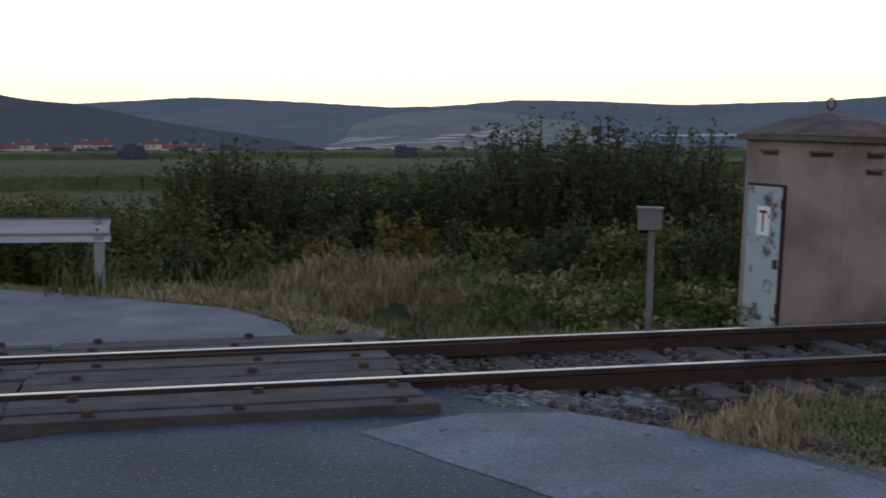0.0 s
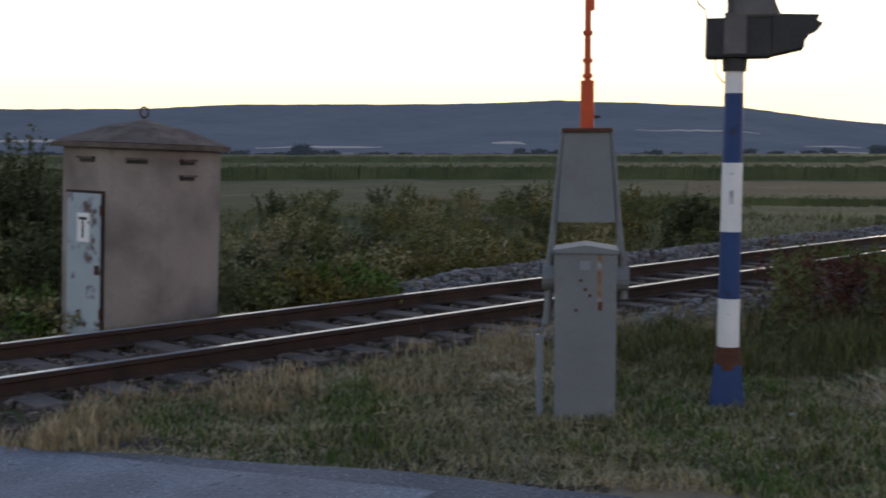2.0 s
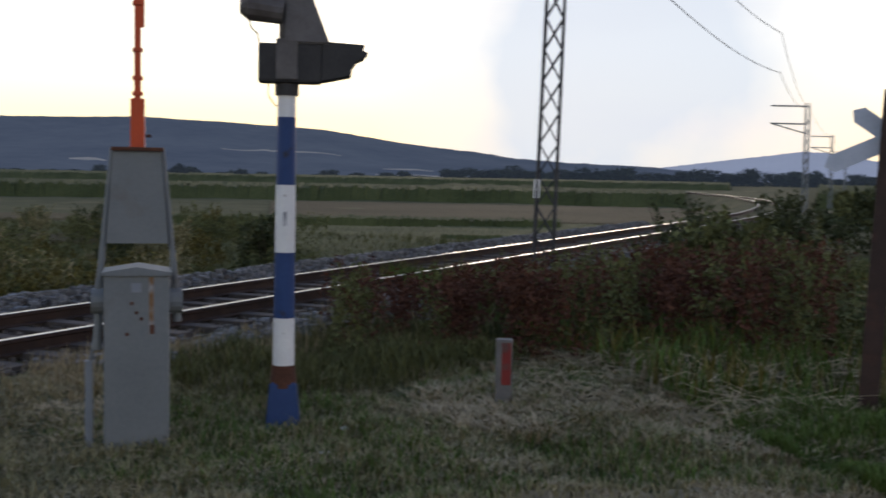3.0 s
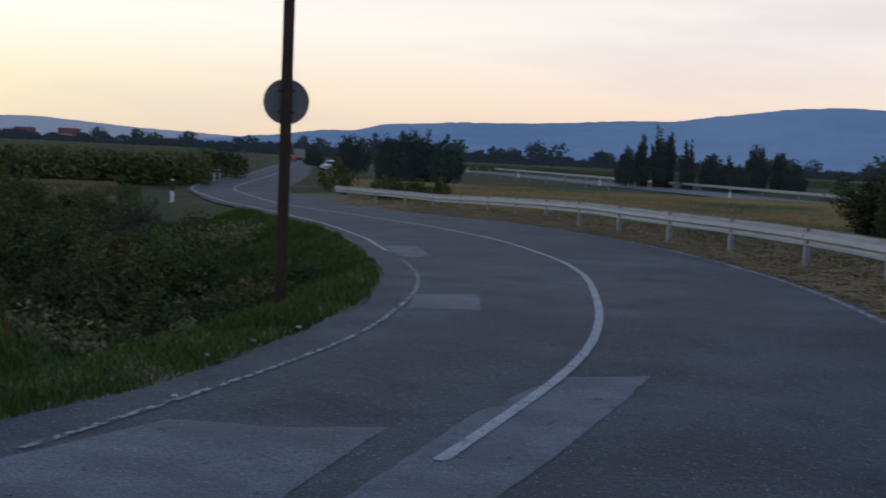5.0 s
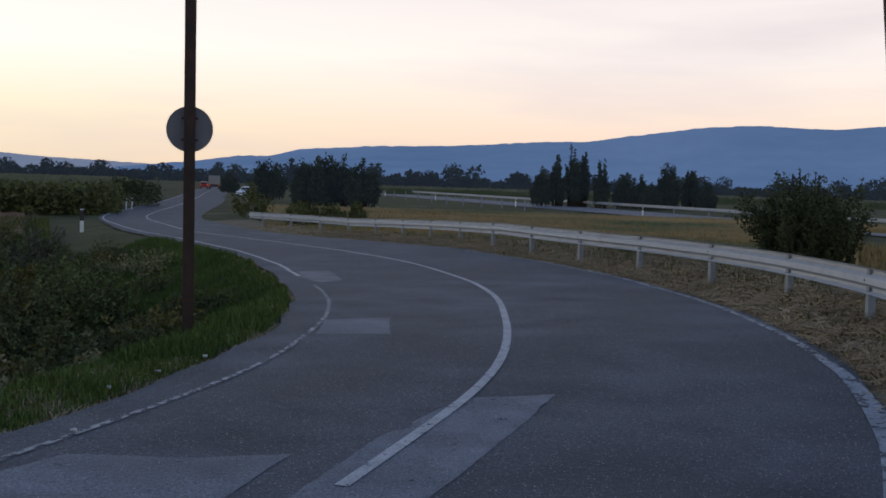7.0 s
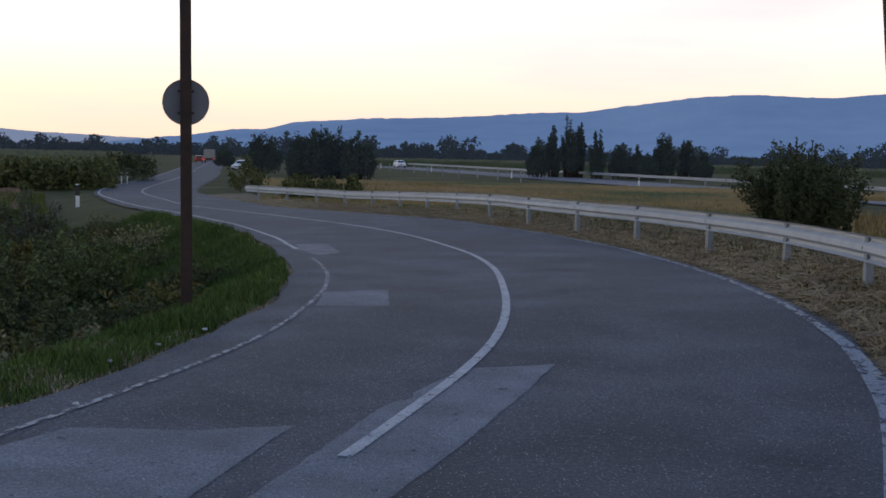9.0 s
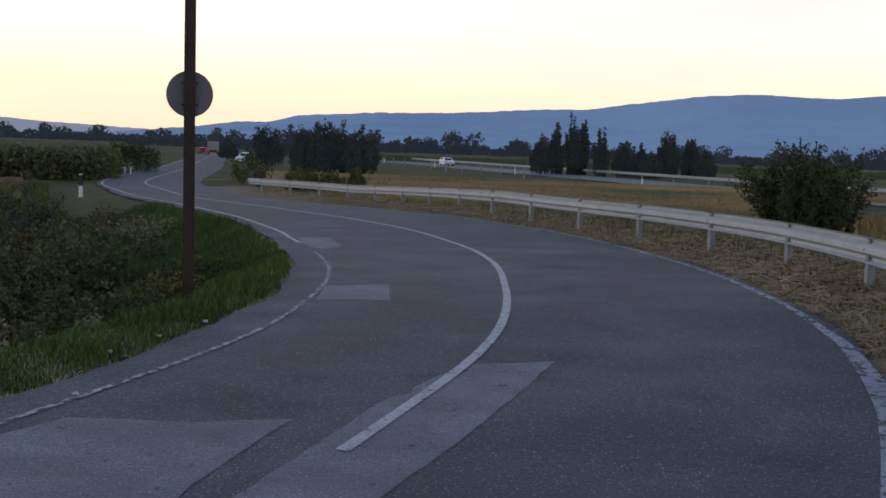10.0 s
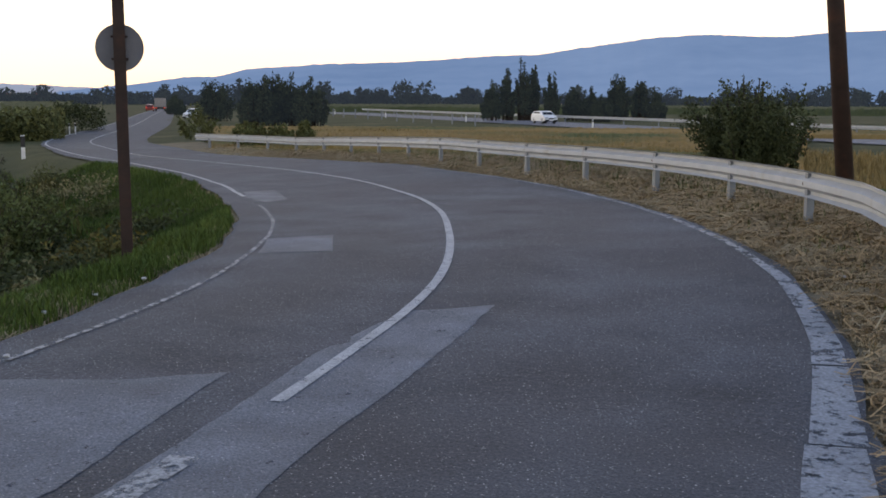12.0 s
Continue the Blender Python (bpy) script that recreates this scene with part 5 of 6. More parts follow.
def plant(name, x, y, z, height, width, mat, label, category, seed, count, leaf=0.06, stems=0, trunk=0.0, clumps=26, upright=0.5, group="", tips=0):
    """A bush or tree: forked stems, a crown of overlapping leaf clumps with gaps, and thin leafy shoots that break its outline."""
    r = random.Random(seed)
    base = thing(name, pose(x, y, z), label, category, group)
    centres, radii = [], []
    if trunk:
        part("trunk", new_tube((0, 0, -0.2), (r.uniform(-0.1, 0.1), 0, trunk + height * 0.25), height * 0.026, height * 0.012, sides=8), BARK, base, "dark trunk")
    for k in range(stems):
        a = 2 * math.pi * (k + r.random() * 0.7) / stems
        reach = width * 0.5 * r.uniform(0.35, 0.8)
        top = trunk + (height - trunk) * r.uniform(0.55, 0.9)
        mid = Vector((math.cos(a) * reach * 0.45, math.sin(a) * reach * 0.45, trunk + (top - trunk) * 0.5))
        end = Vector((math.cos(a) * reach, math.sin(a) * reach, top))
        foot = Vector((0, 0, trunk)) if trunk else Vector((math.cos(a) * width * 0.08, math.sin(a) * width * 0.08, -0.1))
        wood = bmesh.new()
        tube(wood, foot, mid, height * 0.009 + 0.004, height * 0.005 + 0.003, sides=5, caps=False)
        tube(wood, mid, end, height * 0.005 + 0.003, 0.004, sides=5, caps=False)
        part("limb" if trunk else "stem", wood, BARK, base)
    flat_r = width * 0.5
    for k in range(clumps):
        a, d = r.random() * 6.28, flat_r * math.sqrt(r.random()) * 0.86
        crest = (1 - upright * (d / flat_r) ** 2) * r.uniform(0.72, 0.93)
        h = trunk + (height - trunk) * crest * (r.random() ** 0.7)
        centres.append((math.cos(a) * d, math.sin(a) * d, h))
        w = width * r.uniform(0.10, 0.22)
        radii.append((w, w, w * r.uniform(0.7, 1.4)))
    for k in range(tips * 2 + clumps // 2):
        a, d = r.random() * 6.28, flat_r * 0.9 * math.sqrt(r.random())
        x1, y1 = math.cos(a) * d, math.sin(a) * d
        z1 = trunk + (height - trunk) * (1 - upright * (d / flat_r) ** 2) * r.uniform(0.45, 0.78)
        rise = (height - z1) * r.uniform(0.25, 0.8) if k < tips * 2 else height * 0.14
        lean = r.uniform(0.1, 0.8) * rise
        for j in range(9):
            s = j / 8
            centres.append((x1 + math.cos(a) * lean * s * s, y1 + math.sin(a) * lean * s * s, z1 + rise * s))
            w = width * 0.085 * (1.08 - s)
            radii.append((w, w, rise * 0.11))
    centres, radii = np.array(centres), np.array(radii)
    share = np.sqrt(radii.prod(1)) + 1e-4
    v, f = leaves(count, centres, radii, leaf * 0.5, leaf * 1.2, seed, share)
    v[:, 2] = np.maximum(v[:, 2], 0.0)
    mesh_object("crown" if trunk else "foliage", v, f, mat, base, "dense small leaves")
    return base


def shrub(name, x, y, z, height, width, mat, label, seed, count, leaf, category="bush", group="", boughs=40, spread=0.5, root=0.15, taper=0.85):
    """A many-stemmed shrub: arching boughs from one root, each with side twigs and leaves along them, open at the top."""
    r = np.random.default_rng(seed)
    base = thing(name, pose(x, y, z), label, category, group)
    spots, sizes, wood_paths = [], [], []
    for k in range(boughs):
        turn, out = r.uniform(0, 6.283), width * 0.5 * math.sqrt(r.random())
        tall = height * (1 - spread * (2 * out / width) ** 2) * r.uniform(0.62, 0.93 if k > 2 else 1.0)
        end = np.array([math.cos(turn) * out, math.sin(turn) * out, tall])
        path = [np.array([end[0] * (root + (1 - root) * q**1.5), end[1] * (root + (1 - root) * q**1.5), tall * q**0.85]) for q in np.linspace(0, 1, 7)]
        wood_paths.append(path)
        for q in np.linspace(0.22, 1.0, 12):
            p = np.array([np.interp(q, np.linspace(0, 1, 7), [w[c] for w in path]) for c in range(3)])
            fat = width * 0.085 * (1.15 - taper * q)
            spots.append(p)
            sizes.append((fat, fat, fat * 1.2))
            if q < 0.95:
                side = r.normal(0, 1, 3) * (1, 1, 0.5)
                side = side / np.linalg.norm(side) * width * r.uniform(0.05, 0.13)
                side[2] = abs(side[2])
                spots += [p + side * 0.6, p + side]
                sizes += [(fat * 0.7,) * 3, (fat * 0.45,) * 3]
    for path in wood_paths[:: max(1, boughs // 14)]:
        wood = bmesh.new()
        for a, b, thick in zip(path, path[1:], np.linspace(0.012, 0.004, 6)):
            tube(wood, a, b, height * thick, height * thick * 0.8, sides=5, caps=False)
        part("bough", wood, BARK, base)
    spots, sizes = np.array(spots), np.array(sizes)
    v, f = leaves(count, spots, sizes, leaf * 0.55, leaf * 1.2, seed, np.sqrt(sizes.prod(1)) + 1e-4)
    v[:, 2] = np.maximum(v[:, 2], 0.0)
    mesh_object("foliage", v, f, mat, base, "small leaves along thin twigs")
    return base


def ground_z(x, y):
    return float(land(np.array([x]), np.array([y]))[0])


def set_bush(az, far, top_el, width, mat, label, seed, count, leaf, category="bush", trunk=0.0, name="bush", group="", upright=0.5, tips=0, stems=0, clumps=26, drop=0.05):
    """A plant at an azimuth and distance whose top reaches an elevation as seen from the crossing."""
    x, y = heading(az, far)
    z = ground_z(x, y) - drop
    height = max(0.3 + 0.1 * width, 1.7 + far * math.tan(radians(top_el)) - z)
    return plant(name, x, y, z, height, width, mat, label, category, seed, count, leaf, stems, trunk, clumps, upright, group, tips)


ROW = "bushes behind the railway"
DARK_BUSH = "dark green dense bush behind the railway"
for k, (az, far, el, width, mat) in enumerate([
        (0.2, 20, 1.45, 1.5, LEAF_DARK), (-1.6, 20, 0.55, 2.0, LEAF_DARK), (-3.8, 20.5, 0.15, 2.4, LEAF_DARK), (-6.4, 21, -0.4, 2.4, LEAF_DARK), (-9.0, 21, -0.6, 2.4, LEAF_DARK), (-11.4, 21, -0.3, 2.0, LEAF_DARK),
        (-14.6, 21, 1.75, 2.3, LEAF_DARK), (-16.2, 20.5, 2.3, 2.0, LEAF_DARK), (-18.2, 21, 1.8, 2.0, LEAF_DARK), (-20.2, 20.5, 2.45, 2.0, LEAF_DARK), (-22.2, 21, 1.7, 2.0, LEAF_DARK), (-24.4, 20.5, 1.0, 2.2, LEAF_DARK),
        (2.6, 19, -1.9, 2.2, LEAF_OLIVE), (5.2, 19, -2.3, 2.4, LEAF_OLIVE), (8.0, 20, -1.6, 2.6, LEAF_OLIVE), (11, 20, -1.2, 2.6, LEAF_OLIVE)]):
    x, y = heading(az, far)
    z = ground_z(x, y) - 0.05
    shrub("bush", x, y, z, max(0.8, 1.95 + far * math.tan(radians(el)) - z), width * 1.3, mat, DARK_BUSH, 20 + k, 24000, 0.042, group=ROW, boughs=64, spread=0.22, root=0.4)
for k, (az, far, el, width) in enumerate([(-8.6, 17, -3.0, 1.2), (-11.5, 17.2, -3.4, 1.4), (-15, 16.8, -3.6, 1.8), (-18.5, 16.5, -3.4, 1.8), (-22, 16, -3.2, 1.8), (-25.2, 15.5, -3.0, 1.5), (-2.5, 17.6, -3.2, 1.7), (1.0, 17.4, -3.7, 1.6), (4.2, 17.2, -4.2, 1.6), (-5.5, 17.8, -2.6, 1.6)]):
    set_bush(az, far, el, width, (LEAF_OLIVE, LEAF_DARK)[k % 2], "low tangled bush in front of the taller ones", 60 + k, 3600, 0.05, group=ROW, tips=3)
for k, (az, far, el, w) in enumerate([(-8.9, 16, -2.9, 0.55), (-10.6, 16, -2.7, 0.45), (-19.6, 16, -3.9, 0.7), (-5.2, 16.2, -3.8, 0.6)]):
    set_bush(az, far, el, w, LEAF_YELLOW, "yellow-green weed standing among darker bushes", 80 + k, 700, 0.06, category="weed", name="tall_weed", group="tall weeds", upright=0.15)
# weeds right of the hut
def weed(az, far, height, width, mat, label, seed, count, leaf, group, upright=0.3):
    x, y = heading(az, far)
    return plant("tall_weed", x, y, ground_z(x, y) - 0.05, height, width, mat, label, "weed", seed, count, leaf, 0, 0.0, 14, upright, group, 5)


for k in range(150):
    rr = random.Random(300 + k)
    far = 14.0 + 34 * rr.random() ** 1.7
    az = -36 - 23 * rr.random()
    if heading(az, far)[1] < 11.4:
        continue
    weed(az, far, rr.uniform(0.5, 1.45) * (1 + far * 0.008), rr.uniform(0.8, 2.0), (LEAF_OLIVE, LEAF_OLIVE, LEAF_DARK, LEAF_YELLOW, GRASS_MIXED)[rr.randrange(5)], "tall green and yellowing weeds beyond the rails", 300 + k, 1300, 0.045, "weeds beyond the rails")
for k in range(44):
    rr = random.Random(900 + k)
    az, far = -11.5 - 15 * rr.random(), 12.6 + 3.2 * rr.random()
    weed(az, far, rr.uniform(0.22, 0.6), rr.uniform(0.5, 1.1), (GRASS_GREEN, LEAF_OLIVE, GRASS_GREEN, GRASS_MIXED)[rr.randrange(4)], "low green nettles and grass before the bushes", 900 + k, 620, 0.045, "low weeds before the bushes", 0.4)
for k in range(26):
    rr = random.Random(960 + k)
    az, far = -35.2 - 6 * rr.random(), 12.6 + 3 * rr.random()
    weed(az, far, rr.uniform(0.3, 0.7), rr.uniform(0.5, 1.0), (GRASS_GREEN, LEAF_OLIVE, LEAF_YELLOW)[rr.randrange(3)], "low green weeds beside the hut", 960 + k, 620, 0.045, "weeds beside the hut", 0.4)
# reddish docks and a bush between the rails and the road
for k in range(230):
    rr = random.Random(4000 + k)
    az, far = -61 - 25 * rr.random() ** 0.8, 10.5 + 7.5 * rr.random()
    if heading(az, far)[1] > 6.6:
        continue
    set_bush(az, far, -3.4 - 1.8 * rr.random() + 0.13 * max(0.0, -66 - az), rr.uniform(0.28, 0.55), (LEAF_RUST, LEAF_RUST, LEAF_OLIVE)[rr.randrange(3)], "reddish withered dock plants by the track", 4000 + k, 380, 0.032, category="weed", name="dry_weed", group="withered docks", upright=0.2)
for k, (az, far, el, w, mat) in enumerate([(-78.5, 24, -0.2, 2.2, LEAF_DARK), (-81, 15, -0.6, 1.8, LEAF_OLIVE), (-57.5, 25, -1.5, 1.6, LEAF_DARK), (-83, 26, 0.55, 1.6, LEAF_DARK)]):
    set_bush(az, far, el, w, mat, "dark green bush beside the railway", 450 + k, 5200, 0.06, group="bushes by the track", tips=4, stems=4)
# ditch on the inside of the bend
for k in range(120):
    rr = random.Random(500 + k)
    az, far = -85 - 26 * rr.random(), 12.5 + 24 * rr.random() ** 1.2
    x, y = heading(az, far)
    if abs(road_place(x, y)[0]) < 4.4 or math.hypot(x - 9.3, y) < 1.4:
        continue
    set_bush(az, far, min(-3.0 - 28 / far, -math.degrees(math.atan(2.1 / far))) - 1.4 * rr.random(), rr.uniform(0.9, 2.2), (LEAF_DARK, LEAF_OLIVE, LEAF_OLIVE, LEAF_YELLOW, GRASS_MIXED)[rr.randrange(5)], "tangled green brambles in the roadside ditch", 500 + k, 1500, 0.045, name="bramble", category="bramble", group="brambles in the ditch", upright=0.4)
ditch_rng = random.Random(77)
for k in range(46):
    row_at = station(10.5, -7.6) + int((station(44, -15.8) - station(10.5, -7.6)) * ditch_rng.random() ** 1.3)
    off = ditch_rng.uniform(6.6, 11.5)
    dx, dy = ROAD_AHEAD[row_at]
    x, y = ROAD[row_at][0] - dy * off, ROAD[row_at][1] + dx * off
    if math.hypot(x - 12.1, y + 4.4) < 1.8 or math.hypot(x, y) < 11:
        continue
    tint = (LEAF_DARK, LEAF_OLIVE, LEAF_GREEN_PALE, LEAF_OLIVE, LEAF_GREEN_PALE)[ditch_rng.randrange(5)]
    shrub("ditch_bush", x, y, ground_z(x, y) - 0.05, ditch_rng.uniform(1.2, 2.0), ditch_rng.uniform(1.6, 2.8), tint, "dense green bush growing out of the roadside ditch", 1200 + k, 6500, 0.05, group="ditch bushes", boughs=22, spread=0.5, root=0.4)
for k, (az, far, top, w, mat) in enumerate([(-103.4, 21, 0.55, 2.4, LEAF_GREEN_PALE), (-104.9, 22.5, 0.50, 2.2, LEAF_GREEN_PALE), (-101.2, 20, 0.35, 2.4, LEAF_OLIVE), (-102.8, 33, 0.85, 2.6, LEAF_GREY), (-99.5, 26, 0.3, 2.4, LEAF_DARK), (-102.2, 25, 0.15, 2.0, LEAF_YELLOW), (-101.0, 26, 0.05, 1.8, LEAF_YELLOW)]):
    x, y = heading(az, far)
    shrub("ditch_bush", x, y, ground_z(x, y) - 0.05, top - ground_z(x, y), w, mat, "leafy bush at the edge of the ditch, lit by the sky", 1300 + k, 6500, 0.055, group="ditch bushes", boughs=26, spread=0.45)
for k, (az, far, el, w, mat) in enumerate([(-86.5, 44, 0.15, 3.4, LEAF_DARK), (-88.8, 48, 0.2, 2.8, LEAF_DARK), (-91.0, 50, -0.1, 3.4, LEAF_DARK), (-107.2, 95, 0.05, 4.5, LEAF_DARK)]):
    set_bush(az, far, el, w, mat, "rounded dark bush at the edge of the field", 560 + k, 4200, 0.11, group="bushes by the field", tips=3)
bx, by = heading(-140.3, 27)
shrub("bush", bx, by, ground_z(bx, by) - 0.05, 3.45, 3.4, LEAF_DARK, "large dark green many-stemmed bush behind the guardrail", 600, 52000, 0.052, boughs=100, spread=0.16)
for k in range(3):
    q = heading(-140.75 - 0.55 * k, 27.2)
    shrub("bush_shoot", *q, ground_z(*q) - 0.05, (3.8, 3.5, 3.3)[k], 1.7, LEAF_DARK, "tall thin leafy shoots rising through the bush", 603 + k, 4200, 0.05, group="shoots of the bush", boughs=11, spread=0.35)
for k, (az, far, el, w) in enumerate([(-115.5, 56, -0.45, 1.8), (-117.0, 58, -0.9, 1.6), (-118.2, 58, -0.9, 1.2), (-112.9, 66, -0.2, 2.2)]):
    set_bush(az, far, el, w, LEAF_OLIVE, "olive green shrub at the edge of the meadow", 610 + k, 1500, 0.11, group="meadow shrubs")

TREES = [(-113.75, 140, 1.15, 4.4, 1.0), (-115.75, 112, 1.45, 3.6, 0.6), (-116.6, 118, 1.72, 3.4, 0.7), (-117.5, 114, 1.55, 3.2, 0.6), (-118.5, 110, 1.25, 3.0, 0.5), (-111.8, 190, 0.3, 3.0, 0.6),
         (-127.5, 150, 1.1, 2.6, 0.5), (-128.3, 152, 1.75, 2.4, 0.6), (-129.05, 152, 2.45, 2.2, 0.8), (-129.6, 154, 2.25, 1.7, 0.8), (-130.5, 150, 1.55, 2.3, 0.6), (-131.6, 156, 0.75, 3.2, 0.4), (-132.5, 157, 0.75, 2.6, 0.4),
         (-133.85, 158, 1.55, 3.4, 1.2), (-134.9, 165, 1.45, 2.4, 2.0), (-135.7, 160, 0.6, 2.6, 0.5), (-133.0, 150, 0.25, 3.0, 0.3)]
# a weak bluish emission on the leaves stands in for evening haze
TREE_LEAF = haze_glow_material("dark_tree_leaves_in_painted_haze", (0.024, 0.032, 0.016), (0.066, 0.075, 0.038), 0.4, (0.04, 0.055, 0.085), 0.16)
for k, (az, far, el, width, trunk) in enumerate(TREES):
    x, y = heading(az, far)
    z = ground_z(x, y) - 0.1
    high = 1.8 + far * math.tan(radians(el)) - z
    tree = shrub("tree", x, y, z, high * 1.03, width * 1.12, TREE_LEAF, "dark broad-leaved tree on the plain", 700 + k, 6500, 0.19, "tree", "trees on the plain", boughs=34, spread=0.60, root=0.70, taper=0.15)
    part("trunk", new_tube((0, 0, -0.2), (0, 0, high * 0.6), high * 0.028, high * 0.010, sides=8), BARK, tree, "dark trunk")


def maize_edge(az0, az1, near, deep, height, seed, label, count):
    """The leafy front rows of a maize field: upright stalks with arching leaves."""
    r = np.random.default_rng(seed)
    a, d = np.radians(r.uniform(az0, az1, count)), near + deep * r.random(count) ** 1.5
    x, y = -np.sin(a) * d, np.cos(a) * d
    tall = height * r.uniform(0.8, 1.12, count)
    centres = np.concatenate([np.stack([x, y, PLAIN + tall * q], 1) for q in (0.2, 0.45, 0.7, 0.92)])
    v, f = leaves(count * 9, centres, np.full((len(centres), 3), (0.22, 0.22, 0.30)), 0.10, 0.26, seed)
    return tagged(mesh_object("maize_front", v, f, LEAF_OLIVE), label, "crop field", kind="stuff")


maize_edge(-106.6, -85, 74, 12, 1.85, 46, "leafy front rows of the maize field", 2600)


def treeline(name, az0, az1, far, low, high, mat, seed, label, count=46):
    """A far hedge of trees: one rough mass of leaf clumps."""
    r = np.random.default_rng(seed)
    az = np.linspace(az0, az1, count) + r.normal(0, 0.2, count)
    h = low + (high - low) * r.random(count) ** 2.2
    w = r.uniform(3, 7, count) * far / 450
    centres, radii = [], []
    for a, hh, ww in zip(az, h, w):
        x, y = heading(a, far + r.uniform(-20, 20))
        for s in (0.25, 0.5, 0.75):
            centres.append((x + r.uniform(-1, 1), y + r.uniform(-1, 1), PLAIN + hh * s))
            radii.append((ww * (1.1 - s * 0.5), ww * (1.1 - s * 0.5), hh * 0.3))
    v, f = leaves(count * 260, centres, np.array(radii), 0.5 * far / 450, 1.2 * far / 450, seed)
    v[:, 2] = np.maximum(v[:, 2], PLAIN - 0.2)
    return tagged(mesh_object(name, v, f, mat), label, "trees", kind="stuff")


# far leaves emit a little blue, in place of the haze before them
FAR_LEAF = haze_glow_material("far_trees_in_painted_haze", (0.016, 0.022, 0.014), (0.035, 0.042, 0.026), 0.05, (0.05, 0.065, 0.10), 0.35)
treeline("treeline_south", -111, -146, 520, 4, 12, FAR_LEAF, 41, "line of far trees and hedges, haze put in as glow", 90)
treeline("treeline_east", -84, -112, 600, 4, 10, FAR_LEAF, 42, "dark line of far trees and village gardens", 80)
treeline("treeline_north_east", -66, -84, 560, 5, 9, FAR_LEAF, 43, "row of far trees, haze put in as glow", 40)
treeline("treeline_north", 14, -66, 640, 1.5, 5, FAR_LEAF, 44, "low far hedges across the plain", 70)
for k, (az, far, el, w) in enumerate([(-37.6, 420, 0.42, 9.5), (-52.5, 430, 0.30, 6), (-55.5, 430, 0.15, 5), (3.6, 300, 0.25, 7), (-9.9, 300, 0.1, 6), (-120.9, 470, 0.75, 8), (-122.0, 470, 0.7, 5), (-123.6, 480, 0.55, 10), (-126.3, 480, 0.95, 8)]):
    x, y = heading(az, far)
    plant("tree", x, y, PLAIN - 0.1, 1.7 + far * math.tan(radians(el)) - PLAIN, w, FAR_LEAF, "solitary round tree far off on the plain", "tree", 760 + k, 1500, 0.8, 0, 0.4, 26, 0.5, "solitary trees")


def blades(name, xs, ys, low, high, width, mat, label, seed, lean=0.5, base=None):
    """Grass: each blade a bent tapering strip of two faces."""
    r = np.random.default_rng(seed)
    n = len(xs)
    z = land(xs, ys) if base is None else base
    h, a = r.uniform(low, high, n) * (0.75 + 0.35 * wave(xs, ys, 0.8, seed % 7)), r.uniform(0, 6.283, n)
    bend = r.uniform(0.1, lean, n) * h
    dx, dy = np.cos(a), np.sin(a)
    wx, wy = -dy * width, dx * width
    low_l = np.stack([xs - wx, ys - wy, z - 0.02], 1)
    low_r = np.stack([xs + wx, ys + wy, z - 0.02], 1)
    mid_l = np.stack([xs - wx * 0.7 + dx * bend * 0.3, ys - wy * 0.7 + dy * bend * 0.3, z + h * 0.6], 1)
    mid_r = np.stack([xs + wx * 0.7 + dx * bend * 0.3, ys + wy * 0.7 + dy * bend * 0.3, z + h * 0.6], 1)
    tip = np.stack([xs + dx * bend, ys + dy * bend, z + h], 1)
    verts = np.stack([low_l, low_r, mid_r, mid_l, tip], 1).reshape(-1, 3)
    i = np.arange(n)[:, None] * 5
    faces = (i + np.array([[0, 1, 2, 3]])).tolist() + (i + np.array([[3, 2, 4]])).tolist()
    return tagged(mesh_object(name, verts, faces, mat), label, "grass", kind="stuff")


def scatter(count, x0, y0, x1, y1, seed, keep):
    r = np.random.default_rng(seed)
    x, y = r.uniform(x0, x1, count), r.uniform(y0, y1, count)
    ok = keep(x, y)
    return x[ok], y[ok]


def off_road(x, y, gap=0.05):
    s = road_place(x, y)
    return (s < -ROAD_LEFT - gap - 0.5 * np.exp(-((x - 3) ** 2 + (y - 4) ** 2) / 8)) | (s > ROAD_RIGHT + gap)


def off_apron(x, y):
    return x > np.interp(y, [10.0, 11.0, 12.3, 13.55, 14.6, 15.2], [0.78, 0.72, 0.2, -1.05, -2.4, -6.0])


def south_of_track(x, y):
    return off_road(x, y) & (y < 7.05 - 0.25 * wave(x, y, 1.3, 2)) & (road_place(x, y) < 0) & ~((x < 3.3) & (y > 6.3))


x, y = scatter(170000, 2.5, -3, 16, 7.3, 71, lambda x, y: south_of_track(x, y) & (wave(x, y, 1.6, 0.7) > -0.8))
blades("verge_grass", x, y, 0.03, 0.12, 0.006, GRASS_MIXED, "short half-dry mown grass between the road and the track", 72, 1.6)
x, y = scatter(70000, 3.5, -2, 16, 6.6, 73, lambda x, y: south_of_track(x, y) & (wave(x, y, 2.2, 2.7) > -0.1))
blades("verge_grass", x, y, 0.04, 0.14, 0.006, GRASS_GREEN, "greener tufts of grass between the road and the track", 74, 1.2)
x, y = scatter(150000, 2.8, -2, 14, 7.0, 79, lambda x, y: south_of_track(x, y) & (wave(x, y, 0.7, 3.3) + 0.6 * wave(x, y, 2.4, 1.1) > -0.25))
blades("mown_hay", x, y, 0.015, 0.05, 0.005, STRAW, "thin scattered mown hay on the grass", 80, 5.0)
x, y = scatter(26000, 2.5, 4.2, 11, 7.6, 75, lambda x, y: off_road(x, y) & (y > 5.9) & (y < 7.35) & (wave(x, y, 0.9, 1.2) > 0.0))
blades("dry_grass", x, y, 0.06, 0.20, 0.006, GRASS_DRY, "dry yellow grass along the ballast", 76, 0.7)
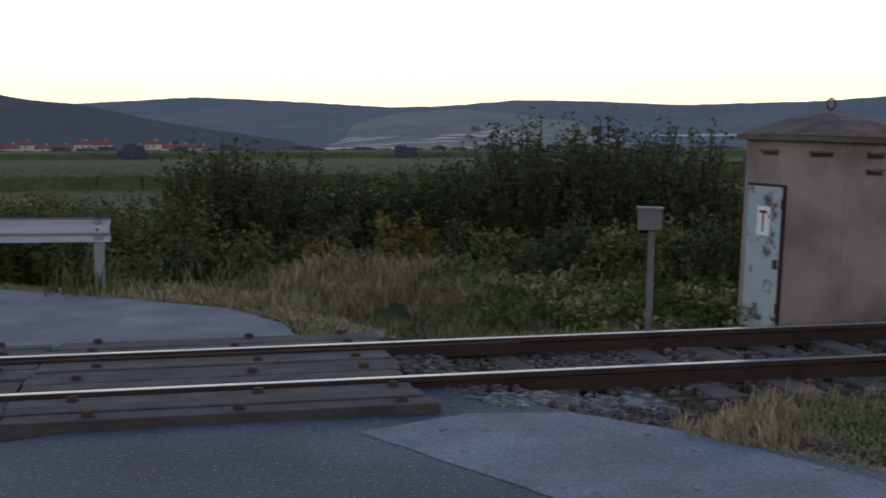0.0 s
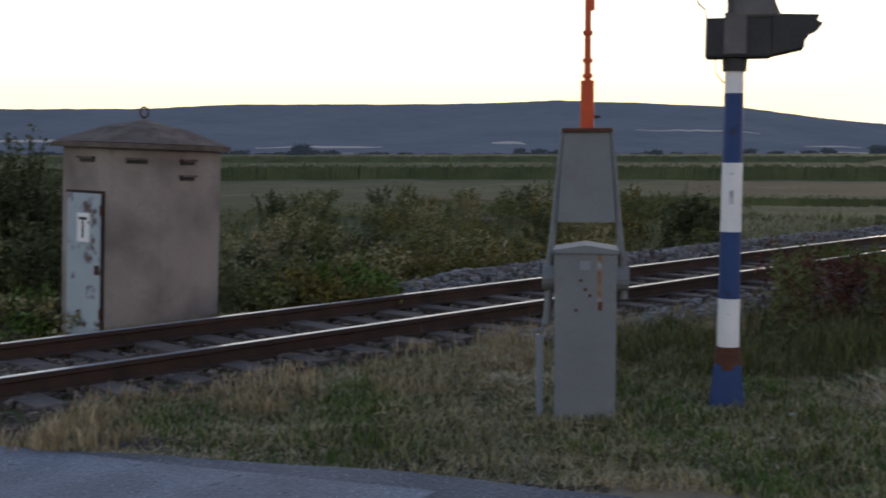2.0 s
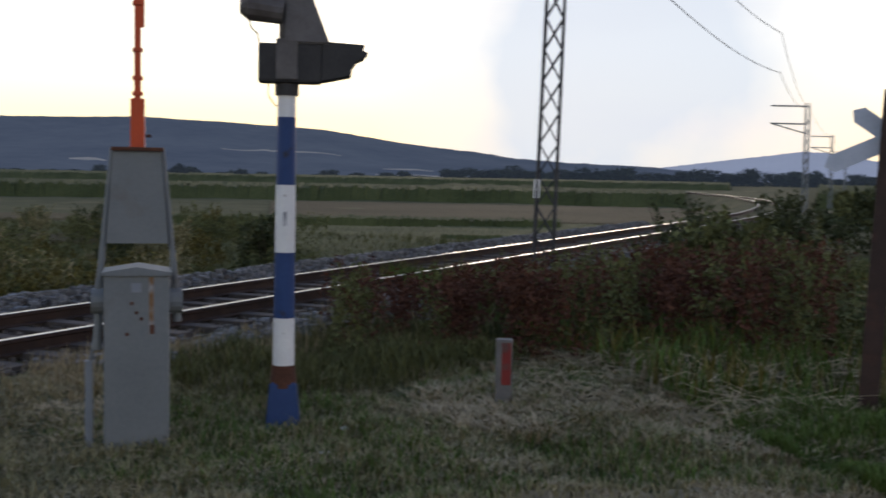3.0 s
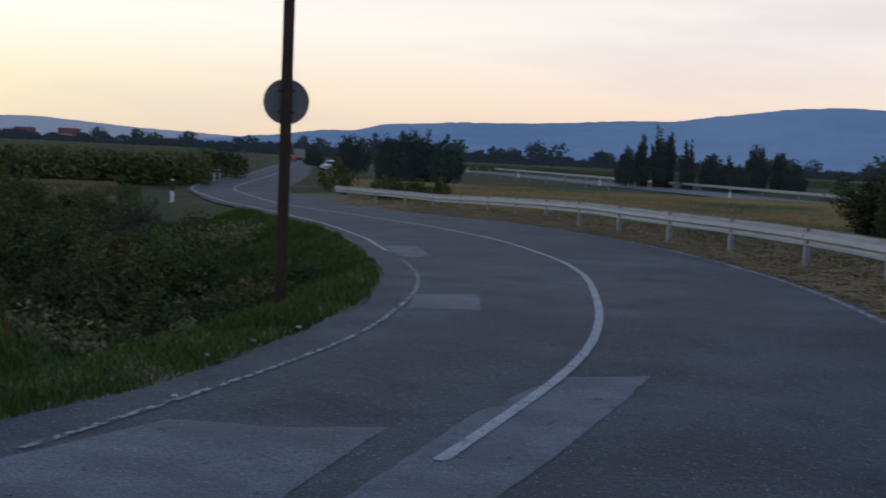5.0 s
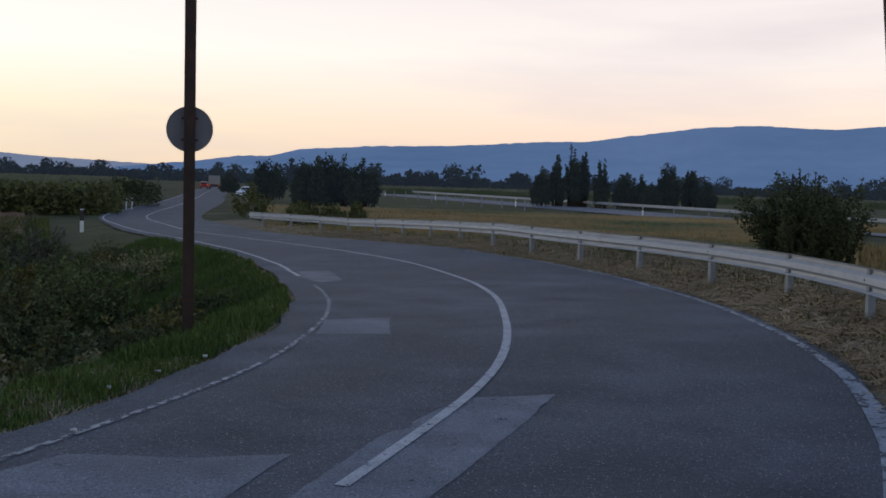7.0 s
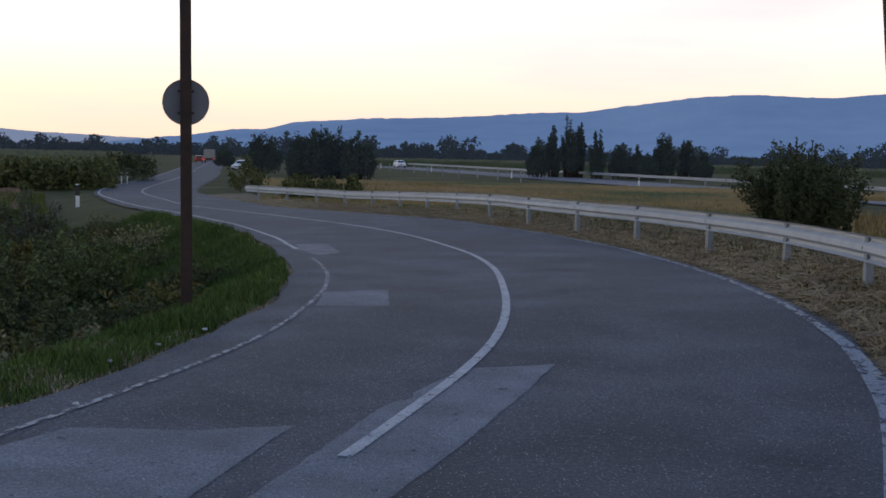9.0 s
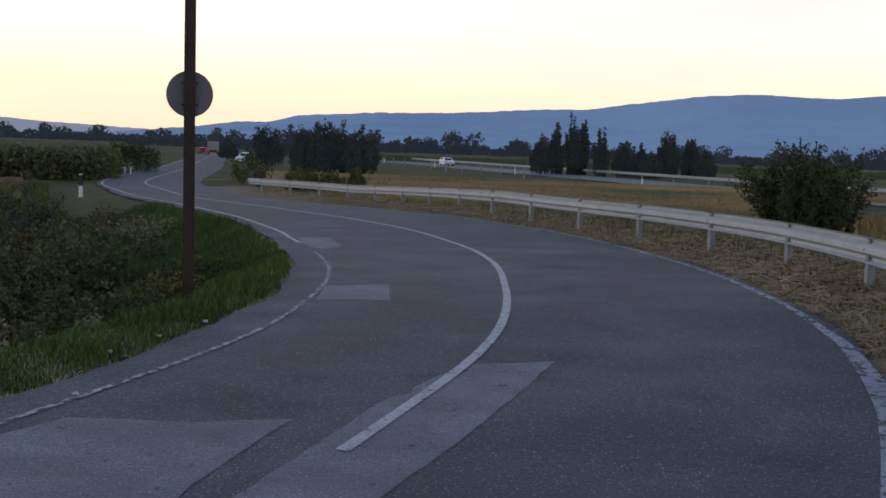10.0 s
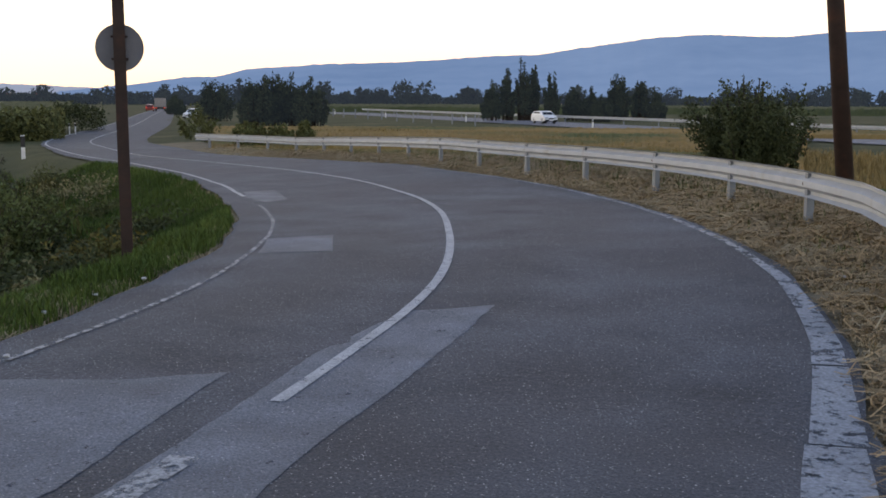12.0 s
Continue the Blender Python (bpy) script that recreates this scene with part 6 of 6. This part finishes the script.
x, y = scatter(70000, 7.4, -1.5, 13, 4.0, 77, lambda x, y: off_road(x, y) & (road_place(x, y) < 0) & (np.hypot(x - 9.6, (y - 1.6) * 1.2) < 2.6 + 0.6 * wave(x, y, 0.9, 2)))
blades("cut_hay", x, y, 0.03, 0.13, 0.008, STRAW, "heap of pale mown hay beside the road", 78, 3.5)
x, y = scatter(2600, 4.5, 3, 13, 7.0, 95, lambda x, y: south_of_track(x, y) & (y > 9.0 - 0.42 * x))
blades("seed_stalks", x, y, 0.15, 0.42, 0.004, GRASS_DRY, "thin dry seed stalks beside the rails", 96, 0.3)


def strands(name, xs, ys, low, high, width, mat, label, seed, pile=0.05, level=None):
    """Loose cut stalks lying about: each a thin strip bent in its middle, in two faces."""
    r = np.random.default_rng(seed)
    n = len(xs)
    z = (land(xs, ys) if level is None else level(xs, ys)) + 0.012 + pile * r.random(n) ** 2 * (1 + wave(xs, ys, 0.35, seed % 5))
    a, h = r.uniform(0, 6.283, n), r.uniform(low, high, n) / 2
    b = a + r.normal(0, 0.55, n)
    tilt, hump = r.normal(0, 0.16, n) * h, r.uniform(0, 0.25, n) * h
    wx, wy = -np.sin(a) * width, np.cos(a) * width
    ends = []
    for px, py, pz in ((xs - np.cos(a) * h, ys - np.sin(a) * h, z - tilt), (xs, ys, z + hump), (xs + np.cos(b) * h, ys + np.sin(b) * h, z + tilt)):
        ends += [np.stack([px - wx, py - wy, pz], 1), np.stack([px + wx, py + wy, pz + width * 0.5], 1)]
    verts = np.stack(ends, 1).reshape(-1, 3)
    i = np.arange(n)[:, None] * 6
    faces = (i + np.array([[0, 1, 3, 2]])).tolist() + (i + np.array([[2, 3, 5, 4]])).tolist()
    return tagged(mesh_object(name, verts, faces, mat), label, "hay", kind="stuff")


STRAW_BROWN = material("old_brown_straw", (0.23, 0.155, 0.078), (0.43, 0.315, 0.18), 0.9, 0.9, 0.0, fine=6, random=-0.4, spec=0.1)
x, y = scatter(15000, 7.0, -1.5, 13, 4.2, 177, lambda x, y: off_road(x, y) & (road_place(x, y) < 0) & (np.hypot(x - 10.0, (y - 1.5) * 1.2) < 2.0 + 0.7 * wave(x, y, 0.9, 2)) & (wave(x, y, 0.5, 4.0) > -0.35))
strands("cut_hay", x, y, 0.15, 0.5, 0.004, GRASS_DRY, "long tangled stalks of pale mown hay", 178, 0.14)
x, y = scatter(9000, 3.0, -2, 12, 7.0, 179, lambda x, y: south_of_track(x, y) & (wave(x, y, 0.8, 1.4) > 0.15))
strands("mown_stalks", x, y, 0.06, 0.20, 0.0026, GRASS_DRY, "thin mown stalks strewn over the grass", 180, 0.07)
x, y = scatter(26000, 7.6, 2.6, 16, 6.4, 181, lambda x, y: south_of_track(x, y) & (y > 8.4 - 0.50 * x) & (wave(x, y, 1.2, 0.6) > -0.45))
blades("tall_grass", x, y, 0.10, 0.32, 0.007, GRASS_OLIVE, "taller dark green grass near the track", 182, 0.9)


def along_road(count, a, b, near, far, seed, crowd=1.6):
    """Plan points beside the road: between two stations and two offsets, thicker towards the first station."""
    r = np.random.default_rng(seed)
    k = a + (b - a) * r.random(count) ** crowd
    s = near + (far - near) * r.random(count)
    low = k.astype(int).clip(0, len(ROAD) - 2)
    spot = ROAD[low] + (ROAD[low + 1] - ROAD[low]) * (k - low)[:, None]
    t = ROAD_AHEAD[low]
    s = s - (inner_edge[low] - 2.72) if near < 0 else s + (outer_edge[low] - 3.22)
    return spot[:, 0] + t[:, 1] * s, spot[:, 1] - t[:, 0] * s


near_bend = station(3.0, 0.3)
x, y = along_road(60000, station(4.5, -1.7), station(60, -20), -5.2, -17.0, 103, 1.2)
blades("ditch_grass", x, y, 0.15, 0.5, 0.014, GRASS_GREEN, "tall rank grass and weeds in the ditch", 104, 0.8)
x, y = along_road(26000, station(4.5, -1.7), station(60, -20), -5.2, -17.0, 105, 1.2)
blades("ditch_grass", x, y, 0.15, 0.55, 0.013, LEAF_YELLOW, "yellowing tall weeds in the ditch", 106, 0.8)
x, y = along_road(90000, station(4.5, -1.7), station(36, -15), -2.80, -5.6, 81)
blades("bank_grass", x, y, 0.06, 0.22, 0.007, GRASS_GREEN, "lush green grass on the inside bank of the bend", 82, 0.7)
x, y = along_road(14000, station(4.0, -1.0), station(36, -15), -2.72, -3.1, 97)
blades("bank_straw", x, y, 0.02, 0.07, 0.006, STRAW, "dry bent grass along the inner edge of the road", 98, 3.0)
x, y = along_road(110000, near_bend, station(50, -17.2), 3.30, 6.3, 83)
blades("shoulder_straw", x, y, 0.012, 0.07, 0.007, STRAW, "dry straw and mown stalks along the shoulder", 84, 4.0)
x, y = along_road(42000, near_bend, station(40, -15.4), 3.26, 6.0, 183, 1.7)
keep = wave(x, y, 0.7, 2.2) > -0.5
strands("shoulder_stalks", x[keep], y[keep], 0.10, 0.42, 0.005, STRAW_BROWN, "brown tangled straw lying along the shoulder", 184, 0.11)
x, y = along_road(14000, near_bend, station(40, -15.4), 3.3, 5.4, 185, 1.7)
keep = wave(x, y, 0.55, 4.2) > 0.1
strands("shoulder_stalks", x[keep], y[keep], 0.15, 0.5, 0.0045, STRAW, "pale straw lying on the brown straw", 186, 0.13)
x, y = along_road(16000, near_bend, station(40, -15.4), 4.6, 7.5, 187, 1.5)
keep = wave(x, y, 1.1, 0.9) > 0.3
blades("shoulder_green", x[keep], y[keep], 0.08, 0.30, 0.008, GRASS_GREEN, "green grass growing up round the guardrail posts", 188, 0.8)
x, y = along_road(36000, near_bend, station(50, -17.2), 5.4, 8.5, 85)
blades("shoulder_grass", x, y, 0.05, 0.22, 0.008, GRASS_MIXED, "half-dry grass under the guardrail", 86, 0.9)
x, y = along_road(3500, near_bend, station(30, -14.3), 3.7, 6.5, 99)
blades("shoulder_tufts", x, y, 0.05, 0.2, 0.008, GRASS_GREEN, "green tufts among the straw", 100, 0.9)
x, y = scatter(70000, -4, 10.1, 10, 16.5, 87, lambda x, y: off_apron(x, y) & (wave(x, y, 1.4, 5.0) > -0.6))
blades("yard_grass", x, y, 0.03, 0.15, 0.008, GRASS_MIXED, "rough grass between the track and the bushes", 88, 0.8)
x, y = scatter(16000, -3.5, 10.2, 2.2, 16.0, 101, lambda x, y: off_apron(x, y) & ~off_apron(x - 0.9 + 0.4 * wave(x, y, 0.7, 2.0), y))
blades("edge_straw", x, y, 0.02, 0.12, 0.007, STRAW, "dry straw and litter along the broken asphalt edge", 102, 2.5)
mx2, my2 = heading(-8.6, 14.2)
x, y = scatter(26000, mx2 - 2.2, my2 - 1.7, mx2 + 2.2, my2 + 1.7, 89, lambda x, y: (((x - mx2) / 1.5) ** 2 + ((y - my2) / 1.2) ** 2 < 1) & off_apron(x, y) & (wave(x, y, 0.45, 6.0) > -0.1))
blades("dry_tussock", x, y, 0.10, 0.46, 0.006, GRASS_DRY, "tall dry straw-coloured grass on a low mound", 90, 1.5)
x, y = scatter(16000, mx2 - 3.4, my2 - 1.9, mx2 + 2.4, my2 + 1.7, 189, lambda x, y: off_apron(x, y) & (wave(x, y, 0.6, 3.0) > -0.1))
blades("mound_grass", x, y, 0.06, 0.30, 0.007, GRASS_MIXED, "half-green ragged grass round the mound", 190, 1.2)
x, y = scatter(60000, -2, 12, 40, 40, 91, lambda x, y: (y > 11.5) & (np.hypot(x, y) > 14))
blades("rough_meadow", x, y, 0.15, 0.6, 0.016, GRASS_OLIVE, "tall uncut grass beyond the railway", 92, 0.6)
x, y = scatter(60000, 18, -48, 75, -16, 93, lambda x, y: (road_place(x, y) > ROAD_RIGHT + 3.5))
blades("meadow_grass", x, y, 0.2, 0.7, 0.022, GRASS_OCHRE, "tall ochre meadow grass behind the guardrail", 94, 0.6)


# ---- vehicles ----
CAR_WHITE = material("white_car_paint", (0.72, 0.73, 0.75), (0.78, 0.79, 0.80), 3, 0.25, 0.0, spec=0.5)
CAR_RED = material("red_car_paint", (0.17, 0.022, 0.018), (0.22, 0.03, 0.024), 3, 0.3, 0.0, spec=0.5)
CAR_GREY = material("grey_truck_paint", (0.20, 0.19, 0.19), (0.26, 0.25, 0.25), 3, 0.4, 0.0, spec=0.4)
GLASS_DARK = material("dark_window_glass", (0.012, 0.014, 0.018), (0.02, 0.022, 0.026), 3, 0.08, 0.0, spec=0.6)
TYRE = material("tyre_rubber", (0.015, 0.015, 0.016), (0.025, 0.025, 0.026), 8, 0.85, 0.1)


def glowing(name, colour, strength):
    mat = material(name, colour, colour, 3, 0.4, 0.0)
    bsdf = mat.node_tree.nodes["Principled BSDF"]
    bsdf.inputs["Emission Color"].default_value = (*colour, 1)
    bsdf.inputs["Emission Strength"].default_value = strength
    return mat


HEADLIGHT = glowing("lit_headlight", (1.0, 0.92, 0.75), 60.0)
TAILLIGHT = glowing("lit_tail_light", (1.0, 0.08, 0.04), 0.5)


def car(name, m, paint, label, lit=None, van=False):
    """A hatchback: nose towards +y."""
    base = thing(name, m, label, "car")
    body = bmesh.new()
    side = [(-2.0, 0.30), (-2.02, 0.75), (-1.90, 1.00), (-1.55, 1.38), (0.10, 1.45), (0.55, 1.38), (1.15, 0.98), (1.85, 0.84), (2.02, 0.60), (2.02, 0.30)]
    rings = []
    for x, k in ((-0.80, 0.0), (-0.76, 1.0), (0.76, 1.0), (0.80, 0.0)):
        rings.append([body.verts.new((x * (0.86 if z > 1.1 else 1.0), y * (1 if k else 0.985), z if k else 0.3 + (z - 0.3) * 0.97)) for y, z in side])
    for a, b in zip(rings, rings[1:]):
        for j in range(len(side)):
            body.faces.new((a[j], a[(j + 1) % len(side)], b[(j + 1) % len(side)], b[j]))
    body.faces.new(rings[0])
    body.faces.new(rings[-1][::-1])
    bmesh.ops.recalc_face_normals(body, faces=body.faces)
    part("body", body, paint, base, smooth=False)
    glass = bmesh.new()
    box(glass, -0.60, 0.0, 0.0, 0.60, 0.02, 0.56, m=pose(0, 1.12, 1.01, 56, 0, 0))
    part("windscreen", glass, GLASS_DARK, base, "dark windscreen")
    part("rear_window", new_box(-0.55, -0.02, 0, 0.55, 0.0, 0.36, m=pose(0, -1.93, 1.02, -42, 0, 0)), GLASS_DARK, base)
    for s in (-1, 1):
        part("side_window", prism(bmesh.new(), [(-1.5, 1.0), (0.85, 1.0), (0.25, 1.34), (-1.3, 1.34)], 0, 0.02), GLASS_DARK, base).matrix_basis = pose(s * 0.745 - 0.01, 0, 0, 90, 0, 90)
    part("bumper", new_box(-0.78, 1.96, 0.28, 0.78, 2.06, 0.46, bevel=0.03), GLASS_DARK, base, "dark front bumper")
    part("grille", new_box(-0.36, 2.00, 0.52, 0.36, 2.04, 0.66, bevel=0.01), GLASS_DARK, base)
    part("number_plate", new_box(-0.26, 2.06, 0.34, 0.26, 2.07, 0.44), WHITE_PAINT, base, "blank pale number plate")
    for s in (-1, 1):
        part("headlight", new_box(s * 0.56 - 0.16, 1.93, 0.58, s * 0.56 + 0.16, 2.03, 0.74, bevel=0.03), lit or GALVANISED, base)
        part("tail_light", new_box(s * 0.66 - 0.10, -2.05, 0.70, s * 0.66 + 0.10, -1.98, 0.92, bevel=0.02), TAILLIGHT, base)
        for y in (-1.25, 1.28):
            wheel = part("wheel", new_tube((s * 0.62, y, 0.31), (s * 0.80, y, 0.31), 0.31, sides=24), TYRE, base, "black tyre")
            part("rim", new_tube((s * 0.79, y, 0.31), (s * 0.812, y, 0.31), 0.19, sides=20), GALVANISED, wheel, "grey wheel rim")
    return base


hw_turn = math.degrees(math.atan2(-(-HW_D[0]), -HW_D[1]))
white_car = car("car", Matrix.Identity(4), CAR_WHITE, "white hatchback driving along the motorway")
truck_spot = heading(-111.05, 238)
red_spot = heading(-110.55, 232)


def truck(m, label):
    """A flat-fronted box lorry seen from behind: tail towards -y."""
    base = thing("truck", m, label, "truck")
    part("cargo_box", new_box(-1.15, -2.6, 0.9, 1.15, 1.6, 2.75, bevel=0.04), CAR_GREY, base, "grey cargo box")
    part("cab", new_box(-1.05, 1.7, 0.6, 1.05, 3.2, 2.4, bevel=0.12), CAR_GREY, base)
    part("chassis", new_box(-0.9, -2.5, 0.55, 0.9, 3.1, 0.85, bevel=0.03), TYRE, base)
    part("tail_board", new_box(-1.1, -2.64, 0.45, 1.1, -2.58, 0.95, bevel=0.02), DARK_PAINT, base)
    for s in (-1, 1):
        part("tail_light", new_box(s * 0.9 - 0.14, -2.70, 0.62, s * 0.9 + 0.14, -2.64, 0.80, bevel=0.02), TAILLIGHT, base)
        for y in (-1.6, 2.3):
            part("wheel", new_tube((s * 0.75, y, 0.42), (s * 1.02, y, 0.42), 0.42, sides=20), TYRE, base, "black tyre")
    return base


grey_truck = truck(pose(*truck_spot, -0.8, 0, 0, -111.4), "grey box lorry driving away along the country road")
red_car = car("car", pose(*red_spot, -0.8, 0, 0, -111.4), CAR_RED, "red hatchback driving away along the country road")
lit_car = car("car", pose(*heading(-112.15, 330), -0.8, 0, 0, 68), CAR_GREY, "oncoming car with its headlights lit", HEADLIGHT)
lit_car_near = car("car", pose(*heading(-112.5, 300), -0.8, 0, 0, 68), CAR_GREY, "oncoming car with its headlights lit", HEADLIGHT)
car("car", pose(*heading(-112.75, 150), -0.9, 0, 0, 40), CAR_WHITE, "white car parked half hidden behind shrubs")


# ---- village houses and sheds ----
# walls, roofs and windows emit a faint bluish glow as painted haze
HOUSE_WALL = haze_glow_material("pale_house_wall", (0.30, 0.28, 0.26), (0.38, 0.36, 0.33), 0.3, (0.06, 0.065, 0.085), 0.5)
HOUSE_ROOF = haze_glow_material("red_tiled_roof", (0.10, 0.035, 0.025), (0.16, 0.06, 0.045), 0.6, (0.05, 0.045, 0.06), 0.5)
HOUSE_DARK = haze_glow_material("dark_window", (0.015, 0.016, 0.02), (0.02, 0.02, 0.025), 0.6, (0.04, 0.045, 0.06), 0.4)


def house(az, far, wide, deep, high, turn, label):
    x, y = heading(az, far)
    base = thing("house", pose(x, y, PLAIN - 0.2, 0, 0, az + turn), label, "house", "village houses")
    part("wall", new_box(-wide / 2, -deep / 2, 0, wide / 2, deep / 2, high, bevel=0.05), HOUSE_WALL, base)
    roof = bmesh.new()
    w, d, rise = wide / 2 + 0.5, deep / 2 + 0.5, deep * 0.42
    p = [roof.verts.new(q) for q in ((-w, -d, high), (w, -d, high), (w, d, high), (-w, d, high), (-w, 0, high + rise), (w, 0, high + rise))]
    for face in ((0, 1, 5, 4), (2, 3, 4, 5), (1, 2, 5), (3, 0, 4), (3, 2, 1, 0)):
        roof.faces.new([p[k] for k in face])
    roof_ob = part("roof", roof, HOUSE_ROOF, base, "red tiled roof")
    part("chimney", new_box(wide * 0.2, -0.4, high + rise * 0.5, wide * 0.2 + 0.7, 0.3, high + rise + 0.9), HOUSE_WALL, roof_ob)
    for k in range(2 if wide < 9 else 3):
        x0 = -wide / 2 + wide * (k + 0.5) / (2 if wide < 9 else 3)
        for z in ((1.2,) if high < 4 else (1.2, 3.9)):
            part("window", new_box(x0 - 0.6, -deep / 2 - 0.06, z, x0 + 0.6, -deep / 2 + 0.02, z + 1.3), HOUSE_DARK, base)
    return base


house_rng = random.Random(9)
for az, far in ((12, 800), (10.6, 820), (9.2, 780), (8.5, 860), (7.7, 800), (6.8, 840), (5.9, 780), (5.0, 860), (3.4, 820), (2.6, 790), (1.9, 850), (1.2, 800), (0.3, 860), (-100, 700), (-104, 690), (-105.5, 720), (-98, 720)):
    house(az, far, house_rng.uniform(8, 12), house_rng.uniform(7, 9), house_rng.choice((3.2, 5.8)), house_rng.uniform(-40, 40), "far village house with pale walls and a red tiled roof")
for az, wide in ((-6.6, 20), (-9.6, 12)):
    x, y = heading(az, 760)
    base = thing("barn", pose(x, y, PLAIN - 0.2, 0, 0, az), "long low white barn far across the plain", "barn", "barns")
    part("wall", new_box(-wide / 2, -4, 0, wide / 2, 4, 2.4), HOUSE_WALL, base)
    part("roof", new_box(-wide / 2 - 0.3, -4.3, 2.4, wide / 2 + 0.3, 4.3, 3.2, bevel=0.3), WHITE_PAINT, base, "pale sheet roof")


# ---- roadside markers, litter, fence posts ----
def marker(az, far, height, wide, label, dark_top):
    x, y = heading(az, far)
    side = float(road_place(x, y)[0])
    z = ground_z(x, y) - 0.05
    base = thing("delineator_post", pose(x, y, z, 0, 0, az), label, "road post", "delineators")
    part("post", new_box(-wide / 2, -0.05, 0, wide / 2, 0.05, height, bevel=0.015), WHITE_PAINT, base)
    part("black_band", new_box(-wide / 2 - 0.004, -0.054, height * dark_top, wide / 2 + 0.004, 0.054, height * 0.96, bevel=0.006), DARK_PAINT, base)


marker(-104.8, 50, 1.0, 0.16, "white roadside marker post with a dark upper half", 0.5)
marker(-106.85, 84, 0.9, 0.08, "white roadside marker post", 0.75)
marker(-107.12, 84, 0.9, 0.08, "white roadside marker post", 0.75)

LITTER = material("crumpled_paper", (0.36, 0.36, 0.35), (0.50, 0.50, 0.49), 9, 0.8, 0.3)
litter_rng = random.Random(4)
for x, y in ((7.45, -1.95), (8.9, -2.6), (9.5, -3.2), (10.1, -3.85), (6.3, 3.35), (7.0, 3.6), (14.4, -14.6), (21.3, -16.7), (26.6, -18.3), (30.5, -18.9), (8.6, -10.7), (5.9, -8.6), (1.35, 10.3), (9.1, 1.9)):
    bm = bmesh.new()
    bmesh.ops.create_icosphere(bm, subdivisions=1, radius=0.034)
    for vert in bm.verts:
        vert.co = (vert.co.x * litter_rng.uniform(0.7, 1.7), vert.co.y * litter_rng.uniform(0.5, 1.2), vert.co.z * litter_rng.uniform(0.2, 0.6))
    side = float(road_place(x, y)[0])
    z = max(ground_z(x, y), float(road_level(x, y, side + ROAD_LEFT)) if -ROAD_LEFT < side < ROAD_RIGHT else -9)
    scrap = tagged(part("litter", bm, LITTER), "crumpled scrap of pale litter on the roadside", "litter", "litter")
    scrap.matrix_basis = pose(x, y, z + 0.02, 0, 0, litter_rng.uniform(0, 360))
for k in range(12):
    s = -10 + k * 7.5
    x, y = HW_A + HW_D * s + np.array([-0.290, -0.957]) * -13.0
    tagged(part("fence_post", new_box(x - 0.05, y - 0.05, PLAIN - 0.1, x + 0.05, y + 0.05, PLAIN + 1.3, bevel=0.01), POST_STEEL), "thin grey fence post below the motorway", "fence post", "fence posts")


# ---- motion ----
def motions():
    rows = []
    turn = math.degrees(math.atan2(HW_D[0], -HW_D[1]))
    for t in (0.0, 2.0, 4.0, 6.0, 8.0, 9.0, 10.0, 11.0, 12.0):
        s = (12.0 - t) * 31.0
        x, y = np.array([100.6, -84.9]) + HW_D * s
        rows.append((t, pose(x, y, -0.86, 0, 0, turn)))
    walk(white_car, rows)
    for thing_ob, az, far0, far1, turn in ((grey_truck, -111.05, 228, 246, -111.4), (red_car, -110.55, 222, 240, -111.4)):
        walk(thing_ob, [(t, pose(*heading(az, far0 + (far1 - far0) * t / 12), -0.8, 0, 0, turn)) for t in (0.0, 6.0, 12.0)])
    for thing_ob, az0, az1, far0, far1 in ((lit_car, -112.13, -112.22, 680, 560), (lit_car_near, -112.46, -112.60, 640, 520)):
        walk(thing_ob, [(t, pose(*heading(az0 + (az1 - az0) * t / 12, far0 + (far1 - far0) * t / 12), -0.8, 0, 0, 68)) for t in (0.0, 6.0, 12.0)])


motions()
